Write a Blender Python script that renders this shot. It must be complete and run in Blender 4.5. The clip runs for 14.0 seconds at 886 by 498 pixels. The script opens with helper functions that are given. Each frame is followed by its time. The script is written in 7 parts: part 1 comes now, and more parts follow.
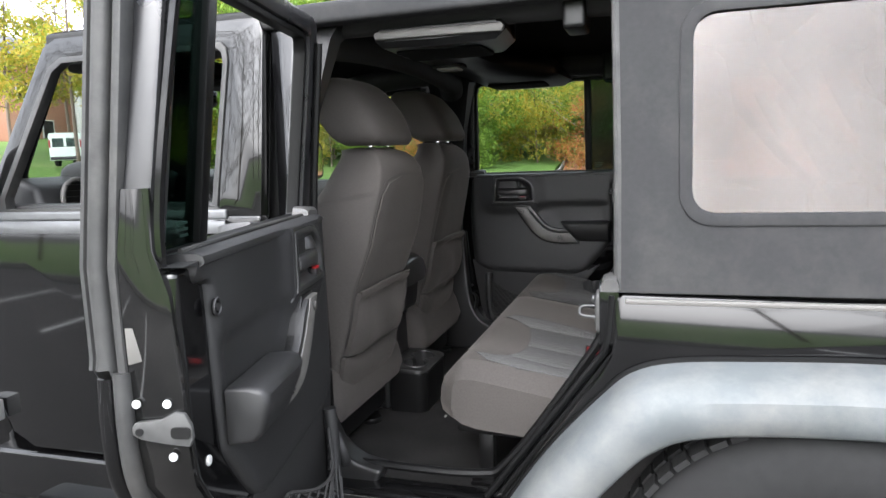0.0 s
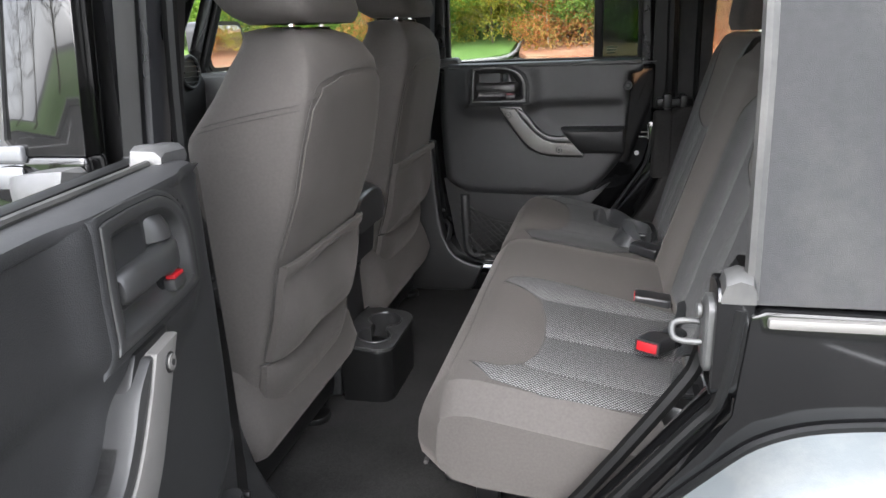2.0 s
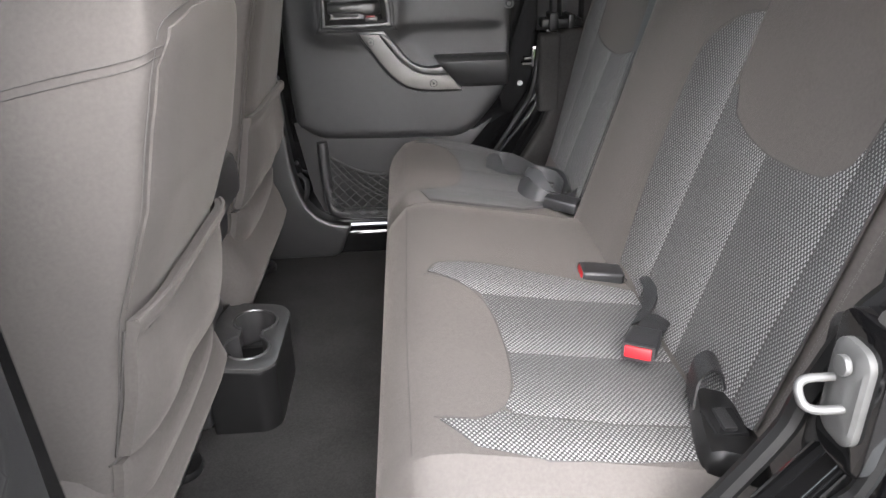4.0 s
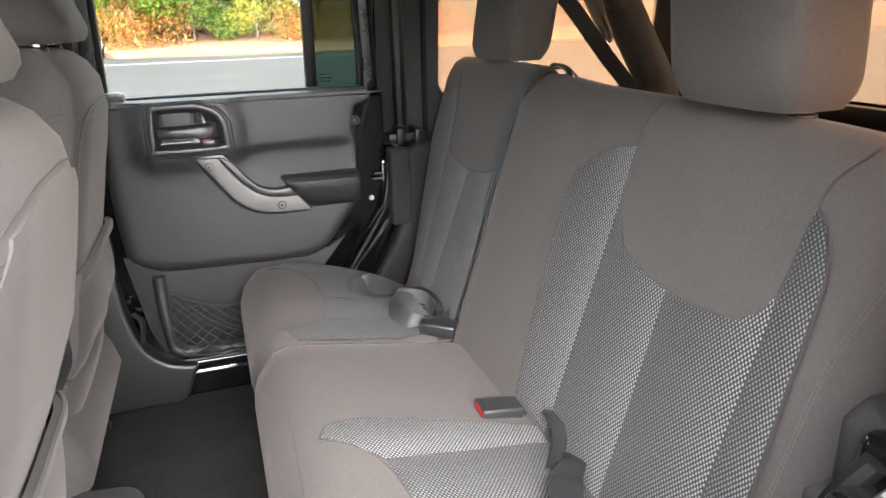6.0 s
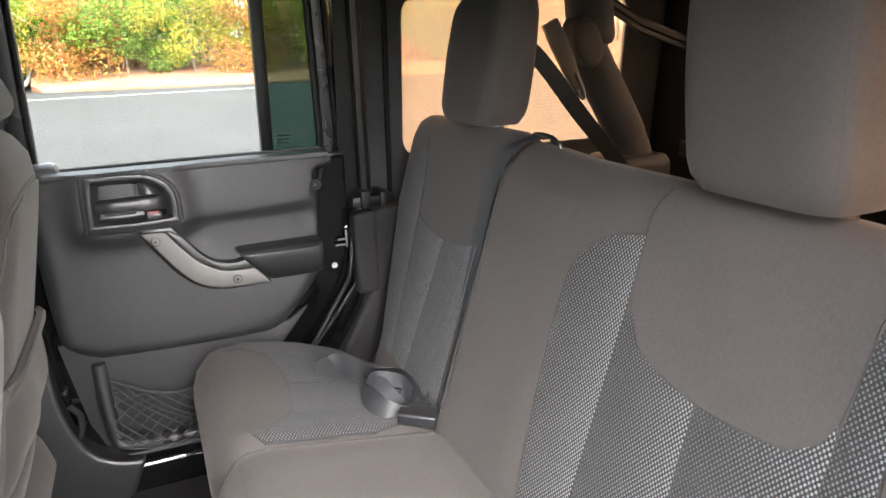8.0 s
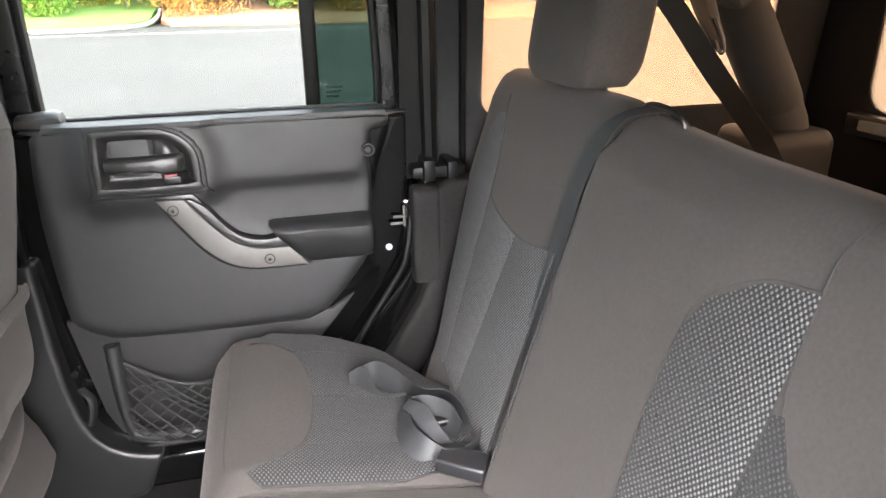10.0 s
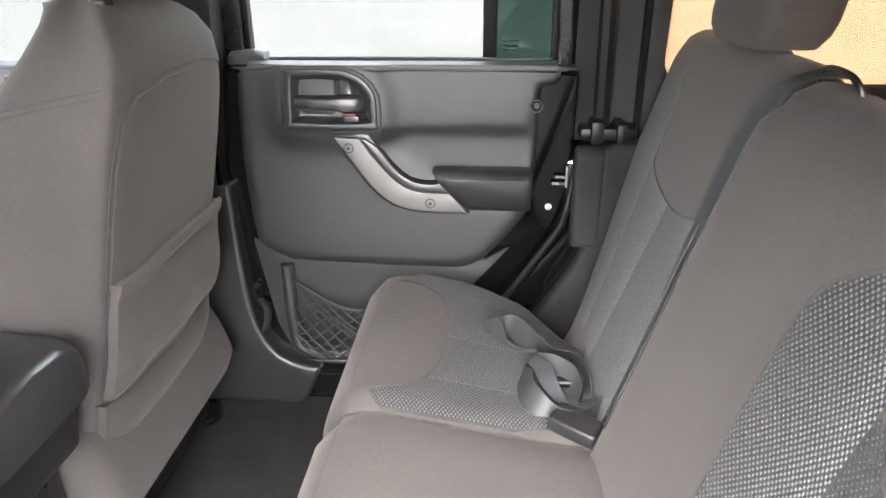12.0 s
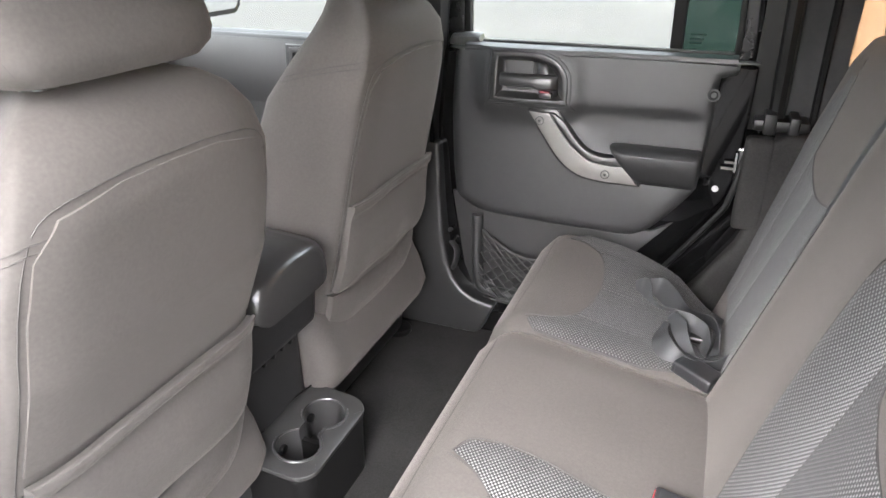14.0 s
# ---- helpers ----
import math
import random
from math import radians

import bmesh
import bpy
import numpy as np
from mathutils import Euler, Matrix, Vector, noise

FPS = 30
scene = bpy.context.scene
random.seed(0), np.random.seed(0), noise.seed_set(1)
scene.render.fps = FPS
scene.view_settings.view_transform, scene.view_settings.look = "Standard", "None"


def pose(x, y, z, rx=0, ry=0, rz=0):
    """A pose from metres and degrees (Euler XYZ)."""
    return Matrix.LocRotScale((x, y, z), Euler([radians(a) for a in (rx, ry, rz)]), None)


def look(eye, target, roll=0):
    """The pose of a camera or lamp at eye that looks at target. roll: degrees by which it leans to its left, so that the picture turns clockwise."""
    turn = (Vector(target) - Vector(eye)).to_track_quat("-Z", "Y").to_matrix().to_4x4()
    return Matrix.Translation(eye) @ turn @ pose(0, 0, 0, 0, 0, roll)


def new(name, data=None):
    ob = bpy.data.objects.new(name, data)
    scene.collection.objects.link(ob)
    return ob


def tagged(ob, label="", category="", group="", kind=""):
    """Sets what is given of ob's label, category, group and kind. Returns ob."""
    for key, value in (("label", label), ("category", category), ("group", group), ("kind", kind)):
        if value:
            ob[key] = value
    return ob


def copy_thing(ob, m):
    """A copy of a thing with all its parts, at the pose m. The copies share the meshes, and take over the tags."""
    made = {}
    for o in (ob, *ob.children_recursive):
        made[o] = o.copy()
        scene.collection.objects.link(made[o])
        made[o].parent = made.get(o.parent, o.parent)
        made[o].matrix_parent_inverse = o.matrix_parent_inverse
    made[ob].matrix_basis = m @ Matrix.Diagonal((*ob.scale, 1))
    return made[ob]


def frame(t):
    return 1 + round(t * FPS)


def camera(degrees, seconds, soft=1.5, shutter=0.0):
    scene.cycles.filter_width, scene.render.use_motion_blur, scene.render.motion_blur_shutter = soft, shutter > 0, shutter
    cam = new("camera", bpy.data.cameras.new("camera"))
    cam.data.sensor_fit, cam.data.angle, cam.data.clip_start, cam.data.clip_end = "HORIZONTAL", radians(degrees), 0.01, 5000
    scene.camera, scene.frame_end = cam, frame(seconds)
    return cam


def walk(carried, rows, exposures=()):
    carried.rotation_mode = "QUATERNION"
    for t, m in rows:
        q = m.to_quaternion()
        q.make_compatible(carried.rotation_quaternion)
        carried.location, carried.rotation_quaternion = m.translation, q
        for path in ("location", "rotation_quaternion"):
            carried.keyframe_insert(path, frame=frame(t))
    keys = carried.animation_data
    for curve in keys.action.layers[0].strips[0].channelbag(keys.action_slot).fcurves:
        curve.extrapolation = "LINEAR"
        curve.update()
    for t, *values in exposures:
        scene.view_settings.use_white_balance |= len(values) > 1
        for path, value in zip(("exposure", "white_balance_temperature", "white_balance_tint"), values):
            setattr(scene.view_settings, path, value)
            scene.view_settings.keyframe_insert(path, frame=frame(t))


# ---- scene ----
cam = camera(65.8, 14.0)
PATH = [
    (0, (0.121, -2.208, 1.338), (-0.472, -0.317, 1.066), -2.1),
    (0.5, (0.061, -2.009, 1.349), (-0.525, -0.118, 1.066), -2.1),
    (1, (0.027, -1.822, 1.365), (-0.546, 0.065, 1.031), -2.2),
    (1.5, (-0.028, -1.681, 1.363), (-0.56, 0.194, 0.913), -2.2),
    (2, (-0.114, -1.545, 1.346), (-0.572, 0.307, 0.745), -2.5),
    (2.2, (-0.146, -1.497, 1.34), (-0.565, 0.343, 0.676), -2.6),
    (4.3, (-0.35, -1.159, 1.351), (-0.173, 0.645, 0.506), -1.6),
    (4.5, (-0.358, -1.14, 1.355), (-0.115, 0.667, 0.532), -1.4),
    (5, (-0.388, -1.115, 1.37), (-0.004, 0.694, 0.606), -1.2),
    (5.5, (-0.405, -1.091, 1.394), (0.104, 0.714, 0.698), -1.3),
    (6, (-0.409, -1.055, 1.419), (0.184, 0.742, 0.772), -1.7),
    (6.5, (-0.417, -1.017, 1.435), (0.253, 0.769, 0.832), -1.9),
    (7, (-0.414, -0.983, 1.456), (0.314, 0.792, 0.89), -2.2),
    (7.2, (-0.418, -0.979, 1.46), (0.337, 0.788, 0.908), -2.1),
    (9.3, (-0.416, -0.687, 1.517), (0.293, 1.057, 0.841), -1.4),
    (9.5, (-0.365, -0.662, 1.505), (0.275, 1.103, 0.815), -1.3),
    (10, (-0.236, -0.611, 1.464), (0.213, 1.201, 0.747), -1.0),
    (10.5, (-0.178, -0.589, 1.44), (0.092, 1.249, 0.699), -0.6),
    (11, (-0.157, -0.58, 1.419), (-0.036, 1.267, 0.662), -0.3),
    (11.5, (-0.147, -0.593, 1.42), (-0.153, 1.249, 0.641), -0.3),
    (12, (-0.144, -0.64, 1.438), (-0.277, 1.193, 0.65), -0.3),
    (12.5, (-0.14, -0.721, 1.46), (-0.43, 1.093, 0.668), -0.5),
    (13, (-0.103, -0.774, 1.468), (-0.566, 0.996, 0.659), -0.7),
    (13.5, (-0.065, -0.819, 1.474), (-0.657, 0.905, 0.649), -0.5),
    (14, (-0.054, -0.873, 1.497), (-0.724, 0.808, 0.645), -0.2),
]
walk(cam, [(t, look(eye, target, roll)) for t, eye, target, roll in PATH],
     [(t, e, 6100 if t < 3 else 6280, 11 if t < 3 else 13) for t, e in ((0, 2.25), (1.5, 2.66), (2.2, 2.96), (4.3, 3.9), (5.5, 4.1), (6.5, 4.18), (7.2, 4.2), (9.3, 4.38), (11, 4.76), (12.5, 4.7), (13.2, 4.66), (14, 4.52))])

# ---- world, sun, exposure ----
SUN_EL, SUN_AZ = 38.0, 185.0
world = bpy.data.worlds.new("world")
scene.world = world
world.use_nodes = True
wn, wl = world.node_tree.nodes, world.node_tree.links
wn.clear()
sky = wn.new("ShaderNodeTexSky")
sky.sky_type = "NISHITA"
sky.sun_disc = False
sky.sun_elevation = radians(SUN_EL)
sky.sun_rotation = radians(SUN_AZ)
sky.dust_density = 4.0
grey = wn.new("ShaderNodeHueSaturation")
grey.inputs["Saturation"].default_value = 0.25
wl.new(sky.outputs[0], grey.inputs["Color"])
bg = wn.new("ShaderNodeBackground")
bg.inputs["Strength"].default_value = 0.215
# an even layer of cloud over most of the sky
cloud = wn.new("ShaderNodeMix")
cloud.data_type = "RGBA"
cloud.inputs["Factor"].default_value = 0.5
cloud.inputs["B"].default_value = (4.5, 4.5, 4.55, 1)
wl.new(grey.outputs[0], cloud.inputs["A"])
wl.new(cloud.outputs["Result"], bg.inputs["Color"])
wo = wn.new("ShaderNodeOutputWorld")
wl.new(bg.outputs[0], wo.inputs["Surface"])

sun_data = bpy.data.lights.new("sun", "SUN")
sun_data.energy = 0.8
sun_data.angle = radians(80)
sun_data.color = (1.0, 0.97, 0.94)
sun = new("sun", sun_data)
_el, _az = radians(SUN_EL), radians(SUN_AZ)
sun.matrix_world = look((math.sin(_az) * math.cos(_el) * 30, math.cos(_az) * math.cos(_el) * 30, math.sin(_el) * 30), (0, 0, 0))


# ---- materials ----
def mat(name, col, rough=0.5, metal=0.0, var=0.2, scale=30.0, big=3.0, bump=0.0, bscale=600.0, coat=0.0, sheen=0.0, spec=0.5, dust=0.0, stretch=None):
    m = bpy.data.materials.new(name)
    m.use_nodes = True
    n, l = m.node_tree.nodes, m.node_tree.links
    p = n["Principled BSDF"]
    tc = n.new("ShaderNodeTexCoord")
    src = tc.outputs["Object"]
    if stretch:
        mp = n.new("ShaderNodeMapping")
        mp.inputs["Scale"].default_value = stretch
        l.new(src, mp.inputs["Vector"])
        src = mp.outputs[0]
    a = n.new("ShaderNodeTexNoise")
    a.inputs["Scale"].default_value = scale
    a.inputs["Detail"].default_value = 6
    b = n.new("ShaderNodeTexNoise")
    b.inputs["Scale"].default_value = big
    b.inputs["Detail"].default_value = 4
    l.new(src, a.inputs["Vector"])
    l.new(src, b.inputs["Vector"])
    s = n.new("ShaderNodeMath")
    s.operation = "ADD"
    l.new(a.outputs["Fac"], s.inputs[0])
    l.new(b.outputs["Fac"], s.inputs[1])
    r = n.new("ShaderNodeMapRange")
    r.inputs["From Min"].default_value = 0.65
    r.inputs["From Max"].default_value = 1.35
    r.inputs["To Min"].default_value = 1 - var
    r.inputs["To Max"].default_value = 1 + var
    l.new(s.outputs[0], r.inputs["Value"])
    mul = n.new("ShaderNodeVectorMath")
    mul.operation = "SCALE"
    mul.inputs[0].default_value = col
    l.new(r.outputs[0], mul.inputs["Scale"])
    out = mul.outputs[0]
    if dust:
        d = n.new("ShaderNodeTexNoise")
        d.inputs["Scale"].default_value = big * 2.3
        d.inputs["Detail"].default_value = 9
        d.inputs["Roughness"].default_value = 0.7
        l.new(src, d.inputs["Vector"])
        dr = n.new("ShaderNodeMapRange")
        dr.inputs["From Min"].default_value = 0.45
        dr.inputs["From Max"].default_value = 0.8
        dr.inputs["To Max"].default_value = dust
        l.new(d.outputs["Fac"], dr.inputs["Value"])
        mx = n.new("ShaderNodeMix")
        mx.data_type = "RGBA"
        mx.inputs["B"].default_value = (0.32, 0.3, 0.27, 1)
        l.new(dr.outputs[0], mx.inputs["Factor"])
        l.new(out, mx.inputs["A"])
        out = mx.outputs["Result"]
    l.new(out, p.inputs["Base Color"])
    rr = n.new("ShaderNodeMapRange")
    rr.inputs["To Min"].default_value = max(0.02, rough * 0.8)
    rr.inputs["To Max"].default_value = min(1.0, rough * 1.2)
    l.new(b.outputs["Fac"], rr.inputs["Value"])
    l.new(rr.outputs[0], p.inputs["Roughness"])
    p.inputs["Metallic"].default_value = metal
    p.inputs["Specular IOR Level"].default_value = spec
    p.inputs["Coat Weight"].default_value = coat
    p.inputs["Coat Roughness"].default_value = 0.04
    if sheen:
        p.inputs["Sheen Weight"].default_value = sheen
        p.inputs["Sheen Roughness"].default_value = 0.4
        p.inputs["Sheen Tint"].default_value = (0.75, 0.68, 0.62, 1)
    if bump:
        g = n.new("ShaderNodeTexNoise")
        g.inputs["Scale"].default_value = bscale
        g.inputs["Detail"].default_value = 3
        l.new(src, g.inputs["Vector"])
        bp = n.new("ShaderNodeBump")
        bp.inputs["Strength"].default_value = bump
        bp.inputs["Distance"].default_value = 0.001
        l.new(g.outputs["Fac"], bp.inputs["Height"])
        l.new(bp.outputs[0], p.inputs["Normal"])
    return m


def weave(name, dark, light, pu, pv):
    """Woven mesh cloth: light threads standing out of dark ground, wider and paler towards one edge of each panel."""
    m = bpy.data.materials.new(name)
    m.use_nodes = True
    n, l = m.node_tree.nodes, m.node_tree.links
    p = n["Principled BSDF"]
    uv = n.new("ShaderNodeUVMap")
    uv.uv_map = "UVMap"
    tone = n.new("ShaderNodeUVMap")
    tone.uv_map = "Tone"
    sep, sept = n.new("ShaderNodeSeparateXYZ"), n.new("ShaderNodeSeparateXYZ")
    l.new(uv.outputs[0], sep.inputs[0])
    l.new(tone.outputs[0], sept.inputs[0])

    def math_node(op, a, b=None, c=None):
        k = n.new("ShaderNodeMath")
        k.operation = op
        for i, q in enumerate((a, b, c)):
            if q is None:
                continue
            if isinstance(q, (int, float)):
                k.inputs[i].default_value = q
            else:
                l.new(q, k.inputs[i])
        return k.outputs[0]

    def wave(sock, pitch):
        return math_node("SINE", math_node("MULTIPLY", sock, math.pi / pitch))

    prod = math_node("MULTIPLY", wave(sep.outputs[0], pu), wave(sep.outputs[1], pv))
    nz = n.new("ShaderNodeTexNoise")
    nz.inputs["Scale"].default_value = 240
    l.new(uv.outputs[0], nz.inputs["Vector"])
    prod = math_node("MULTIPLY_ADD", nz.outputs["Fac"], 0.75, math_node("ADD", prod, -0.12))
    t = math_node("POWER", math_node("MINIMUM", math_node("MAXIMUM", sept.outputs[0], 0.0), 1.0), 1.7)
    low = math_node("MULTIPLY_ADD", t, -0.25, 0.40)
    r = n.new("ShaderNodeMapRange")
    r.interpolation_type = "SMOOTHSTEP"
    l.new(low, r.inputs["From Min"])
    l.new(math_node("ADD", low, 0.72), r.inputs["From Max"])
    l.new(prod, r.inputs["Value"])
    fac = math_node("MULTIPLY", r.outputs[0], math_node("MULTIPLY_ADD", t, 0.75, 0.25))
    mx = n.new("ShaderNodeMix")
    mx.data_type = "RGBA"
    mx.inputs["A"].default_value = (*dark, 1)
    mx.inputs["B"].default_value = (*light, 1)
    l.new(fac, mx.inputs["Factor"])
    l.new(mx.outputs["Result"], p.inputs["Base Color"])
    bp = n.new("ShaderNodeBump")
    bp.inputs["Strength"].default_value = 1.0
    bp.inputs["Distance"].default_value = 0.0016
    l.new(r.outputs[0], bp.inputs["Height"])
    l.new(bp.outputs[0], p.inputs["Normal"])
    p.inputs["Roughness"].default_value = 0.78
    p.inputs["Specular IOR Level"].default_value = 0.2
    p.inputs["Sheen Weight"].default_value = 0.1
    return m


def glass(name, tint, gloss_rough=0.0, gloss=None, haze=0.0):
    m = bpy.data.materials.new(name)
    m.use_nodes = True
    n, l = m.node_tree.nodes, m.node_tree.links
    n.clear()
    o = n.new("ShaderNodeOutputMaterial")
    tr = n.new("ShaderNodeBsdfTransparent")
    tr.inputs[0].default_value = (*tint, 1)
    gl = n.new("ShaderNodeBsdfGlossy")
    gl.inputs["Roughness"].default_value = gloss_rough
    mix = n.new("ShaderNodeMixShader")
    if gloss is None:
        f = n.new("ShaderNodeLayerWeight")
        pw = n.new("ShaderNodeMath")
        pw.operation = "POWER"
        pw.inputs[1].default_value = 5.0
        l.new(f.outputs["Facing"], pw.inputs[0])
        ma = n.new("ShaderNodeMath")
        ma.operation = "MULTIPLY_ADD"
        ma.inputs[1].default_value = 0.45
        ma.inputs[2].default_value = 0.015
        l.new(pw.outputs[0], ma.inputs[0])
        l.new(ma.outputs[0], mix.inputs[0])
    else:
        mix.inputs[0].default_value = gloss
    base = tr.outputs[0]
    if haze:
        df = n.new("ShaderNodeBsdfTranslucent")
        df.inputs[0].default_value = (0.80, 0.65, 0.49, 1)
        hz = n.new("ShaderNodeMixShader")
        hz.inputs[0].default_value = haze
        l.new(base, hz.inputs[1])
        l.new(df.outputs[0], hz.inputs[2])
        base = hz.outputs[0]
        tc = n.new("ShaderNodeTexCoord")
        mp = n.new("ShaderNodeMapping")
        mp.inputs["Scale"].default_value = (0.5, 0.5, 2.0)
        l.new(tc.outputs["Object"], mp.inputs["Vector"])
        w = n.new("ShaderNodeTexNoise")
        w.inputs["Scale"].default_value = 1.6
        w.inputs["Detail"].default_value = 0.0
        l.new(mp.outputs[0], w.inputs["Vector"])
        bp = n.new("ShaderNodeBump")
        bp.inputs["Strength"].default_value = 0.28
        bp.inputs["Distance"].default_value = 0.05
        l.new(w.outputs["Fac"], bp.inputs["Height"])
        l.new(bp.outputs[0], gl.inputs["Normal"])
    l.new(base, mix.inputs[1])
    l.new(gl.outputs[0], mix.inputs[2])
    l.new(mix.outputs[0], o.inputs["Surface"])
    return m


CLOTH = mat("seat_cloth", (0.0515, 0.0465, 0.0427), 0.85, var=0.16, scale=220, big=7, bump=0.3, bscale=1500, sheen=0.12, spec=0.25)
SEAM = mat("seam_thread", (0.03, 0.027, 0.025), 0.8, var=0.2)
STITCH = mat("stitch_thread", (0.05, 0.045, 0.042), 0.7, var=0.2)
MESH = weave("mesh_cloth", (0.0225, 0.0219, 0.0214), (0.23, 0.227, 0.222), 0.0031, 0.0038)
PLASTIC = mat("black_plastic", (0.0102, 0.0101, 0.0103), 0.52, var=0.22, scale=60, big=6, bump=0.42, bscale=750, spec=0.6)
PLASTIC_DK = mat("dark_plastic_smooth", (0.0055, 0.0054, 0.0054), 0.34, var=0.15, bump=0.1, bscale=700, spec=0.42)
TRIM_LOW = mat("grey_lower_trim", (0.0155, 0.0151, 0.0151), 0.55, var=0.15, bump=0.3, bscale=700, spec=0.35)
LEATHER = mat("black_lid_leather", (0.022, 0.0212, 0.0208), 0.3, var=0.2, scale=50, bump=0.25, bscale=400, spec=0.9)
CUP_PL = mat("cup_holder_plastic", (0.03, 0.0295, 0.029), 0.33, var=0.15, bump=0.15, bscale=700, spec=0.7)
KICK = mat("kick_panel_plastic", (0.0125, 0.0123, 0.0123), 0.38, var=0.18, bump=0.2, bscale=700, spec=0.5)
HANDLE_PL = mat("handle_plastic", (0.0215, 0.0212, 0.021), 0.38, var=0.15, bump=0.15, bscale=900, spec=0.55)
NET_M = mat("net_cord", (0.02, 0.0195, 0.019), 0.7, var=0.2)
SILVER = mat("silver_paint_plastic", (0.112, 0.107, 0.1), 0.5, metal=0.2, var=0.1, bump=0.12, bscale=900)
# silver trim; also the painted sky reflection under the driver's window
SILVER_LT = mat("silver_trim_and_glare", (0.14, 0.142, 0.145), 0.4, metal=0.4, var=0.12)
PAINT = mat("black_car_paint", (0.0028, 0.0028, 0.003), 0.06, var=0.2, scale=8, big=2, coat=0.2, dust=0.008)
PAINT_DUST = mat("dusty_black_paint", (0.0045, 0.0045, 0.0045), 0.05, var=0.3, scale=14, big=3, coat=0.3, dust=0.03)
FRAME_MT = mat("satin_black_frame", (0.014, 0.014, 0.015), 0.28, var=0.2, dust=0.03)
SOFTTOP = mat("black_soft_top_canvas", (0.021, 0.021, 0.0217), 0.8, var=0.14, scale=90, big=2.5, bump=0.5, bscale=1100, dust=0.06, spec=0.3)
LINING = mat("black_fabric_lining", (0.003, 0.003, 0.0032), 0.9, var=0.2, bump=0.4, bscale=900, spec=0.2)
PADDING = mat("roll_bar_padding", (0.02, 0.0195, 0.0195), 0.7, var=0.15, scale=40, bump=0.3, bscale=800)
RUBBER = mat("rubber_seal", (0.0028, 0.0028, 0.0028), 0.45, var=0.2, bump=0.1, bscale=400, spec=0.25)
# grey of the sill cap; on the black handle it paints reflected sky
RUBBER_LT = mat("grey_plastic_sky_sheen", (0.05, 0.05, 0.05), 0.4, var=0.3, dust=0.12, bump=0.1)
RUBBER_GR = mat("weathered_rubber", (0.022, 0.022, 0.0215), 0.5, var=0.4, dust=0.14, bump=0.2)
CARPET = mat("black_carpet", (0.021, 0.0203, 0.0196), 0.98, var=0.45, scale=300, big=8, bump=1.0, bscale=700, spec=0.1)
FLARE = mat("faded_grey_plastic", (0.1, 0.11, 0.113), 0.62, var=0.2, scale=9, big=3, bump=0.3, bscale=500, dust=0.3, spec=0.35)
TYRE_M = mat("tyre_rubber", (0.012, 0.012, 0.012), 0.85, var=0.25, bump=0.3, spec=0.25)
STEEL = mat("zinc_steel", (0.42, 0.42, 0.41), 0.4, metal=0.6, var=0.15, bump=0.1)
WHITE_ST = mat("white_painted_steel", (0.045, 0.045, 0.044), 0.45, var=0.3, scale=60, bump=0.1)
CHROME = mat("chrome", (0.75, 0.75, 0.76), 0.12, metal=1.0, var=0.05)
WHITE_PL = mat("white_plug_plastic", (0.5, 0.5, 0.49), 0.5, var=0.08)
RED = mat("red_button_plastic", (0.27, 0.004, 0.008), 0.45, var=0.08)
RED_DK = mat("faded_red_mark", (0.2, 0.02, 0.025), 0.5, var=0.1)
BUCKLE_BK = mat("buckle_black_plastic", (0.014, 0.014, 0.015), 0.33, var=0.15, bump=0.15, bscale=800)
WEB = mat("grey_belt_webbing", (0.025, 0.0254, 0.0262), 0.55, var=0.12, scale=60, bump=0.2, bscale=1200, spec=0.4, stretch=(1, 1, 4))
WEB_DK = mat("dark_belt_webbing", (0.008, 0.008, 0.0083), 0.55, var=0.12, bump=0.5, bscale=1200)
GLASS = glass("clear_glass", (0.66, 0.685, 0.675))
GLASS_TINT = glass("dark_tinted_glass", (0.16, 0.22, 0.2))
# same vinyl as the side windows, tint lowered to dim the rear one
VINYL_BACK = glass("dimmed_bronze_vinyl", (0.38, 0.30, 0.23), 0.2, gloss=0.05, haze=0.12)
VINYL = glass("bronze_tinted_vinyl", (0.52, 0.392, 0.29), 0.14, gloss=0.065, haze=0.15)
MIRROR = mat("mirror_silver", (0.85, 0.86, 0.87), 0.02, metal=1.0, var=0.0)


# ---- mesh helpers ----
def thing(name, base, label, category, group="", kind=""):
    e = new(name)
    e.empty_display_size = 0.05
    e.matrix_basis = Matrix.Translation(base)
    return tagged(e, label, category, group, kind)


def to_mesh(name, bm, material, smooth=40):
    bmesh.ops.recalc_face_normals(bm, faces=bm.faces)
    me = bpy.data.meshes.new(name)
    bm.to_mesh(me)
    bm.free()
    me.materials.append(material)
    if smooth:
        for f in me.polygons:
            f.use_smooth = True
        me.set_sharp_from_angle(angle=radians(smooth))
    return me


def part(name, bm, material, parent=None, label="", smooth=40, post=None):
    """One mesh object, built in world coordinates, under a thing or a part."""
    if post is not None:
        bmesh.ops.transform(bm, matrix=post, verts=bm.verts)
        if post.determinant() < 0:
            bmesh.ops.reverse_faces(bm, faces=bm.faces)
    ob = new(name, to_mesh(name, bm, material, smooth))
    if parent is not None:
        if parent.parent is not None and parent.parent.parent is not None:
            parent = parent.parent
        top = parent if parent.parent is None else parent.parent
        ob.parent = parent
        if parent is top:
            ob.matrix_parent_inverse = top.matrix_basis.inverted()
    if label:
        ob["label"] = label
    return ob


def solo(name, bm, material, label, category, group="", kind="", smooth=40):
    return tagged(part(name, bm, material, None, smooth=smooth), label, category, group, kind)


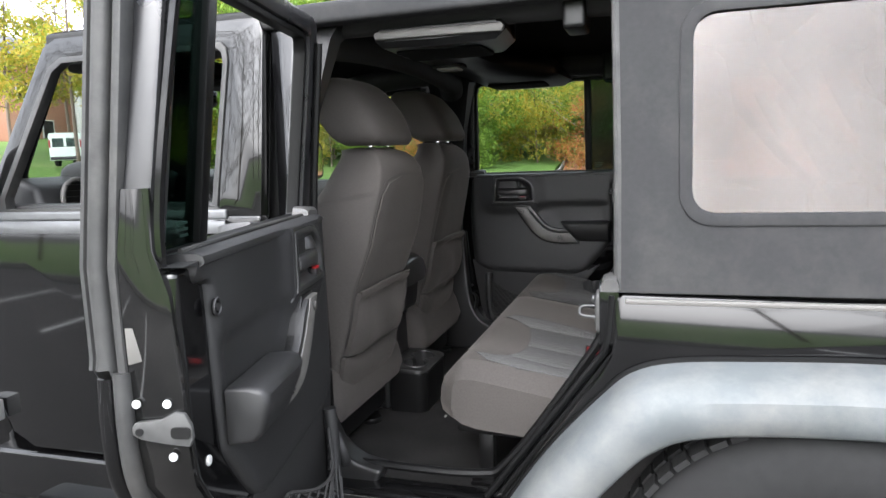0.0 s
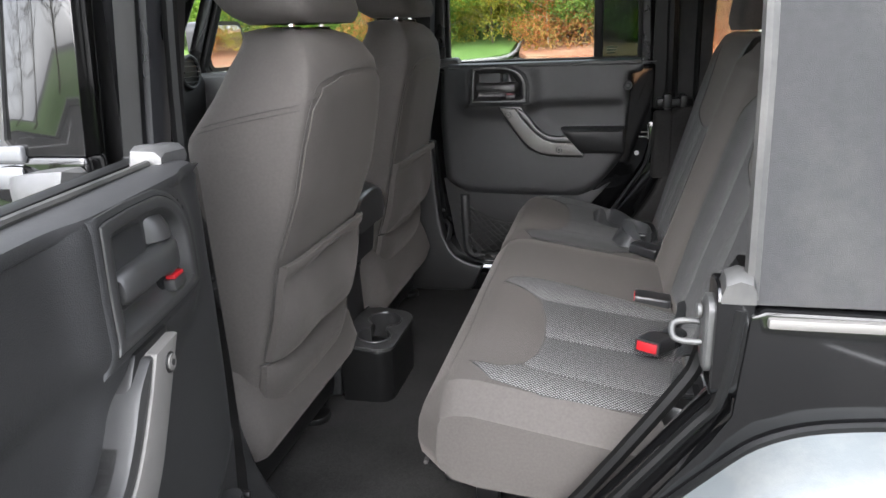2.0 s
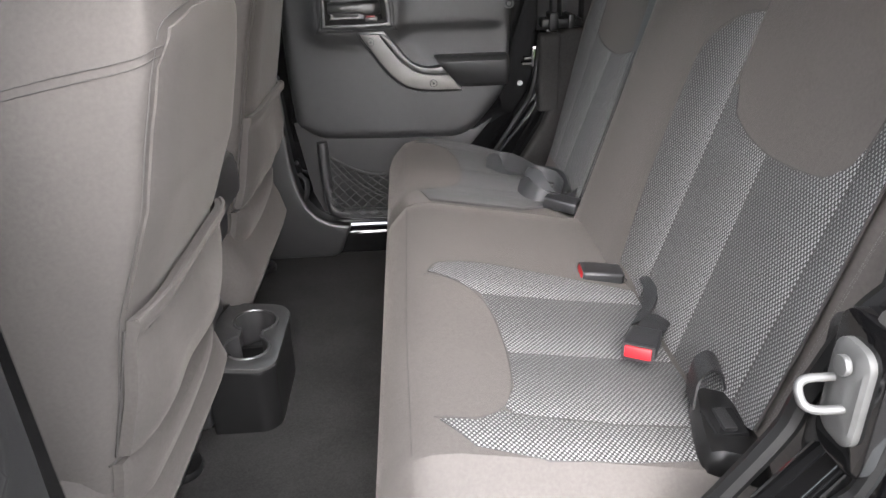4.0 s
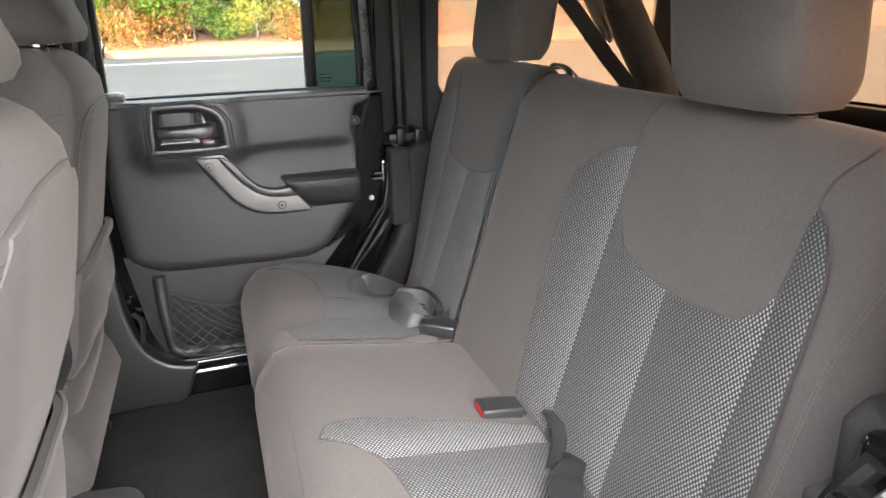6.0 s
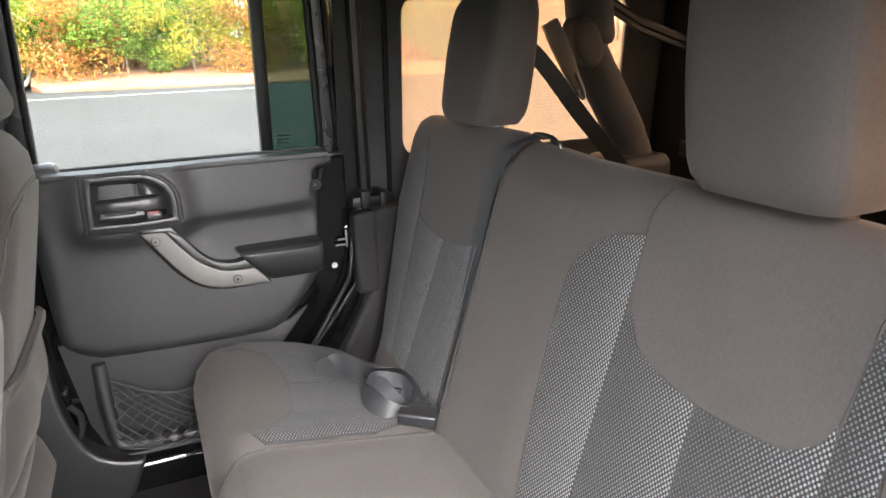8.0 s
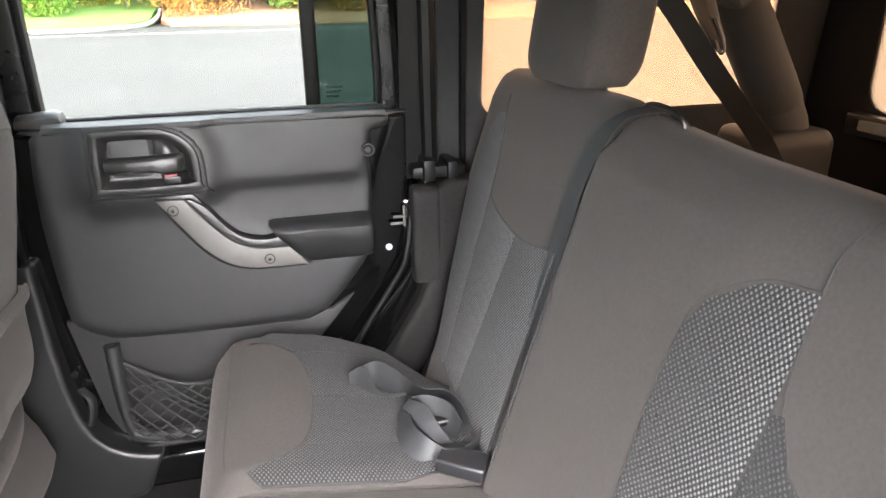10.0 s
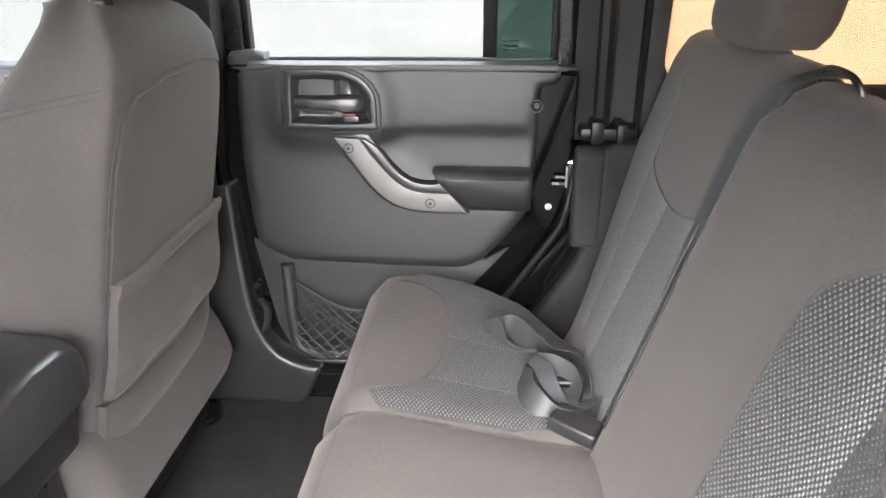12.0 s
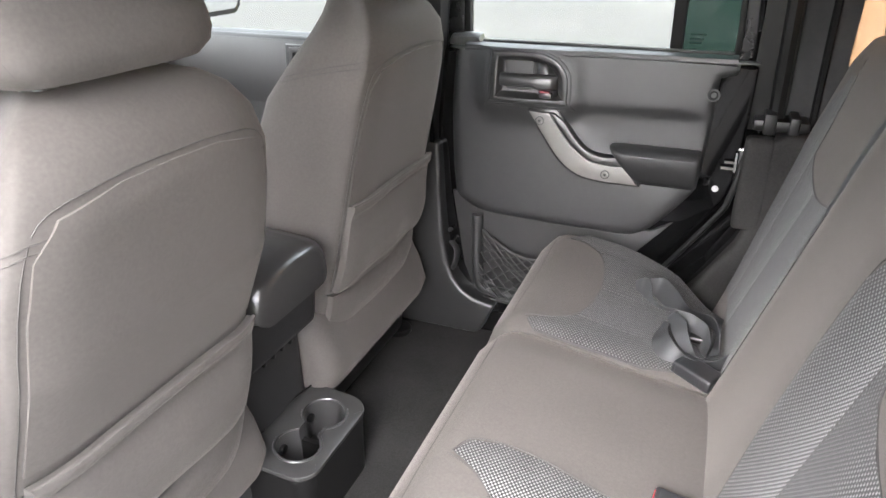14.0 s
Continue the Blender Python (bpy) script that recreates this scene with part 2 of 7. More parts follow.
def bevel(bm, w, seg=2, angle=30):
    es = [e for e in bm.edges if len(e.link_faces) == 2 and e.calc_face_angle(0) > radians(angle)]
    if es and w > 0:
        bmesh.ops.bevel(bm, geom=es, offset=w, segments=seg, affect="EDGES", profile=0.6, clamp_overlap=True)
    return bm


def box(x0, x1, y0, y1, z0, z1, w=0.0, seg=2, bm=None):
    b = bmesh.new()
    bmesh.ops.create_cube(b, size=1)
    for v in b.verts:
        v.co = Vector((x0 + (v.co.x + 0.5) * (x1 - x0), y0 + (v.co.y + 0.5) * (y1 - y0), z0 + (v.co.z + 0.5) * (z1 - z0)))
    bevel(b, w, seg)
    return join(bm, b)


def join(bm, b):
    if bm is None:
        return b
    me = bpy.data.meshes.new("tmp")
    b.to_mesh(me)
    b.free()
    bm.from_mesh(me)
    bpy.data.meshes.remove(me)
    return bm


def place(axis, a, b, h):
    return {"x": (h, a, b), "y": (a, h, b), "z": (a, b, h)}[axis]


def prism(outline, axis, lo, hi, w=0.0, seg=2, bm=None):
    """A polygon in the plane across the axis, given thickness from lo to hi."""
    b = bmesh.new()
    v0 = [b.verts.new(place(axis, p[0], p[1], lo)) for p in outline]
    v1 = [b.verts.new(place(axis, p[0], p[1], hi)) for p in outline]
    b.faces.new(v0)
    b.faces.new(v1)
    k = len(outline)
    for i in range(k):
        b.faces.new((v0[i], v0[(i + 1) % k], v1[(i + 1) % k], v1[i]))
    bmesh.ops.recalc_face_normals(b, faces=b.faces)
    bevel(b, w, seg)
    return join(bm, b)


def cut(poly, cx, cz, ang):
    dx, dz = math.cos(ang), math.sin(ang)
    best = None
    for i in range(len(poly)):
        (ax, az), (bx, bz) = poly[i], poly[(i + 1) % len(poly)]
        ex, ez = bx - ax, bz - az
        det = ex * dz - ez * dx
        if abs(det) < 1e-12:
            continue
        s = (dx * (az - cz) - dz * (ax - cx)) / det
        if -1e-6 <= s <= 1 + 1e-6:
            q = (ax + s * ex - cx) * dx + (az + s * ez - cz) * dz
            if q > 0 and (best is None or q > best):
                best = q
    best = best or 0.01
    return (cx + best * dx, cz + best * dz)


def ring_prism(outer, inner, axis, lo, hi, w=0.0, seg=2, bm=None):
    """A plate with an opening: both outlines are star-shaped about the opening's middle."""
    cx = sum(p[0] for p in inner) / len(inner)
    cz = sum(p[1] for p in inner) / len(inner)
    angs = sorted({round(math.atan2(p[1] - cz, p[0] - cx), 4) for p in list(outer) + list(inner)})
    po, pi = [cut(outer, cx, cz, a) for a in angs], [cut(inner, cx, cz, a) for a in angs]
    b = bmesh.new()
    L = [[b.verts.new(place(axis, p[0], p[1], h)) for p in q] for q in (po, pi) for h in (lo, hi)]
    k = len(angs)
    for i in range(k):
        j = (i + 1) % k
        b.faces.new((L[0][i], L[0][j], L[2][j], L[2][i]))
        b.faces.new((L[1][i], L[3][i], L[3][j], L[1][j]))
        b.faces.new((L[0][i], L[1][i], L[1][j], L[0][j]))
        b.faces.new((L[2][i], L[2][j], L[3][j], L[3][i]))
    bmesh.ops.recalc_face_normals(b, faces=b.faces)
    bevel(b, w, seg, 40)
    return join(bm, b)


def rrect(x0, x1, z0, z1, r, n=5):
    pts = []
    for cx, cz, a0 in ((x1 - r, z1 - r, 0), (x0 + r, z1 - r, 90), (x0 + r, z0 + r, 180), (x1 - r, z0 + r, 270)):
        for i in range(n + 1):
            a = radians(a0 + 90 * i / n)
            pts.append((cx + r * math.cos(a), cz + r * math.sin(a)))
    return pts


def smooth_path(pts, k=6, closed=False):
    P = [Vector(p) for p in pts]
    n = len(P)
    out = []
    for i in range(n if closed else n - 1):
        p0 = P[(i - 1) % n] if closed or i > 0 else P[0] * 2 - P[1]
        p1, p2 = P[i], P[(i + 1) % n]
        p3 = P[(i + 2) % n] if closed or i + 2 < n else P[-1] * 2 - P[-2]
        for j in range(k):
            t = j / k
            out.append(0.5 * (2 * p1 + (p2 - p0) * t + (2 * p0 - 5 * p1 + 4 * p2 - p3) * t * t + (3 * p1 - p0 - 3 * p2 + p3) * t ** 3))
    if not closed:
        out.append(P[-1])
    return out


def tube(pts, r, seg=8, closed=False, bm=None, cap=True, flat=1.0):
    b = bmesh.new()
    P = [Vector(p) for p in pts]
    n = len(P)
    rings = []
    up = None
    for i in range(n):
        a = P[(i - 1) % n] if closed or i else P[0]
        c = P[(i + 1) % n] if closed or i < n - 1 else P[-1]
        d = (c - a).normalized() if (c - a).length > 1e-9 else Vector((0, 0, 1))
        if up is None:
            up = Vector((0, 0, 1)) if abs(d.z) < 0.9 else Vector((0, 1, 0))
        s = d.cross(up).normalized()
        up = s.cross(d).normalized()
        rr = r[i] if isinstance(r, (list, tuple)) else r
        rings.append([b.verts.new(P[i] + rr * (math.cos(2 * math.pi * k / seg) * s + flat * math.sin(2 * math.pi * k / seg) * up)) for k in range(seg)])
    for i in range(n if closed else n - 1):
        A, B = rings[i], rings[(i + 1) % n]
        for k in range(seg):
            b.faces.new((A[k], A[(k + 1) % seg], B[(k + 1) % seg], B[k]))
    if cap and not closed:
        b.faces.new(rings[0])
        b.faces.new(rings[-1])
    return join(bm, b)


def ribbon(pts, wides, thick, bm=None):
    """A strap: points along its middle, with half-width vectors."""
    b = bmesh.new()
    P, W = [Vector(p) for p in pts], [Vector(w) for w in wides]
    rings = []
    for i in range(len(P)):
        d = (P[min(i + 1, len(P) - 1)] - P[max(i - 1, 0)]).normalized()
        nrm = d.cross(W[i]).normalized() * thick / 2
        rings.append([b.verts.new(q) for q in (P[i] - W[i] - nrm, P[i] + W[i] - nrm, P[i] + W[i] + nrm, P[i] - W[i] + nrm)])
    for i in range(len(P) - 1):
        for k in range(4):
            b.faces.new((rings[i][k], rings[i][(k + 1) % 4], rings[i + 1][(k + 1) % 4], rings[i + 1][k]))
    b.faces.new(rings[0])
    b.faces.new(rings[-1])
    return join(bm, b)


def loft(rings, bm=None, cap=True):
    b = bmesh.new()
    R = [[b.verts.new(p) for p in ring] for ring in rings]
    k = len(R[0])
    for i in range(len(R) - 1):
        for j in range(k):
            b.faces.new((R[i][j], R[i][(j + 1) % k], R[i + 1][(j + 1) % k], R[i + 1][j]))
    if cap:
        b.faces.new(R[0])
        b.faces.new(R[-1])
    bmesh.ops.recalc_face_normals(b, faces=b.faces)
    return join(bm, b)


def disc(c, nrm, r, h, seg=20, w=0.0, bm=None):
    b = bmesh.new()
    bmesh.ops.create_cone(b, cap_ends=True, segments=seg, radius1=r, radius2=r, depth=h)
    q = Vector((0, 0, 1)).rotation_difference(Vector(nrm))
    bmesh.ops.transform(b, matrix=Matrix.Translation(c) @ q.to_matrix().to_4x4(), verts=b.verts)
    bevel(b, w, 2, 50)
    return join(bm, b)


def pad(section, y0, y1, rnd, steps=10, k=3, shift=None):
    """An upholstered block: a closed section in (x, z) from y0 to y1, its ends rounded by rnd. shift(y, x, z) moves it."""
    base = smooth_path([(p[0], 0, p[1]) for p in section], k, True)
    cx = sum(p.x for p in base) / len(base)
    cz = sum(p.z for p in base) / len(base)
    st = []
    for i in range(5):
        a = i / 5 * math.pi / 2
        st.append((y0 + rnd * (1 - math.sin(a)), rnd * (1 - math.cos(a))))
    st = [(y0 + rnd * (1 - math.cos(a)), rnd * (1 - math.sin(a))) for a in [i / 5 * math.pi / 2 for i in range(5)]]
    mid = [(y0 + rnd + (y1 - y0 - 2 * rnd) * i / steps, 0.0) for i in range(steps + 1)]
    en = [(y0 + y1 - y, q) for y, q in reversed(st)]
    rings = []
    for y, q in st + mid + en:
        ring = []
        for p in base:
            d = Vector((p.x - cx, 0, p.z - cz))
            L = d.length
            f = max(0.15, (L - q) / L)
            x, z = cx + d.x * f, cz + d.z * f
            dx, dz = shift(y, x, z) if shift else (0, 0)
            ring.append(Vector((x + dx, y, z + dz)))
        rings.append(ring)
    return loft(rings)


def patch(outline, fn, step=0.02, lift=0.0013, sink=0.004, bm=None, grad=None):
    """A piece of cloth laid on a surface: fn(u, v, off) gives the place; the outline is in (u, v) metres."""
    b = bmesh.new()
    b.faces.new([b.verts.new((p[0], p[1], 0)) for p in outline])
    b.normal_update()
    bmesh.ops.triangulate(b, faces=b.faces[:], ngon_method="EAR_CLIP")
    us, vs = [p[0] for p in outline], [p[1] for p in outline]
    for lo, hi, nrm in ((min(us), max(us), (1, 0, 0)), (min(vs), max(vs), (0, 1, 0))):
        k = int((hi - lo) / step)
        for i in range(1, k + 1):
            c = lo + (hi - lo) * i / (k + 1)
            bmesh.ops.bisect_plane(b, geom=b.verts[:] + b.edges[:] + b.faces[:], plane_co=(c * nrm[0], c * nrm[1], 0), plane_no=nrm, dist=1e-5)
    edge = [e for e in b.edges if e.is_boundary]
    made = bmesh.ops.extrude_edge_only(b, edges=edge)["geom"]
    low = {g for g in made if isinstance(g, bmesh.types.BMVert)}
    uvl = b.loops.layers.uv.new("UVMap")
    uvg = b.loops.layers.uv.new("Tone")
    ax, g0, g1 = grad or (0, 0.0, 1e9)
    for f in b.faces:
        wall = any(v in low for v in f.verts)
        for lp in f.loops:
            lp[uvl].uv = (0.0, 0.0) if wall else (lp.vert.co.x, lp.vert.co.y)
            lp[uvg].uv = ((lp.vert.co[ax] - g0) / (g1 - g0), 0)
    for v in b.verts:
        v.co = fn(v.co.x, v.co.y, -sink if v in low else lift)
    return join(bm, b)


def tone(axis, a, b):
    """Range where threads pale towards the driver's side, weaker on the narrow cushion."""
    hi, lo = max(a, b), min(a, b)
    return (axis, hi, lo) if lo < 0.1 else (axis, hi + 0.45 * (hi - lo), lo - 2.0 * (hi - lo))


def seam(pts, fn, r=0.0008, off=0.0006, k=4, closed=False, bm=None):
    path = [fn(p.x, p.y, off) for p in smooth_path([(q[0], q[1], 0) for q in pts], k, closed)]
    return tube(path, r, 5, closed, bm)


def stitches(pts, fn, step=0.006, length=0.0038, r=0.0005, off=0.0012, bm=None):
    path = [fn(p.x, p.y, off) for p in smooth_path([(q[0], q[1], 0) for q in pts], 6)]
    acc, out = 0.0, bm
    for a, c in zip(path, path[1:]):
        d = c - a
        while acc < d.length:
            s = a + d.normalized() * acc
            out = tube([s, s + d.normalized() * length], r, 4, False, out)
            acc += step
        acc -= d.length
    return out


MIRROR_Y = Matrix.Diagonal((1, -1, 1, 1))


def lean(bm, z0, k, side):
    """Lean what stands above z0 inwards."""
    for v in bm.verts:
        if v.co.z > z0:
            v.co.y -= side * k * (v.co.z - z0)
    return bm


def sheared(bm, z0=1.24, k=0.13, side=1):
    return lean(bm, z0, k, side)


# ---- ground and surroundings ----
def mat_ground(name, c1, c2, scale, bump, bscale, rough=0.9, c3=None, big=0.15):
    m = bpy.data.materials.new(name)
    m.use_nodes = True
    n, l = m.node_tree.nodes, m.node_tree.links
    p = n["Principled BSDF"]
    tc = n.new("ShaderNodeTexCoord")
    a = n.new("ShaderNodeTexNoise")
    a.inputs["Scale"].default_value = scale
    a.inputs["Detail"].default_value = 8
    l.new(tc.outputs["Object"], a.inputs["Vector"])
    b = n.new("ShaderNodeTexNoise")
    b.inputs["Scale"].default_value = big
    b.inputs["Detail"].default_value = 6
    l.new(tc.outputs["Object"], b.inputs["Vector"])
    r = n.new("ShaderNodeMapRange")
    r.inputs["From Min"].default_value = 0.35
    r.inputs["From Max"].default_value = 0.65
    l.new(a.outputs["Fac"], r.inputs["Value"])
    mx = n.new("ShaderNodeMix")
    mx.data_type = "RGBA"
    mx.inputs["A"].default_value = (*c1, 1)
    mx.inputs["B"].default_value = (*c2, 1)
    l.new(r.outputs[0], mx.inputs["Factor"])
    out = mx.outputs["Result"]
    if c3:
        r2 = n.new("ShaderNodeMapRange")
        r2.inputs["From Min"].default_value = 0.5
        r2.inputs["From Max"].default_value = 0.7
        l.new(b.outputs["Fac"], r2.inputs["Value"])
        m2 = n.new("ShaderNodeMix")
        m2.data_type = "RGBA"
        m2.inputs["B"].default_value = (*c3, 1)
        l.new(out, m2.inputs["A"])
        l.new(r2.outputs[0], m2.inputs["Factor"])
        out = m2.outputs["Result"]
    l.new(out, p.inputs["Base Color"])
    p.inputs["Roughness"].default_value = rough
    g = n.new("ShaderNodeTexNoise")
    g.inputs["Scale"].default_value = bscale
    g.inputs["Detail"].default_value = 4
    l.new(tc.outputs["Object"], g.inputs["Vector"])
    bp = n.new("ShaderNodeBump")
    bp.inputs["Strength"].default_value = bump
    bp.inputs["Distance"].default_value = 0.01
    l.new(g.outputs["Fac"], bp.inputs["Height"])
    l.new(bp.outputs[0], p.inputs["Normal"])
    return m


ASPHALT = mat_ground("worn_asphalt", (0.024, 0.0225, 0.0201), (0.040, 0.0373, 0.0331), 30, 0.6, 120, 0.9, (0.050, 0.0465, 0.0411), 0.25)
GRASS = mat_ground("lawn_grass", (0.06, 0.13, 0.018), (0.11, 0.2, 0.03), 12, 1.0, 90, 0.9, (0.14, 0.19, 0.05), 0.4)
MULCH = mat_ground("red_leaf_litter", (0.2, 0.07, 0.035), (0.36, 0.17, 0.09), 9, 1.0, 30, 0.95, (0.3, 0.2, 0.12), 0.6)
KERB = mat("kerb_concrete", (0.25, 0.24, 0.225), 0.85, var=0.2, scale=20, big=2, bump=0.4, bscale=150)
LINE = mat("worn_road_paint", (0.7, 0.7, 0.68), 0.8, var=0.2, scale=25, dust=0.5)

b = bmesh.new()
bmesh.ops.create_grid(b, x_segments=40, y_segments=40, size=400)
solo("ground", b, ASPHALT, "grey worn asphalt of a car park", "ground", kind="structure")
def lawn_z(x, y):
    return 0.14 + max(0.0, y - 31) * 0.085 + max(0.0, -20 - x) * 0.06 * min(1.0, max(0.0, (y - 29.8) / 3))


b = prism([(-90, 29.6), (-9.0, 29.6), (-6.2, 30.6), (-4.9, 33.0), (-7, 75), (-90, 75)], "z", 0.0, 0.14, 0.02)
for c, ax in [(x, (1, 0, 0)) for x in range(-84, -9, 6)] + [(y, (0, 1, 0)) for y in (31, 33, 36, 40, 46, 54, 64)]:
    bmesh.ops.bisect_plane(b, geom=b.verts[:] + b.edges[:] + b.faces[:], plane_co=(c * ax[0], c * ax[1], 0), plane_no=ax, dist=1e-4)
for v in b.verts:
    if v.co.z > 0.05:
        v.co.z += lawn_z(v.co.x, v.co.y) - 0.14
solo("lawn", b, GRASS, "green mown lawn behind a concrete kerb", "lawn", kind="structure")
b = prism([(-4.55, 34.0), (-4.0, 32.5), (2, 31.0), (60, 31.0), (60, 60), (-6.9, 60)], "z", 0.0, 0.1, 0.03)
for v in b.verts:
    if v.co.z > 0.05:
        v.co.z += max(0.0, v.co.y - 32) * 0.085
solo("leaf_bed", b, MULCH, "ground covered with red-brown fallen leaves", "leaf litter", kind="structure")
b = tube(smooth_path([(-60, 29.5, 0.08), (-30, 29.5, 0.08), (-9.2, 29.48, 0.08), (-6.0, 30.5, 0.10), (-4.75, 33.0, 0.24), (-5.3, 42, 0.98)], 6), 0.085, 6)
solo("kerb", b, KERB, "pale concrete kerb round the lawn", "kerb", kind="structure")
b = prism([(-60, -9), (60, -9), (60, -60), (-60, -60)], "z", 0.0, 0.14, 0.02)
solo("lawn", b, GRASS, "green lawn beside the car park", "lawn", kind="structure")
b = box(-60, 60, -9.0, -8.85, 0, 0.16, 0.02)
solo("kerb", b, KERB, "pale straight concrete kerb", "kerb", kind="structure")
for lx in (-7.6, -4.9, -2.2, 1.4, 4.1):
    b = box(lx, lx + 0.1, -7.5, -3.2, 0.0, 0.005)
    solo("parking_line", b, LINE, "worn white painted parking line on asphalt", "parking line", "parking lines", "structure")
b = box(-9, 6, 27.5, 27.62, 0.0, 0.005)
solo("parking_line", b, LINE, "worn white painted line on asphalt", "parking line", "parking lines", "structure")


def leaf_mat(name, cols, trans=0.5):
    m = bpy.data.materials.new(name)
    m.use_nodes = True
    n, l = m.node_tree.nodes, m.node_tree.links
    p = n["Principled BSDF"]
    ge = n.new("ShaderNodeNewGeometry")
    ramp = n.new("ShaderNodeValToRGB")
    el = ramp.color_ramp.elements
    el[0].color, el[1].color = (*cols[0], 1), (*cols[-1], 1)
    for i, c in enumerate(cols[1:-1]):
        e = el.new((i + 1) / (len(cols) - 1))
        e.color = (*c, 1)
    l.new(ge.outputs["Random Per Island"], ramp.inputs[0])
    l.new(ramp.outputs[0], p.inputs["Base Color"])
    p.inputs["Roughness"].default_value = 0.6
    o = n["Material Output"]
    tl = n.new("ShaderNodeBsdfTranslucent")
    l.new(ramp.outputs[0], tl.inputs[0])
    mx = n.new("ShaderNodeMixShader")
    mx.inputs[0].default_value = trans
    l.new(p.outputs[0], mx.inputs[1])
    l.new(tl.outputs[0], mx.inputs[2])
    l.new(mx.outputs[0], o.inputs["Surface"])
    return m


LEAF_G = leaf_mat("green_leaves", [(0.07, 0.13, 0.014), (0.13, 0.235, 0.023), (0.2, 0.32, 0.034), (0.25, 0.35, 0.055)])
LEAF_Y = leaf_mat("yellow_green_leaves", [(0.18, 0.24, 0.024), (0.31, 0.33, 0.035), (0.4, 0.36, 0.046), (0.44, 0.31, 0.035)])
LEAF_R = leaf_mat("rust_leaves", [(0.36, 0.10, 0.03), (0.48, 0.19, 0.05), (0.42, 0.27, 0.06), (0.2, 0.2, 0.04)])
BARK = mat("grey_bark", (0.14, 0.11, 0.085), 0.9, var=0.3, scale=20, bump=0.6, bscale=60)
BARK_PALE = mat("pale_bark", (0.4, 0.35, 0.27), 0.85, var=0.2, scale=20, bump=0.4, bscale=60)


def leaf_cloud(rng, blobs, count, size):
    """Many small folded leaves scattered through uneven clumps."""
    w = np.array([bl[3] ** 2 for bl in blobs])
    pick = rng.choice(len(blobs), count, p=w / w.sum())
    c = np.array([bl[:3] for bl in blobs])[pick]
    rad = np.array([bl[3] for bl in blobs])[pick]
    d = rng.normal(size=(count, 3))
    d /= np.linalg.norm(d, axis=1)[:, None]
    pos = c + d * (rad * rng.uniform(0.45, 1.08, count))[:, None] * np.array([1, 1, 0.85])
    a = rng.normal(size=(count, 3))
    a /= np.linalg.norm(a, axis=1)[:, None]
    n = rng.normal(size=(count, 3))
    s = np.cross(a, n)
    s /= np.linalg.norm(s, axis=1)[:, None]
    L = (size * rng.uniform(0.6, 1.5, count))[:, None]
    up = np.cross(s, a)
    v = np.stack([pos - a * L, pos + s * L * 0.42 + up * L * 0.15, pos + a * L, pos - s * L * 0.42 + up * L * 0.15], 1).reshape(-1, 3)
    f = np.arange(count * 4).reshape(-1, 4)
    me = bpy.data.meshes.new("crown")
    me.from_pydata(v.tolist(), [], f.tolist())
    return me


def branchy(rng, h, r, limbs, spread, up=0.5, start=0.25):
    bm = tube(smooth_path([(0, 0, -0.1), (rng.uniform(-0.1, 0.1) * h * 0.3, rng.uniform(-0.1, 0.1) * h * 0.3, h * 0.5), (rng.uniform(-0.08, 0.08) * h, 0, h)], 4), [r * (1 - 0.08 * i) for i in range(9)], 8)
    for i in range(limbs):
        z = h * (start + (0.95 - start) * rng.uniform(0, 1))
        a = rng.uniform(0, 2 * math.pi)
        L = spread * rng.uniform(0.5, 1.0)
        e = Vector((math.cos(a) * L, math.sin(a) * L, z + L * up * rng.uniform(0.4, 1.3)))
        m = Vector((math.cos(a) * L * 0.5, math.sin(a) * L * 0.5, z + L * up * 0.3))
        rr = r * 0.32 * rng.uniform(0.5, 1.0)
        tube(smooth_path([(0, 0, z), m, e], 3), [rr * (1 - 0.12 * k) for k in range(7)], 5, bm=bm)
        for q in range(3):
            a2 = a + rng.uniform(-1.0, 1.0)
            L2 = L * rng.uniform(0.3, 0.6)
            e2 = m.lerp(e, rng.uniform(0.3, 0.9))
            tube([e2, e2 + Vector((math.cos(a2) * L2 * 0.5, math.sin(a2) * L2 * 0.5, L2 * 0.35)), e2 + Vector((math.cos(a2) * L2, math.sin(a2) * L2, L2 * rng.uniform(0.3, 0.9)))], [rr * 0.45, rr * 0.3, rr * 0.12], 4, bm=bm)
    return bm


def plant(name, seed, h, width, leaves, size, leaf, bark, label, category, stems=True):
    rng = np.random.default_rng(seed)
    e = thing(name, (0, 0, 0), label, category, "plants along the car park")
    part("trunk", branchy(rng, h * 0.8, 0.05 * h ** 0.8 * 0.35, 14 if leaves else 46, width * 0.6), bark, e)
    if leaves:
        bl = [(rng.uniform(-1, 1) * width * 0.5, rng.uniform(-1, 1) * width * 0.4, h * rng.uniform(0.12, 0.95), width * rng.uniform(0.12, 0.3)) for _ in range(26)]
        me = leaf_cloud(rng, bl, leaves, size)
        me.materials.append(leaf)
        c = new("crown", me)
        c.parent = e
    return e


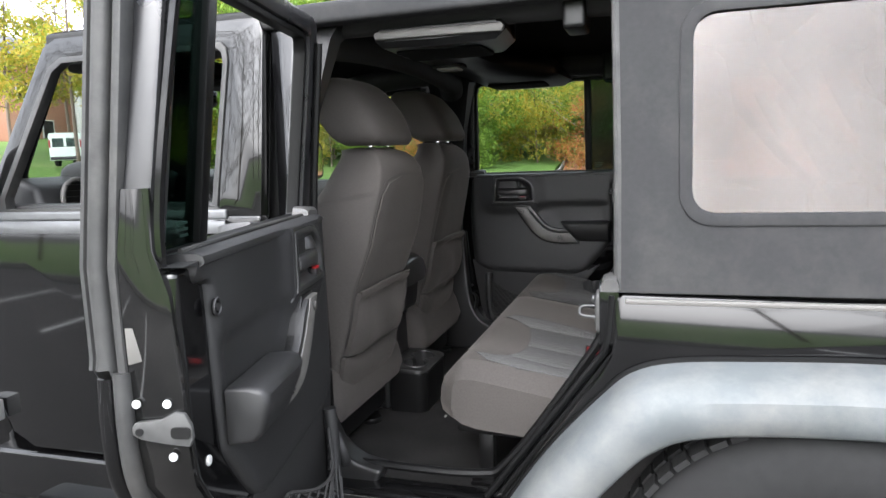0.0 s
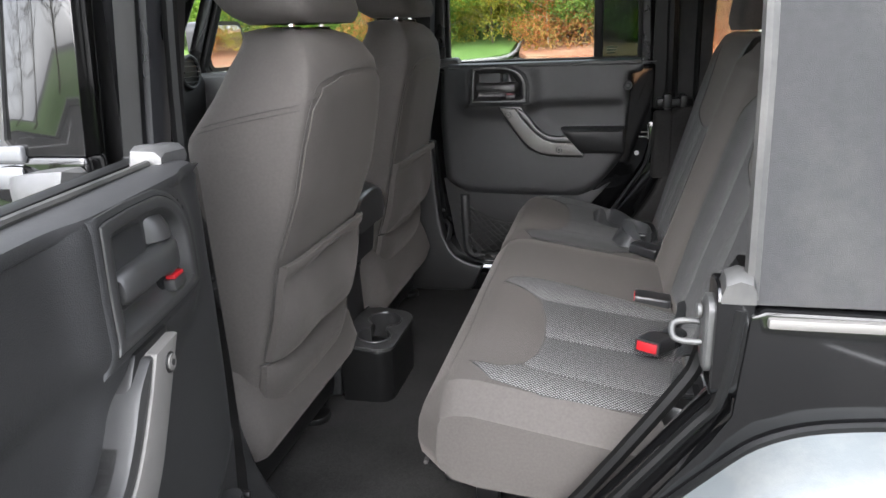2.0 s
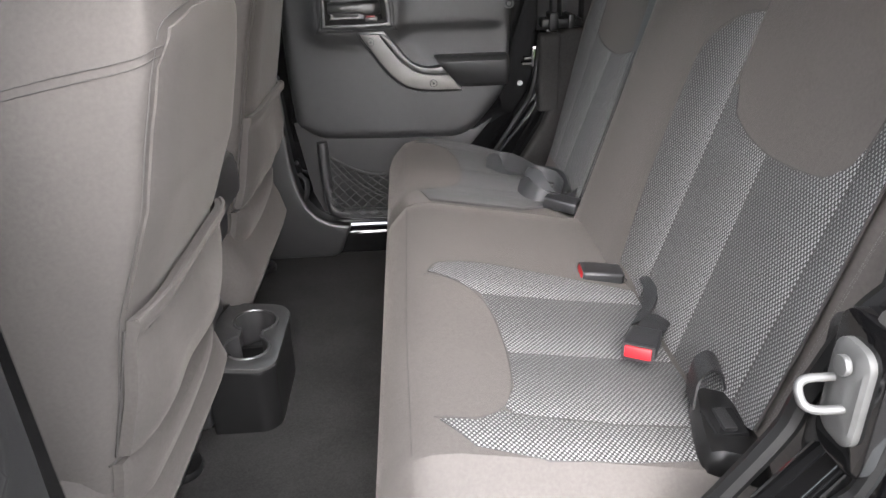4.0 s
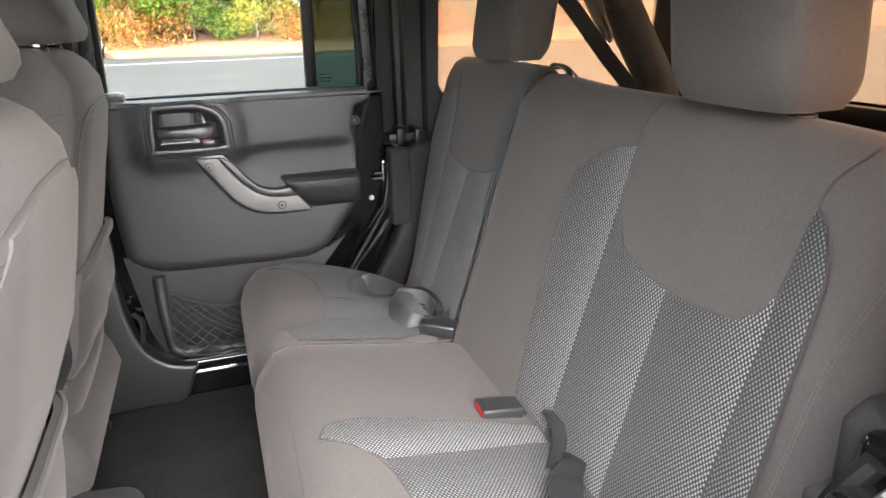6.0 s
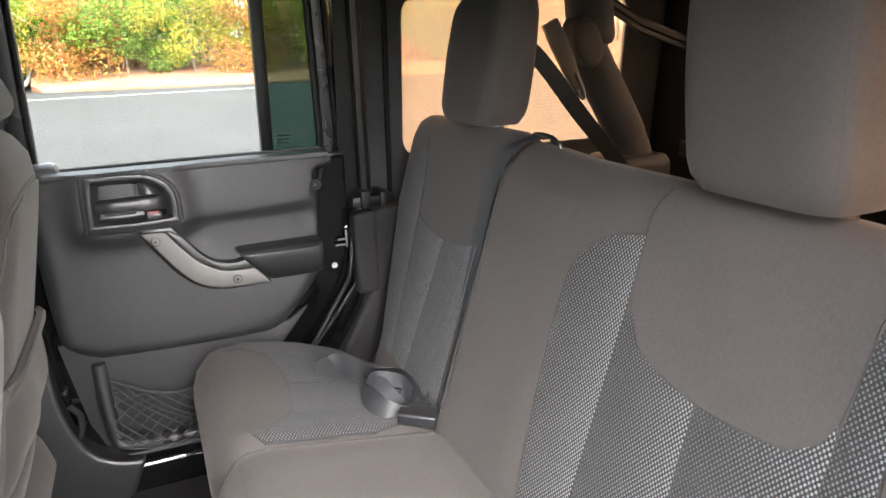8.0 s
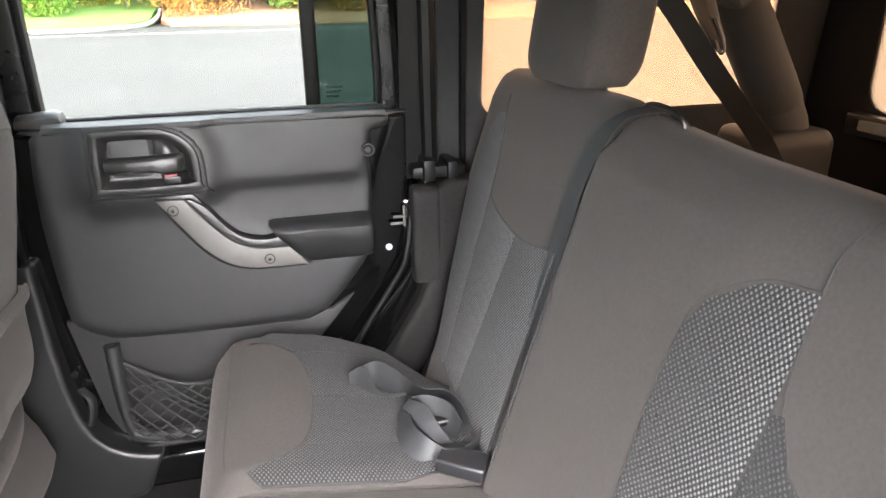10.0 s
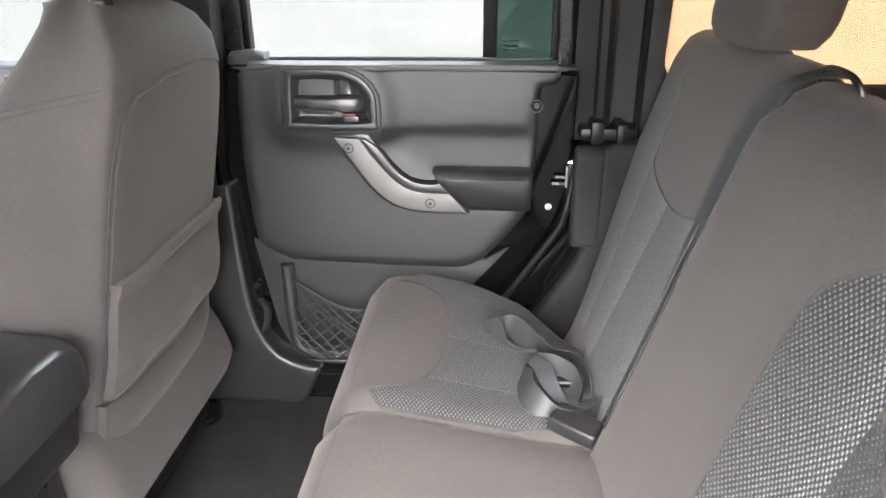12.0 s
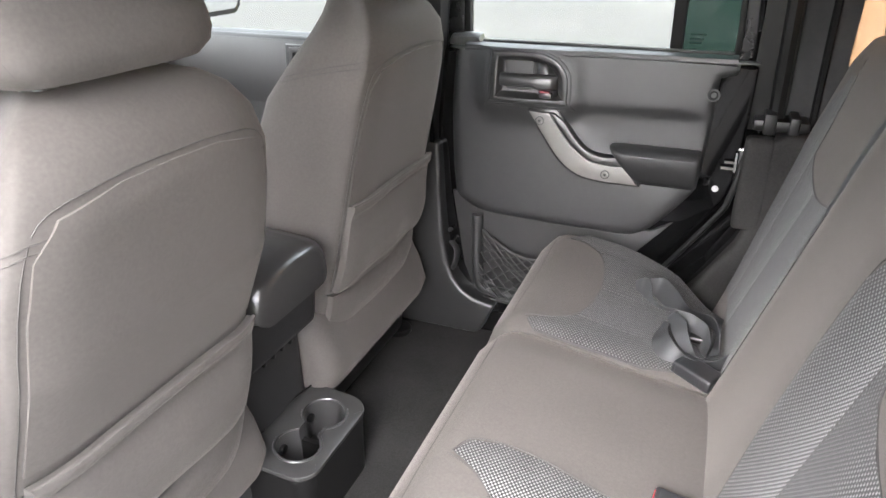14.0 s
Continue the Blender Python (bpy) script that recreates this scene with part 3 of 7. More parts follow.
shrubs = [plant("shrub", 11, 4.6, 4.2, 9000, 0.09, LEAF_G, BARK, "dense green leafy shrub at the edge of the car park", "shrub"),
          plant("shrub", 12, 4.2, 4.4, 7500, 0.09, LEAF_Y, BARK, "yellow-green shrub in spring leaf", "shrub"),
          plant("shrub", 13, 3.8, 4.2, 6500, 0.085, LEAF_R, BARK_PALE, "rust-coloured half-bare shrub with pale branches", "shrub")]
trees = [plant("tree", 21, 14.0, 9.0, 14000, 0.17, LEAF_Y, BARK, "tall slender tree with sparse yellow-green leaves", "tree"),
         plant("tree", 22, 13.0, 8.0, 13000, 0.17, LEAF_G, BARK, "tall tree with light green leaves", "tree"),
         plant("bare_tree", 23, 10.0, 7.5, 0, 0.1, LEAF_G, BARK, "tall bare-branched tree beside the car park", "tree")]
rng = np.random.default_rng(5)
spots = [(-9.6, 36.5, 0), (-6.4, 37.5, 1), (-3.3, 36.5, 2), (-0.6, 37.0, 0), (2.4, 36.2, 1), (5.6, 36.4, 2), (8.6, 36.0, 1), (11.5, 36.5, 2), (-12.8, 37.0, 2), (-16, 38, 0),
         (-4.8, 39.5, 0), (-1.5, 40, 2), (1.5, 39.5, 0), (-8.0, 40.5, 1), (-20, 38.5, 1), (14.5, 37.0, 0), (18, 37.5, 1), (-24, 38, 0), (22, 38, 2), (-28.5, 37, 1)]
used = set()
for sx, sy, k in spots:
    s = rng.uniform(0.9, 1.3)
    m = pose(sx, sy, 0.05 + (sy - 32) * 0.085, 0, 0, rng.uniform(0, 360))
    if k not in used:
        shrubs[k].matrix_basis = m
        used.add(k)
    else:
        copy_thing(shrubs[k], m)
tspots = [(-14, 44, 0), (-8, 45, 1), (-1, 44, 0), (5, 45, 1), (12, 44, 0), (20, 45, 1), (-22, 43, 1), (-30, 41, 0), (-24, 45, 1), (-56, 31, 0), (-52, 29.9, 0), (-27, 39, 1), (-33, 46, 0), (-40, 52, 1), (-62, 34, 0), (-60, 30, 1), (-19, 47, 0), (-12, 50, 1), (-4, 51, 0), (3, 51, 1), (10, 50, 0), (17, 51, 1), (27, 46, 0), (34, 44, 1), (-7, -15, 2), (-12, -17, 2), (2, -16, 2), (7, -19, 2), (-18, -14, 2), (-9, -12.6, 2), (-4.8, -13.2, 2), (-13.5, -13, 2)]
used = set()
for sx, sy, k in tspots:
    m = pose(sx, sy, lawn_z(sx, sy) - 0.08 if sx < -9 and sy > 29 else (sy - 32) * 0.085 if sy > 32 else 0.05, 0, 0, rng.uniform(0, 360))
    if k not in used:
        trees[k].matrix_basis = m
        used.add(k)
    else:
        copy_thing(trees[k], m)

# ---- the car: body shell ----
car = thing("car", (0, 0, 0), "black four-door off-road car with a black soft top", "car")

# floor pan with a low tunnel
b = box(-1.75, 0.06, -0.70, 0.70, 0.43, 0.475, 0.01)
box(-1.75, -0.78, -0.13, 0.13, 0.47, 0.53, 0.03, 3, b)
part("floor_carpet", b, CARPET, car, "black floor carpet")
part("cargo_floor", box(0.06, 0.98, -0.70, 0.70, 0.60, 0.66, 0.01), CARPET, car)
for s in (-1, 1):
    y0, y1 = sorted((s * 0.70, s * 0.795))
    part("sill", box(-1.72, -0.20, y0, y1, 0.40, 0.545, 0.015, 3), PAINT, car)
    kt = [(-0.86, 0.476), (-0.575, 0.476), (-0.555, 0.49), (-0.535, 0.54), (-0.52, 0.572), (-0.55, 0.576), (-0.585, 0.585), (-0.615, 0.603), (-0.64, 0.632), (-0.66, 0.68), (-0.672, 0.74), (-0.682, 0.85), (-0.69, 1.0), (-0.80, 1.0), (-0.86, 0.62)]
    k = prism(kt, "y", *sorted((s * 0.662, s * 0.735)), 0.022, 5)
    for v in k.verts:
        v.co.y += s * max(0.0, v.co.z - 0.52) * 0.07
    part("kick_trim", k, KICK, car, "black moulded kick panel sweeping from pillar to sill")

    # rear quarter panel with the wheel opening
    q = [(0.045, 1.035), (0.06, 1.042), (1.0, 1.03), (1.02, 1.0), (1.02, 0.62), (0.93, 0.62)]
    q += [(0.44 + 0.47 * math.cos(radians(a)), 0.43 + 0.47 * math.sin(radians(a))) for a in range(25, 166, 10)]
    q += [(-0.08, 0.545), (-0.225, 0.545), (0.012, 0.87), (0.035, 0.91)]
    y0, y1 = sorted((s * 0.755, s * 0.795))
    part("quarter_panel", prism(q, "y", y0, y1, 0.006), PAINT, car, "glossy black rear side panel")
    # jamb that closes the door opening towards the cabin
    jp = [(-0.245, 0.545), (-0.008, 0.868), (0.04, 0.935), (0.05, 1.04), (0.06, 1.09), (0.085, 1.09), (0.10, 0.95), (0.06, 0.85), (-0.17, 0.545)]
    y0, y1 = sorted((s * 0.705, s * 0.757))
    part("door_jamb", prism(jp, "y", y0, y1, 0.012, 3), PAINT, car)
    part("door_seal", tube(smooth_path([(-0.62, s * 0.70, 0.575), (-0.30, s * 0.70, 0.575), (-0.2, s * 0.70, 0.625), (-0.02, s * 0.70, 0.88), (0.012, s * 0.70, 0.95), (0.03, s * 0.72, 1.04), (0.045, s * 0.735, 1.08)], 5), 0.011 if s < 0 else 0.007, 8), RUBBER, car)
    part("outer_seal", tube(smooth_path([(-0.245, s * 0.775, 0.56), (-0.02, s * 0.78, 0.865), (0.022, s * 0.785, 0.93), (0.036, s * 0.787, 1.04)], 5), 0.008, 8), RUBBER, car)
    # wheelhouse inside the cabin, carpeted
    w = [(-0.17, 0.50), (0.035, 0.84), (0.07, 0.93), (0.07, 1.085), (0.10, 1.10), (0.96, 1.05), (0.96, 0.50)]
    y0, y1 = sorted((s * 0.675, s * 0.748))
    part("side_trim", prism(w, "y", y0, y1, 0.015, 3), CARPET, car, "black carpeted side trim")
    wh = [(0.10, 0.64), (0.12, 0.82), (0.20, 0.90), (0.68, 0.90), (0.78, 0.82), (0.82, 0.64)]
    y0, y1 = sorted((s * 0.52, s * 0.69))
    part("wheelhouse", prism(wh, "y", y0, y1, 0.03, 3), CARPET, car)
    # soft top bracket at the body rail
    if s > 0:
        y0, y1 = sorted((s * 0.70, s * 0.775))
        bk = box(0.03, 0.14, y0, y1, 1.10, 1.125, 0.008)
        box(0.05, 0.075, *sorted((s * 0.69, s * 0.775)), 1.095, 1.14, 0.006, 2, bk)
        box(0.10, 0.12, *sorted((s * 0.69, s * 0.775)), 1.095, 1.135, 0.006, 2, bk)
        part("rail_bracket", bk, RUBBER, car)
    # bright rail under the soft top
    y0, y1 = sorted((s * 0.785, s * 0.803))
    part("belt_rail", box(0.062, 1.0, y0, y1, 1.024, 1.036, 0.004), SILVER, car, "thin silver rail")
    # fender flare, faded
    rings = []
    arch = [(-0.24, 0.46), (-0.205, 0.545), (-0.10, 0.70), (0.02, 0.835), (0.08, 0.885), (0.16, 0.908), (0.30, 0.918), (0.54, 0.925), (0.76, 0.905), (0.86, 0.84), (0.98, 0.66), (1.03, 0.5)]
    low = [(-0.12, 0.44), (-0.09, 0.50), (-0.01, 0.62), (0.075, 0.72), (0.13, 0.765), (0.19, 0.79), (0.32, 0.808), (0.54, 0.815), (0.70, 0.80), (0.77, 0.755), (0.87, 0.60), (0.91, 0.46)]
    A, B = smooth_path([(p[0], 0, p[1]) for p in arch], 4), smooth_path([(p[0], 0, p[1]) for p in low], 4)
    for a, c in zip(A, B):
        def at(f, y):
            return Vector((a.x + (c.x - a.x) * f, s * y, a.z + (c.z - a.z) * f))
        rings.append([at(0, 0.79), at(0.0, 0.812), at(0.05, 0.86), at(0.13, 0.905), at(0.35, 0.93), at(0.6, 0.932), at(0.92, 0.918), at(1.0, 0.905), at(1.0, 0.80), at(0.9, 0.79)])
    part("fender_flare", loft(rings), FLARE, car, "faded grey plastic fender flare with chalky stains")
    part("flare_gasket", tube([Vector((p.x, s * 0.80, p.z + 0.003)) for p in A], 0.006, 6), RUBBER, car)
    part("inner_fender", loft([[Vector((0.44 + r * math.cos(radians(t)), s * y, 0.43 + r * math.sin(radians(t)))) for r, y in ((0.47, 0.80), (0.47, 0.45), (0.48, 0.45), (0.48, 0.80))] for t in range(0, 181, 12)]), PLASTIC_DK, car)

    # B pillar: painted outside, plastic trim inside
    bp = [(-0.755, 0.545), (-0.70, 0.545), (-0.70, 1.24), (-0.685, 1.66), (-0.755, 1.66)]
    y0, y1 = sorted((s * 0.72, s * 0.775))
    part("pillar", sheared(prism(bp, "y", y0, y1, 0.01, 2), side=s), PAINT, car)
    tp = []
    for z, x0, x1, yi in ((0.90, -0.815, -0.70, 0.70), (0.97, -0.815, -0.70, 0.695), (1.05, -0.81, -0.70, 0.69), (1.25, -0.80, -0.68, 0.685), (1.45, -0.79, -0.66, 0.655), (1.62, -0.80, -0.62, 0.60), (1.68, -0.82, -0.58, 0.54)):
        yo = 0.73 - max(0, z - 1.24) * 0.13
        tp.append([Vector((x0, s * yo, z)), Vector((x0, s * (yi + 0.01), z)), Vector((x0 + 0.02, s * yi, z)), Vector((x1 - 0.025, s * yi, z)), Vector((x1 - 0.006, s * (yi + 0.01), z)), Vector((x1, s * yo, z))])
    part("pillar_trim", loft(tp), PLASTIC_DK, car, "grained plastic pillar cover")
    part("pillar_seal", tube(smooth_path([(-0.672, s * 0.735, 0.58), (-0.69, s * 0.74, 0.8), (-0.693, s * 0.74, 1.24), (-0.672, s * 0.70, 1.6)], 5), 0.009, 8), RUBBER, car)

    # soft top side with its window
    so = [(0.045, 1.045), (0.9, 1.045), (1.0, 1.045), (1.0, 1.40), (1.0, 1.71), (0.5, 1.71), (0.045, 1.71)]
    si = rrect(0.185, 0.86, 1.2, 1.60, 0.05)
    y0, y1 = sorted((s * 0.772, s * 0.784))
    part("soft_top_side", sheared(ring_prism(so, si, "y", y0, y1), 1.04, 0.10, s), SOFTTOP, car, "black canvas soft top side with a chalky stain line")
    fr = ring_prism(rrect(0.165, 0.88, 1.18, 1.62, 0.065), rrect(0.19, 0.855, 1.205, 1.595, 0.045), "y", *sorted((s * 0.776, s * 0.79)), 0.004)
    win = part("soft_window", sheared(prism(rrect(0.182, 0.863, 1.197, 1.603, 0.05), "y", *sorted((s * 0.777, s * 0.7795))), 1.04, 0.10, s), VINYL, car, "flexible bronze-tinted vinyl window")
    part("window_welt", sheared(fr, 1.04, 0.10, s), SOFTTOP, win)
    part("soft_top_edge", sheared(tube([(0.047, s * 0.778, 1.05), (0.047, s * 0.778, 1.3), (0.04, s * 0.778, 1.66)], 0.009, 8), 1.04, 0.10, s), RUBBER_GR, car, "weathered grey edge strip")
    cl = loft([[Vector((x, s * y, z)) for y, z in ((0.757, 1.048), (0.757, h - 0.006), (0.762, h), (0.784, h - 0.002), (0.792, h - 0.010), (0.793, 1.048))] for x, h in ((0.014, 1.066), (0.018, 1.078), (0.032, 1.084), (0.046, 1.080), (0.05, 1.070))])
    part("corner_clip", cl, RUBBER_GR, car)
    # roof rail
    part("roof_rail", prism([(-1.42, 1.64), (1.0, 1.66), (1.0, 1.70), (-1.42, 1.69)], "y", *sorted((s * 0.68, s * 0.735)), 0.012, 3), SOFTTOP, car)
    part("rail_pad", tube(smooth_path([(-1.36, s * 0.56, 1.60), (-0.9, s * 0.605, 1.668), (-0.3, s * 0.605, 1.676), (0.35, s * 0.60, 1.668), (0.58, s * 0.575, 1.65)], 6), 0.046, 14), PADDING, car, "padded roll bar tube along the roof")
    part("sport_bar", tube(smooth_path([(0.578, s * 0.552, 1.50), (0.616, s * 0.55, 1.43), (0.668, s * 0.55, 1.345), (0.726, s * 0.55, 1.25), (0.747, s * 0.55, 1.20), (0.752, s * 0.55, 1.12)], 5), [0.05] * 17 + [0.047, 0.044, 0.043, 0.043, 0.043, 0.043, 0.043, 0.043, 0.043], 16), PADDING, car, "padded diagonal roll bar tube")
    part("sport_bar_sleeve", tube([(0.734, s * 0.55, 1.232), (0.745, s * 0.55, 1.205), (0.752, s * 0.55, 1.185), (0.754, s * 0.55, 1.17)], [0.049, 0.052, 0.052, 0.050], 16), PADDING, car)
    part("bar_base", prism(rrect(*sorted((s * 0.47, s * 0.63)), 1.05, 1.192, 0.03), "x", 0.66, 0.822, 0.02, 3), TRIM_LOW, car, "grey plastic cover at the roll bar foot")
    part("hoop_pad", tube(smooth_path([(0.605, s * 0.565, 1.64), (0.61, s * 0.557, 1.55), (0.614, s * 0.552, 1.49), (0.615, s * 0.55, 1.46)], 4), [0.055, 0.056, 0.057, 0.058, 0.058, 0.058, 0.058, 0.058, 0.058, 0.057, 0.054, 0.048, 0.03], 16), PADDING, car)
    cap = part("joint_cover", loft([[Vector((0.573 + f * (0.040 * math.cos(a) - 0.014 * math.sin(a)), s * yy, 1.474 + f * 0.057 * math.sin(a))) for a in [2 * math.pi * i / 28 for i in range(28)]] for f, yy in ((1.0, 0.555), (1.0, 0.506), (0.97, 0.500), (0.88, 0.4965), (0.5, 0.494), (0.1, 0.4935))]), PADDING, car, "oval plastic cover on the roll bar joint")
    for cx, cz in ((0.560, 1.519), (0.587, 1.429)):
        part("cover_screw", disc((cx, s * 0.4985, cz), (0, 1, 0), 0.0055, 0.006, 12, 0.001), PLASTIC_DK, cap)
    # far foot coloured white for the light on it, near one black
    part("bar_foot", box(0.67, 0.80, *sorted((s * 0.49, s * 0.61)), 1.06, 1.155, 0.02, 3), WHITE_PL if s > 0 else PLASTIC, car)
    part("door_surround", sheared(tube([(0.075, s * 0.748, 1.12), (0.07, s * 0.748, 1.3), (0.06, s * 0.748, 1.64)], 0.017, 8), 1.04, 0.10, s), PLASTIC_DK, car)
    part("top_fold", sheared(tube([(0.15, s * 0.766, 1.05), (0.145, s * 0.766, 1.3), (0.14, s * 0.766, 1.66)], 0.008, 6), 1.04, 0.10, s), LINING, car)
    # wheels
    for cx in (0.44, -2.5):
        rad, cz = 0.41, 0.41
        prof = [(0.235, 0.78), (0.25, 0.895), (0.30, 0.915), (0.365, 0.905), (0.395, 0.885), (rad, 0.84), (rad, 0.78), (0.395, 0.70), (0.30, 0.68), (0.235, 0.69)]
        rings = [[Vector((cx + r * math.cos(t), s * y, cz + r * math.sin(t))) for r, y in prof] for t in [2 * math.pi * i / 48 for i in range(49)]]
        wheel = part("wheel", loft([[Vector((cx + r * math.cos(t), s * y, cz + r * math.sin(t))) for r, y in ((0.06, 0.84), (0.12, 0.86), (0.2, 0.85), (0.235, 0.89), (0.235, 0.70), (0.06, 0.72))] for t in [2 * math.pi * i / 40 for i in range(41)]], cap=False), PLASTIC_DK, car, "dark alloy wheel")
        part("tyre", loft(rings, cap=False), TYRE_M, wheel, "black treaded tyre")
        tr = None
        for i in range(64):
            t = 2 * math.pi * i / 64
            for y, dt in ((0.725, 0.0), (0.785, 0.05), (0.85, 0.02)):
                c = Vector((cx + (rad + 0.002) * math.cos(t + dt), s * y, cz + (rad + 0.002) * math.sin(t + dt)))
                k = box(-0.016, 0.016, -0.024, 0.024, -0.006, 0.006)
                bmesh.ops.transform(k, matrix=Matrix.Translation(c) @ Matrix.Rotation(-(t + dt) + math.pi / 2, 4, "Y"), verts=k.verts)
                tr = join(tr, k)
        part("tread", tr, TYRE_M, wheel, smooth=0)

# soft top roof and rear
part("soft_top_roof", prism([(-0.72, 1.66), (-0.70, 1.70), (-0.4, 1.735), (0, 1.745), (0.4, 1.735), (0.70, 1.70), (0.72, 1.66), (0.69, 1.685), (0.4, 1.722), (0, 1.732), (-0.4, 1.722), (-0.69, 1.685)], "x", -1.42, 1.0), LINING, car, "black soft top roof")
rb = ring_prism([(-0.79, 0.64), (0.79, 0.64), (0.79, 1.06), (0.725, 1.715), (-0.725, 1.715), (-0.79, 1.06)], rrect(-0.585, 0.585, 1.205, 1.60, 0.05), "x", 0.985, 1.0)
part("soft_top_back", rb, LINING, car)
rw = part("back_window", prism(rrect(-0.59, 0.59, 1.20, 1.605, 0.05), "x", 0.990, 0.993), VINYL_BACK, car, "bronze-tinted vinyl rear window")
part("window_bar", box(0.955, 0.985, -0.60, 0.60, 1.155, 1.20, 0.006), PLASTIC_DK, rw)
part("warning_sticker", box(0.951, 0.9549, 0.46, 0.56, 1.168, 1.19), FLARE, rw)
part("tailgate", box(1.0, 1.03, -0.72, 0.72, 0.6, 1.19, 0.01), PAINT, car)
for i, x in enumerate((0.10, 0.62)):
    part("roof_bow", tube(smooth_path([(x, -0.68, 1.66), (x, -0.4, 1.705), (x, 0, 1.715), (x, 0.4, 1.705), (x, 0.68, 1.66)], 4), 0.012, 8), PLASTIC_DK, car)
part("rear_bar", tube(smooth_path([(0.57, -0.575, 1.63), (0.57, -0.3, 1.645), (0.57, 0.3, 1.645), (0.57, 0.575, 1.63)], 4), 0.05, 12), PADDING, car)
part("top_strut", tube([(0.60, 0.55, 1.60), (0.80, 0.60, 1.52), (0.97, 0.62, 1.47)], 0.012, 8), PLASTIC_DK, car)
part("top_strut", tube([(0.60, 0.55, 1.585), (0.80, 0.60, 1.50), (0.97, 0.62, 1.45)], 0.008, 8), PLASTIC_DK, car)
# flange behind the closed door's edge
part("jamb_flange", prism([(-0.32, 0.53), (-0.19, 0.53), (0.06, 0.86), (0.075, 1.11), (0.0, 1.11), (-0.03, 0.90), (-0.28, 0.61)], "y", 0.7525, 0.756), PAINT, car)
part("jamb_flange", sheared(box(0.015, 0.075, 0.752, 0.760, 1.09, 1.66), 1.24, 0.13), RUBBER, car)
# door strikers on the jambs
for s in (-1, 1):
    yc = s * 0.757
    part("striker_recess", prism(rrect(yc - 0.034, yc + 0.034, 0.925, 1.066, 0.02), "x", 0.010, 0.05, 0.004), PAINT, car)
    st = part("striker", loft([[Vector((x, p[0], p[1])) for p in rrect(yc - h, yc + h, 0.998 - h * 2.0, 0.998 + h * 2.0, h * 0.7)] for x, h in ((0.0105, 0.023), (0.004, 0.023), (0.001, 0.020), (0.001, 0.013), (-0.001, 0.010), (-0.001, 0.004))]), WHITE_ST, car, "white-painted door striker")
    part("striker_loop", tube(smooth_path([(0.0, s * 0.748, 1.007), (-0.022, s * 0.748, 1.007), (-0.031, s * 0.751, 1.004), (-0.033, s * 0.757, 0.998), (-0.031, s * 0.763, 0.992), (-0.022, s * 0.766, 0.989), (0.0, s * 0.766, 0.988)], 4), 0.0038, 10), WHITE_ST, st)
    part("striker_bolt", disc((-0.004, yc - 0.002, 1.026), (1, 0, 0), 0.009, 0.006, 16, 0.002), WHITE_ST, st)
    part("trim_lip", prism(rrect(*sorted((s * (0.672 if s > 0 else 0.69), s * 0.722)), 0.88, 1.09 if s > 0 else 1.04, 0.015), "x", 0.022, 0.08, 0.012, 3), CARPET, car)

# windscreen frame, cowl, front of the cabin
ws = ring_prism([(-0.73, 1.18), (0.73, 1.18), (0.70, 1.70), (-0.70, 1.70)], rrect(-0.66, 0.66, 1.29, 1.635, 0.05), "x", -1.74, -1.695, 0.006)
for v in ws.verts:
    v.co.x += (v.co.z - 1.18) * 0.58
fr = part("windscreen_frame", ws, PAINT, car, "black windscreen frame")
wg = prism(rrect(-0.665, 0.665, 1.285, 1.64, 0.05), "x", -1.72, -1.715)
for v in wg.verts:
    v.co.x += (v.co.z - 1.18) * 0.58
g = part("windscreen", wg, GLASS, car)
g.visible_shadow = False
part("cowl", box(-2.0, -1.70, -0.74, 0.74, 0.5, 1.18, 0.03, 3), PAINT, car)
part("bonnet", prism([(-3.1, 1.05), (-2.0, 1.15), (-1.98, 1.17), (-1.98, 0.85), (-3.1, 0.85)], "y", -0.62, 0.62, 0.04, 4), PAINT, car)
for s in (-1, 1):
    part("front_fender", prism([(-2.0, 0.55), (-2.0, 1.10), (-3.1, 1.0), (-3.1, 0.62), (-2.93, 0.62), (-2.86, 0.78), (-2.72, 0.9), (-2.5, 0.94), (-2.28, 0.9), (-2.14, 0.78), (-2.08, 0.55)], "y", *sorted((s * 0.60, s * 0.66)), 0.01), PAINT, car)
    rg = []
    for a in range(10, 171, 10):
        c, d = math.cos(radians(a)), math.sin(radians(a))
        rg.append([Vector((-2.5 + r * c, s * y, 0.42 + r * d)) for r, y in ((0.50, 0.64), (0.56, 0.66), (0.57, 0.86), (0.55, 0.92), (0.50, 0.90))])
    part("fender_flare", loft(rg), FLARE, car, "faded grey plastic fender flare")
part("front_grille", box(-3.13, -3.09, -0.62, 0.62, 0.62, 1.04, 0.01), PAINT, car)
part("front_bumper", box(-3.32, -3.14, -0.72, 0.72, 0.48, 0.64, 0.03, 3), PLASTIC_DK, car)
part("engine_bay", box(-3.09, -2.0, -0.60, 0.60, 0.5, 0.86, 0.01), PLASTIC_DK, car)
part("front_header", box(-1.44, -1.32, -0.66, 0.66, 1.60, 1.68, 0.02, 3), PADDING, car)
for s in (-1, 1):
    part("door_hinge", box(-1.72, -1.64, *sorted((s * 0.80, s * 0.83)), 0.64, 0.70, 0.006), STEEL, car)
    part("side_step", box(-1.6, -0.3, *sorted((s * 0.80, s * 0.90)), 0.36, 0.40, 0.02, 3), FLARE, car)

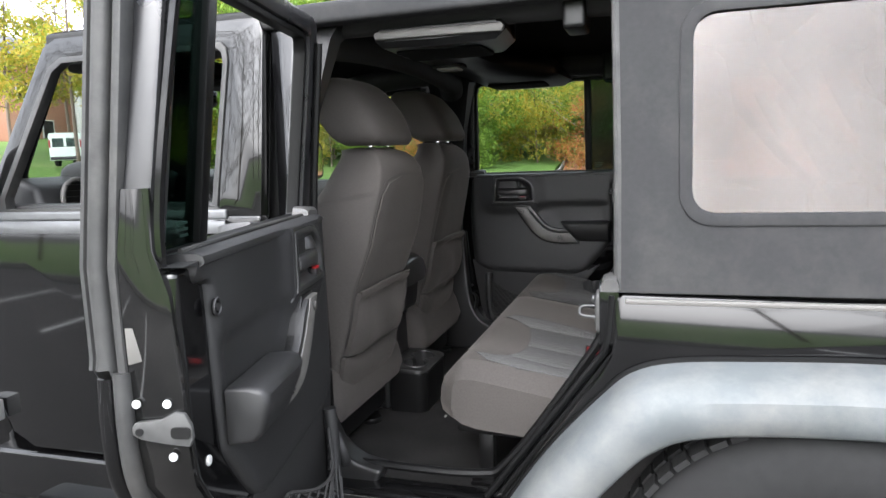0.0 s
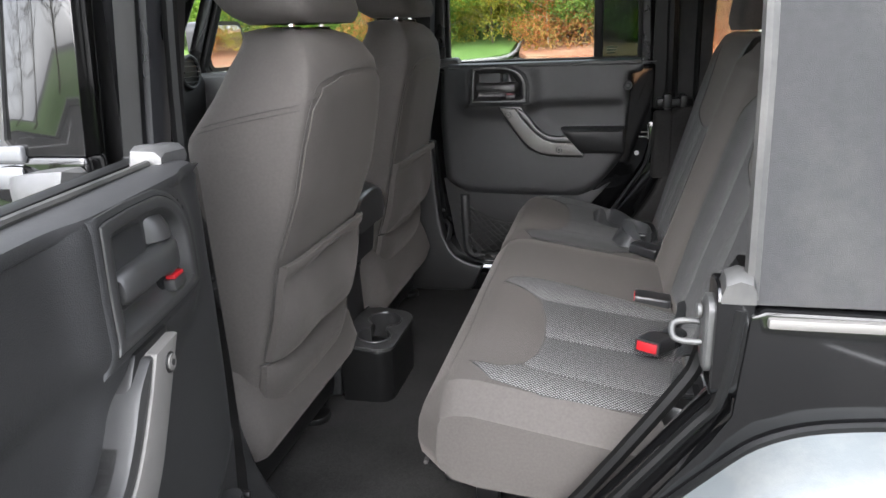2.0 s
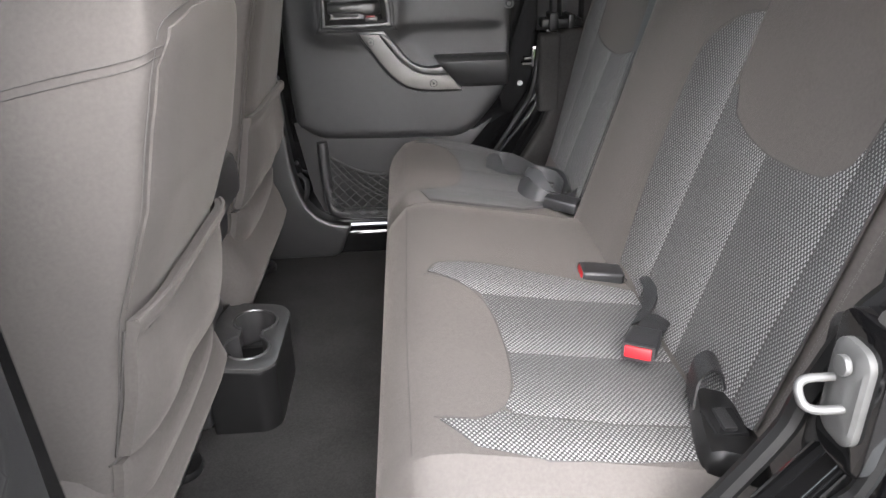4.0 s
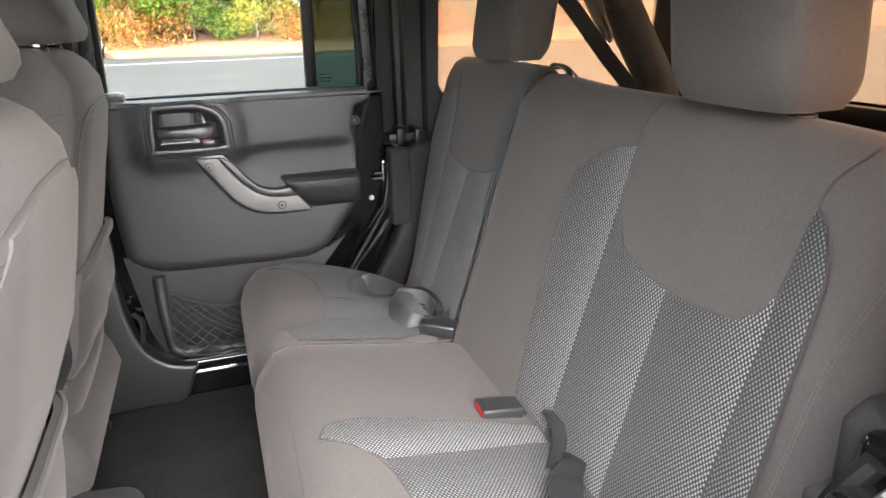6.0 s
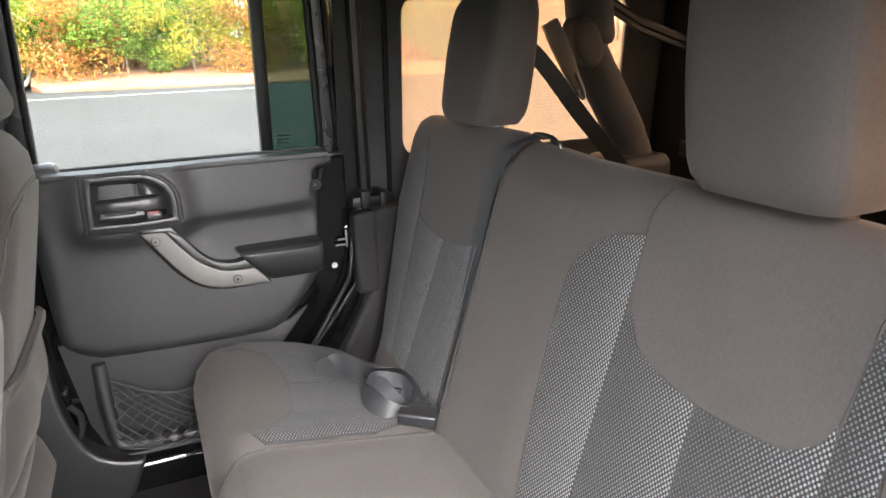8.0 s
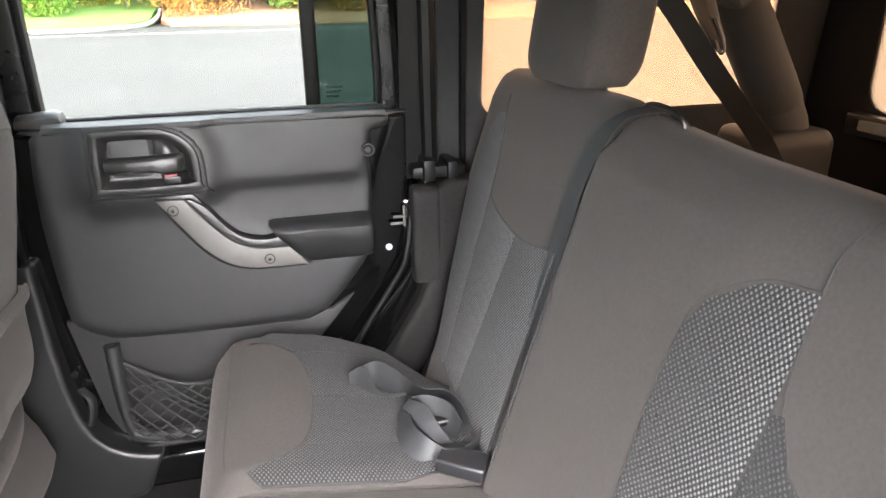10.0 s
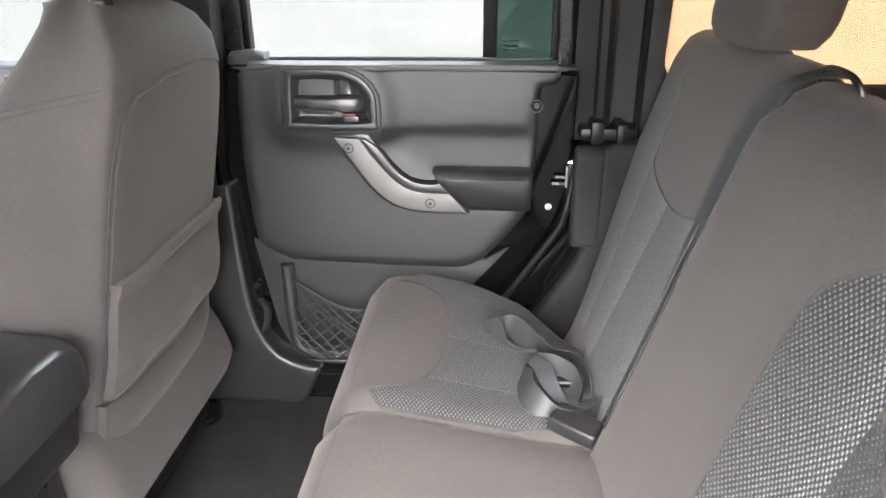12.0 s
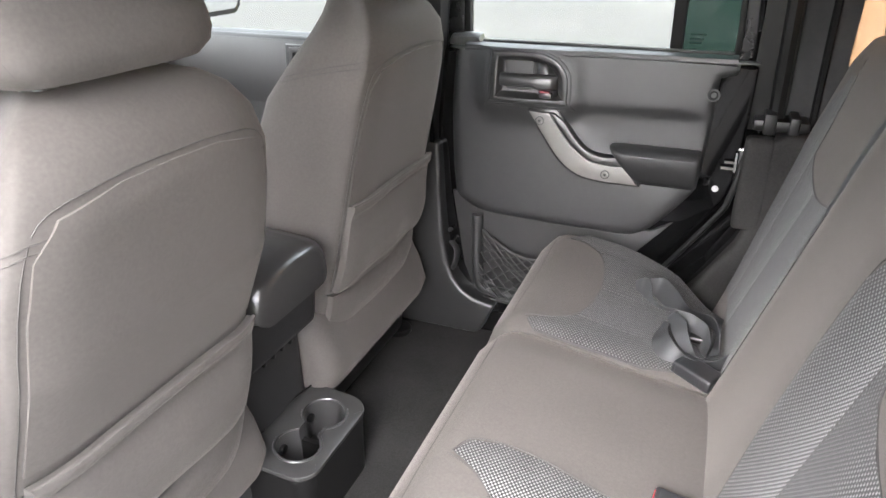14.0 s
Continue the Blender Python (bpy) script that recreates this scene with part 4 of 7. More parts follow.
# overhead sound bar on the cross tube
part("cross_bar", tube(smooth_path([(-0.70, -0.62, 1.60), (-0.69, -0.5, 1.645), (-0.685, 0, 1.665), (-0.69, 0.5, 1.645), (-0.70, 0.62, 1.60)], 5), 0.05, 14), PADDING, car, "padded roll bar cross tube")
sbar = thing("sound_bar", (-0.45, 0, 1.6), "black overhead sound bar with grey trim and a dome light", "sound bar")
bar = []
for y, x0, x1, z0, z1 in ((0.645, -0.515, -0.215, 1.606, 1.635), (0.63, -0.525, -0.205, 1.592, 1.64), (0.42, -0.54, -0.225, 1.596, 1.675), (0.36, -0.545, -0.25, 1.600, 1.68), (0.26, -0.57, -0.35, 1.612, 1.685), (0.14, -0.595, -0.42, 1.622, 1.69), (0.0, -0.60, -0.44, 1.626, 1.69)):
    bar.append((y, [(x0 + 0.012, z1), (x0, z1 - 0.012), (x0, z0 + 0.02), (x0 + 0.02, z0 + 0.003), ((x0 + x1) / 2, z0), (x1 - 0.025, z0 + 0.004), (x1, z0 + 0.025), (x1, z1 - 0.012), (x1 - 0.012, z1)]))
bar = [(-y, r) for y, r in bar] + [(y, r) for y, r in bar[-2::-1]]
part("housing", loft([[Vector((a, y, c)) for a, c in r] for y, r in bar]), PLASTIC_DK, sbar)
for s in (-1, 1):
    part("speaker_trim", prism([(-0.515, 1.612), (-0.21, 1.608), (-0.205, 1.62), (-0.21, 1.628), (-0.51, 1.63), (-0.518, 1.625)], "y", *sorted((s * 0.64, s * 0.660)), 0.004), SILVER if s < 0 else PLASTIC, sbar, "grey trim strip" if s < 0 else "")
    part("speaker_grille", prism(rrect(-0.50, -0.28, *sorted((s * 0.40, s * 0.58)), 0.03), "z", 1.591, 1.60, 0.003), LINING, sbar)
part("dome_bezel", prism(rrect(-0.575, -0.475, -0.055, 0.055, 0.03), "z", 1.617, 1.63, 0.004), PLASTIC, sbar)
part("dome_lamp", box(-0.56, -0.49, -0.035, 0.035, 1.610, 1.620, 0.006, 3), WHITE_PL, sbar, "small pale dome light lens")
for s in (-1, 1):
    part("top_strap", box(-0.075, -0.025, *sorted((s * 0.545, s * 0.66)), 1.60, 1.71, 0.01, 3), PLASTIC_DK, car)


# ---- doors ----
def bezel_shape(x0, x1, z0, z1):
    pts = [(x0 + 0.012, z0), (x0, z0 + 0.012), (x0 + 0.004, z1 - 0.015), (x0 + 0.016, z1)]
    xm = x0 + 0.55 * (x1 - x0)
    for i in range(7):
        a = radians(90 - 90 * i / 6)
        pts.append((xm + (x1 - xm) * math.cos(a), z1 - (z1 - z0) * 0.55 * (1 - math.sin(a))))
    return pts + [(x1, z0 + 0.012), (x1 - 0.012, z0)]


def handle_unit(door, x0, x1, z0, z1, y, flip, post):
    """Door opener in its bezel; the same unit on both sides of the car."""
    def fx(bm):
        if flip:
            for v in bm.verts:
                v.co.x = x0 + x1 - v.co.x
            bmesh.ops.reverse_faces(bm, faces=bm.faces)
        return bm
    k = (x1 - x0) / 0.18
    h = (z1 - z0) / 0.118
    rim = [(p.x, p.z) for p in smooth_path([(q[0], 0, q[1]) for q in bezel_shape(x0, x1, z0, z1)], 2, True)]
    cx, cz = (x0 + x1) / 2, (z0 + z1) / 2

    def ring(f, yy):
        return [Vector((cx + (p[0] - cx) * f, yy, cz + (p[1] - cz) * (f - (1 - f) * 0.4))) for p in rim]

    def skirt(f, yy):
        return [Vector((cx + (p[0] - cx) * f, yy, min(z1 + 0.007, cz + (p[1] - cz) * (f if p[1] > cz else 1 + (f - 1) * 1.5)))) for p in rim]
    part("bezel_skirt", fx(loft([skirt(f, y + e) for f, e in ((1.17, 0.009), (1.10, 0.0026), (1.05, 0.0012), (1.012, 0.0006), (1.0, 0.003))], cap=False)), PLASTIC, door, post=post)
    rings = [ring(1.0, y + 0.03), ring(1.0, y + 0.001), ring(0.99, y - 0.001), ring(0.97, y - 0.0018), ring(0.875, y - 0.0018), ring(0.855, y - 0.0010), ring(0.84, y + 0.0008), ring(0.805, y + 0.0040), ring(0.765, y + 0.0085), ring(0.725, y + 0.0122), ring(0.69, y + 0.0133)]
    bz = part("handle_bezel", fx(loft(rings)), HANDLE_PL, door, "black plastic handle surround", post=post)
    part("bezel_gap", fx(tube([v + Vector((0, -0.001, 0)) for v in ring(1.006, y + 0.002)], 0.0007, 5, True)), LINING, bz, post=post)
    part("recess_plate", fx(prism(rrect(x0 + 0.031 * k, x0 + 0.098 * k, z0 + 0.028 * h, z0 + 0.098 * h, 0.008), "y", y + 0.0108, y + 0.024, 0.002)), PLASTIC, bz, post=post)

    def bar(x, lo, hi, yf, yb):
        return [Vector((x0 + x * k, y + yy, z0 + zz * h)) for zz, yy in ((lo, yb), (lo, yf + 0.005), (lo + 0.003, yf + 0.001), (lo + 0.008, yf), (hi - 0.010, yf + 0.0005), (hi - 0.004, yf + 0.003), (hi, yf + 0.009), (hi - 0.001, yb))]
    lv = loft([bar(0.0195, 0.044, 0.060, 0.002, 0.010), bar(0.0205, 0.040, 0.065, -0.003, 0.013), bar(0.024, 0.0385, 0.067, -0.005, 0.014), bar(0.06, 0.0385, 0.0672, -0.006, 0.014), bar(0.098, 0.0385, 0.0675, -0.006, 0.015), bar(0.108, 0.036, 0.068, -0.006, 0.017), bar(0.116, 0.033, 0.0685, -0.005, 0.022), bar(0.140, 0.033, 0.0685, -0.002, 0.026), bar(0.152, 0.034, 0.068, 0.003, 0.028), bar(0.156, 0.036, 0.066, 0.010, 0.028)])
    part("opener_lever", fx(lv), HANDLE_PL, bz, post=post)
    dome = []
    for i in range(6):
        t = i / 5
        zz = 0.0705 + 0.032 * t
        r = math.sqrt(max(0.0, 1 - (0.95 * t) ** 2))
        dome.append([Vector((x0 + xx * k, y + 0.019 - dd * r, z0 + zz * h)) for xx, dd in ((0.104, 0.0), (0.107, 0.010), (0.114, 0.017), (0.125, 0.021), (0.137 - 0.01 * t, 0.019), (0.146 - 0.02 * t, 0.012), (0.150 - 0.022 * t, 0.0))])
    part("thumb_rest", fx(loft(dome)), HANDLE_PL, bz, post=post)
    part("lock_well", fx(box(x0 + 0.112 * k, x0 + 0.157 * k, y + 0.008, y + 0.026, z0 + 0.013 * h, z0 + 0.0325 * h, 0.002)), LINING, bz, post=post)
    part("lock_tab", fx(box(x0 + 0.116 * k, x0 + 0.146 * k, y - 0.004, y + 0.012, z0 + 0.015 * h, z0 + 0.028 * h, 0.003)), HANDLE_PL, bz, post=post)
    part("lock_mark", fx(box(x0 + 0.118 * k, x0 + 0.140 * k, y - 0.0035, y + 0.006, z0 + 0.0279 * h, z0 + 0.0322 * h, 0.0005)), RED_DK if not flip else RED, bz, "red unlocked mark", post=post)


def pull_handle(door, dx, dz, y, post, big=1.0):
    """Silver-faced pull that sweeps down from the bezel to the armrest."""
    up = [(-0.395, 1.104), (-0.369, 1.085), (-0.34, 1.048), (-0.31, 1.022), (-0.27, 1.012), (-0.23, 1.018)]
    mid = [(-0.405, 1.105), (-0.383, 1.072), (-0.347, 1.03), (-0.315, 1.006), (-0.28, 0.995), (-0.222, 0.993)]
    lo = [(-0.455, 1.106), (-0.44, 1.085), (-0.405, 1.035), (-0.38, 1.003), (-0.355, 0.980), (-0.328, 0.965), (-0.295, 0.957), (-0.25, 0.9545), (-0.19, 0.954)]
    def face(a, c, y0, y1, w):
        pa = [(p.x + dx, p.z + dz) for p in smooth_path([(q[0], 0, q[1]) for q in a], 4)]
        pc = [(p.x + dx, p.z + dz) for p in smooth_path([(q[0], 0, q[1]) for q in c], 4)]
        return prism(pa + pc[::-1], "y", y0, y1, w)
    rim_lo = [(-0.462, 1.112), (-0.449, 1.085), (-0.413, 1.031), (-0.387, 0.997), (-0.361, 0.973), (-0.332, 0.957), (-0.297, 0.949), (-0.25, 0.9465), (-0.185, 0.946)]
    p = part("pull_handle", face([(-0.39, 1.112)] + up[1:], rim_lo, y + 0.0, y + 0.05, 0.008), PLASTIC_DK, door, post=post)
    part("pull_face", face(mid, lo, y - 0.012, y + 0.02, 0.005), SILVER, p, "silver painted face", post=post)
    part("grip", face(up, mid, y - 0.010, y + 0.03, 0.010), HANDLE_PL, p, post=post)
    for sx, sz in ((-0.427, 1.086), (-0.265, 0.973)):
        sc = part("screw", disc((sx + dx, y - 0.0122, sz + dz), (0, 1, 0), 0.0105, 0.002, 18, 0.0004), PLASTIC_DK, p, post=post)
        part("screw_head", disc((sx + dx, y - 0.0135, sz + dz), (0, 1, 0), 0.0082, 0.003, 18, 0.001), SILVER, sc, post=post)
        part("screw_socket", disc((sx + dx, y - 0.0152, sz + dz), (0, 1, 0), 0.0036, 0.001, 6), PLASTIC_DK, sc, post=post)


def netting(door, post):
    """Storage net bag at the door's foot."""
    def s(u, v):
        x = -0.575 + 0.33 * u
        top = 0.775 - 0.05 * math.sin(math.pi * min(1, u * 1.1))
        z = 0.60 + (top - 0.60) * v
        y = 0.695 - 0.035 * math.sin(math.pi * u) * (1 - 0.5 * v) - 0.01 * math.sin(7 * u + 5 * v)
        return Vector((x, y, z))
    fr = part("net_frame", tube(smooth_path([(-0.585, 0.705, 0.815), (-0.583, 0.70, 0.72), (-0.575, 0.70, 0.63), (-0.555, 0.695, 0.605), (-0.45, 0.69, 0.60), (-0.25, 0.69, 0.60)], 4), 0.0155, 10), PLASTIC, door, post=post)
    nt = None
    n = 10
    for i in range(-6, n):
        for sgn in (1, -1):
            path = []
            for j in range(13):
                v = j / 12
                u = (i + 0.5 + v * 6) / n if sgn > 0 else (i + 6 - v * 6) / n
                if 0 <= u <= 1:
                    path.append(s(u, v) + Vector((0, 0.0015 * sgn, 0.004 * math.sin(9 * u + 11 * v))))
            if len(path) > 1:
                nt = tube(path, 0.0023, 5, bm=nt)
    nt = tube([s(i / 16, 1.0) for i in range(17)], 0.004, 6, bm=nt)
    nt = tube([s(i / 16, 0.0) for i in range(17)], 0.003, 6, bm=nt)
    part("netting", nt, NET_M, fr, "stretch storage net", post=post)


def rear_door(side, post, base, label):
    """Rear door, modelled closed on the passenger side; post carries it to its place."""
    sh = [(-0.70, 1.235), (-0.715, 0.95), (-0.71, 0.72), (-0.695, 0.61), (-0.66, 0.575), (-0.28, 0.575), (-0.235, 0.60), (-0.02, 0.885), (0.018, 0.94), (0.026, 1.0), (0.03, 1.235)]
    d = part("door", prism(sh, "y", 0.752, 0.80, 0.012, 3), PAINT_DUST, car, label, post=post)
    inn = [(x * 0.985 - 0.005, 0.9 + (z - 0.9) * 0.985) for x, z in sh]
    part("inner_shell", prism(inn, "y", 0.724, 0.753, 0.008, 3), PAINT, d, post=post)
    # upper frame
    fo = [(-0.70, 1.232), (0.03, 1.232), (0.03, 1.30), (0.012, 1.60), (-0.01, 1.655), (-0.04, 1.668), (-0.64, 1.672), (-0.672, 1.66), (-0.682, 1.62)]
    fi = [(-0.645, 1.245), (-0.018, 1.245), (-0.018, 1.30), (-0.032, 1.59), (-0.05, 1.622), (-0.08, 1.632), (-0.60, 1.636), (-0.62, 1.63), (-0.63, 1.60)]
    part("window_frame", sheared(ring_prism(fo, fi, "y", 0.757, 0.797, 0.006), 1.24, 0.13), FRAME_MT, d, post=post)
    part("window_seal", sheared(ring_prism(fi, [(-0.632, 1.25), (-0.03, 1.25), (-0.03, 1.30), (-0.043, 1.585), (-0.06, 1.61), (-0.085, 1.62), (-0.60, 1.624), (-0.613, 1.615), (-0.62, 1.59)], "y", 0.765, 0.79, 0.003), 1.24, 0.13), RUBBER, d, post=post)
    part("divider_bar", sheared(box(-0.165, -0.137, 0.764, 0.792, 1.24, 1.63, 0.005), 1.24, 0.13), RUBBER, d, post=post)
    if side > 0:
        gl = part("window_pane", sheared(prism([(-0.64, 1.22), (-0.15, 1.22), (-0.15, 1.633), (-0.61, 1.637), (-0.628, 1.61)], "y", 0.777, 0.781), 1.24, 0.13), GLASS, d, "clear door glass", post=post)
        gl.visible_shadow = False
    gt = part("fixed_pane", sheared(prism([(-0.15, 1.24), (-0.022, 1.24), (-0.03, 1.56), (-0.05, 1.62), (-0.15, 1.633)], "y", 0.776, 0.782), 1.24, 0.13), GLASS_TINT, d, "dark green-tinted fixed pane", post=post)
    for i in range(3):
        part("glass_mark", box(-0.125, -0.10 + 0.004 * i, 0.7745, 0.7755, 1.262 + 0.009 * i, 1.266 + 0.009 * i), WHITE_PL, gt, post=post)
    # edge seal on the latch side and white plugs
    eg = smooth_path([(0.004, 0.748, 0.99), (0.016, 0.748, 1.22), (0.012, 0.742, 1.35), (-0.004, 0.70, 1.62)], 6)
    part("edge_seal", tube(eg, 0.009, 8), PAINT, d, "glossy black edge moulding", post=post)
    ridge = [(0.016, 0.793), (0.030, 0.795), (0.0355, 0.799), (0.036, 0.806), (0.034, 0.810), (0.027, 0.8125), (0.0265, 0.8145), (0.033, 0.8165), (0.036, 0.821), (0.0365, 0.833), (0.034, 0.8375), (0.029, 0.839), (0.0285, 0.8415), (0.032, 0.844), (0.030, 0.850), (0.020, 0.852)]
    part("edge_strip", sheared(loft([[Vector((x + (0.004 if z < 1.1 and i > 8 else 0.0), y, z + (0.022 if z < 1.1 and i > 7 else 0.0) - (0.01 if z < 1.1 and i % 5 == 1 else 0))) for i, (x, y) in enumerate(ridge)] for z in (1.082, 1.12, 1.24, 1.35, 1.5, 1.635)]), 1.24, 0.13), RUBBER_GR, d, "weathered grey ridged edge strip", post=post)
    part("edge_lip", tube(smooth_path([(0.030, 0.806, 1.10), (0.033, 0.806, 1.02), (0.024, 0.806, 0.945), (-0.012, 0.804, 0.885), (-0.12, 0.802, 0.745), (-0.225, 0.80, 0.605)], 5), 0.013, 10), RUBBER_GR, d, "weathered rubber edge lip", post=post)
    part("edge_channel", tube(smooth_path([(0.022, 0.832, 1.09), (0.026, 0.832, 1.02), (0.018, 0.832, 0.945), (-0.016, 0.83, 0.885), (-0.12, 0.826, 0.745), (-0.225, 0.822, 0.605)], 5), 0.014, 10), PAINT, d, post=post)
    part("strip_clip", prism([(0.775, 1.115), (0.795, 1.11), (0.797, 1.165), (0.79, 1.172), (0.783, 1.165)], "x", 0.028, 0.034, 0.002), SILVER, d, "small pale clip", post=post)
    part("hinge_seal", tube(smooth_path([(-0.25, 0.735, 0.60), (-0.66, 0.735, 0.60), (-0.69, 0.738, 0.7), (-0.698, 0.74, 1.0), (-0.69, 0.742, 1.25), (-0.662, 0.70, 1.62)], 5), 0.009, 8), RUBBER, d, post=post)
    ex = 0.0265 if side > 0 else 0.0355
    if side < 0:
        # smooth painted edge that carries the latch
        rings = []
        for x, z, nx, nz, y0, y1 in ((-0.235, 0.60, 0.8, -0.6, 0.726, 0.80), (-0.13, 0.742, 0.8, -0.6, 0.726, 0.80), (-0.03, 0.873, 0.8, -0.6, 0.726, 0.80), (0.016, 0.938, 0.9, -0.4, 0.726, 0.80), (0.026, 1.0, 1, 0, 0.726, 0.80), (0.029, 1.12, 1, 0, 0.727, 0.80), (0.030, 1.20, 1, 0, 0.732, 0.80), (0.0305, 1.26, 1, 0, 0.748, 0.797), (0.030, 1.34, 1, 0, 0.746, 0.784)):
            rings.append([Vector((x + nx * o, y, z + nz * o)) for o, y in ((-0.015, y0), (0.002, y0), (0.0045, y0 + 0.004), (0.0045, y1 - 0.004), (0.002, y1), (-0.015, y1))])
        part("latch_edge", loft(rings), PAINT_DUST, d, "dusty black painted door edge", post=post)
    for y, z in ((0.788, 1.058), (0.746, 1.058), (0.744, 0.985)):
        part("plug", disc((ex, y, z), (1, 0, 0), 0.0058, 0.004, 14, 0.001), WHITE_PL, d, "white plastic plug", post=post)
    part("plug", disc((-0.022, 0.7235, 0.954), (0, 1, 0), 0.0075, 0.004, 14, 0.001), WHITE_PL, d, "white plastic plug", post=post)
    lt = part("latch", prism([(0.718, 1.000), (0.752, 1.004), (0.785, 1.010), (0.796, 1.016), (0.798, 1.026), (0.790, 1.034), (0.755, 1.038), (0.735, 1.048), (0.722, 1.046), (0.714, 1.030), (0.713, 1.012)], "x", ex - 0.004, ex + 0.004, 0.003), WHITE_ST, d, "pale zinc latch plate", post=post)
    part("latch_slot", prism(rrect(0.715, 0.742, 1.012, 1.028, 0.006), "x", ex + 0.0038, ex + 0.0055), PLASTIC_DK, lt, post=post)
    part("latch_hole", disc((ex + 0.0042, 0.785, 1.021), (1, 0, 0), 0.0055, 0.003, 14), PLASTIC_DK, lt, post=post)
    if side > 0:
        cw = box(0.008, 0.013, 0.709, 0.715, 1.000, 1.045, 0.002)
        for zc, ln in ((1.008, 0.026), (1.022, 0.020)):
            box(0.008 - ln, 0.008, 0.710, 0.714, zc - 0.0025, zc + 0.0025, 0.001, 2, cw)
        part("latch_claw", cw, SILVER, d, "small zinc latch claw", post=post)
    part("check_strap", tube(smooth_path([(-0.69, 0.72, 0.66), (-0.665, 0.70, 0.645), (-0.645, 0.69, 0.66), (-0.64, 0.70, 0.70), (-0.66, 0.715, 0.72)], 4), 0.013, 8, flat=0.5), WEB_DK, d, "black webbing check strap", post=post)
    part("strap_bolt", disc((-0.665, 0.715, 0.755), (0, 1, 0), 0.006, 0.012, 10, 0.002), PLASTIC_DK, d, post=post)
    # padded trim, with a hollow above the armrest
    tr = [(-0.615, 1.238), (-0.64, 1.231), (-0.653, 1.205), (-0.662, 1.07), (-0.652, 0.88), (-0.635, 0.85), (-0.59, 0.826), (-0.54, 0.818), (-0.242, 0.81), (-0.19, 0.816), (-0.15, 0.84), (-0.075, 0.93), (-0.06, 0.975), (-0.052, 1.09), (-0.049, 1.19), (-0.042, 1.202), (-0.022, 1.207), (-0.014, 1.215), (-0.014, 1.232), (-0.022, 1.238)]
    to = [(p.x, p.z) for p in smooth_path([(q[0], 0, q[1]) for q in tr], 3, True)]

    bez = [(p[0] if side > 0 else -0.924 - p[0], p[1]) for p in bezel_shape(-0.553, -0.371, 1.12, 1.237)]

    def reach(u, v, poly):
        """Distance to a closed outline, and whether the point lies inside it."""
        d, inside = 1.0, False
        for (ax, az), (bx, bz) in zip(poly, poly[1:] + poly[:1]):
            ex, ez = bx - ax, bz - az
            t = max(0.0, min(1.0, ((u - ax) * ex + (v - az) * ez) / (ex * ex + ez * ez + 1e-12)))
            d = min(d, math.hypot(u - ax - t * ex, v - az - t * ez))
            if (az > v) != (bz > v) and u < ax + (v - az) / (bz - az) * ex:
                inside = not inside
        return d, inside

    def skin(u, v, off):
        d = reach(u, v, to)[0]
        y = 0.7135 - 0.009 * max(0.0, 1 - ((u + 0.35) / 0.34) ** 4) * max(0.0, 1 - ((v - 1.03) / 0.26) ** 4)
        rr = 0.03 - 0.017 * min(1.0, max(0.0, (v - 1.13) / 0.06))
        if d < rr:
            y += 0.013 * (1 - math.sqrt(max(0.0, 1 - (1 - d / rr) ** 2))) * min(1.0, max(0.0, (1.224 - v) / 0.02))
        left = -0.385 + 1.05 * max(0.0, 1.11 - v)
        hollow = 1 / (1 + math.exp((v - 1.116) / 0.005)) / (1 + math.exp(-(v - 0.99) / 0.02)) / (1 + math.exp(-(u - left) / 0.012)) / (1 + math.exp((u + 0.072) / 0.006))
        y += 0.010 * hollow
        db, inside = reach(u, v, bez)
        y = 0.735 if inside else y - max(0.0, y - 0.6925) * math.exp(-(max(0.0, db - 0.008) / 0.030) ** 2)
        return Vector((u, y - off, v))
    t1 = part("trim_panel", patch(to, skin, step=0.0095, lift=0.0, sink=0.03), PLASTIC, d, "black grained door trim panel", post=post)
    xb = -0.462
    stations = [-0.625 + 0.605 * i / 48 for i in range(49)]
    push = [0.012 * math.exp(-(max(0.0, abs(x - xb) - 0.085) / 0.032) ** 2) for x in stations]
    part("sill_top", loft([[Vector((x, y - p * k, z)) for y, z, k in ((0.77, 1.232, 0), (0.768, 1.245, 0), (0.745, 1.2485, 0), (0.716, 1.248, 0.5), (0.7065, 1.2445, 1), (0.7045, 1.239, 1), (0.7055, 1.2335, 1), (0.715, 1.228, 1), (0.73, 1.22, 0))] for x, p in zip(stations, push)]), PLASTIC, t1, post=post)
    part("sill_cap", loft([[Vector((x, y, z)) for y, z in ((0.748, 1.235), (0.730, 1.240), (0.728, 1.243 + h), (0.735, 1.250 + h), (0.762, 1.252 + h), (0.768, 1.235))] for x, h in ((-0.672, 0.004), (-0.668, 0.012), (-0.61, 0.016), (-0.598, 0.012), (-0.594, 0.0))]), RUBBER_LT, d, "weathered foot of the window frame", post=post)
    part("sill_seal", tube([(-0.59, 0.742, 1.250), (-0.35, 0.742, 1.2515), (-0.03, 0.742, 1.250)], 0.0045, 8), RUBBER_GR, d, "rubber sill seal", post=post)
    lowp = [(-0.66, 0.87), (-0.15, 0.83), (-0.10, 0.86), (-0.15, 0.80), (-0.29, 0.64), (-0.31, 0.60), (-0.60, 0.60), (-0.625, 0.66)]
    part("lower_trim", prism(lowp, "y", 0.717, 0.728, 0.004), TRIM_LOW, d, "grey plastic lower trim", post=post)
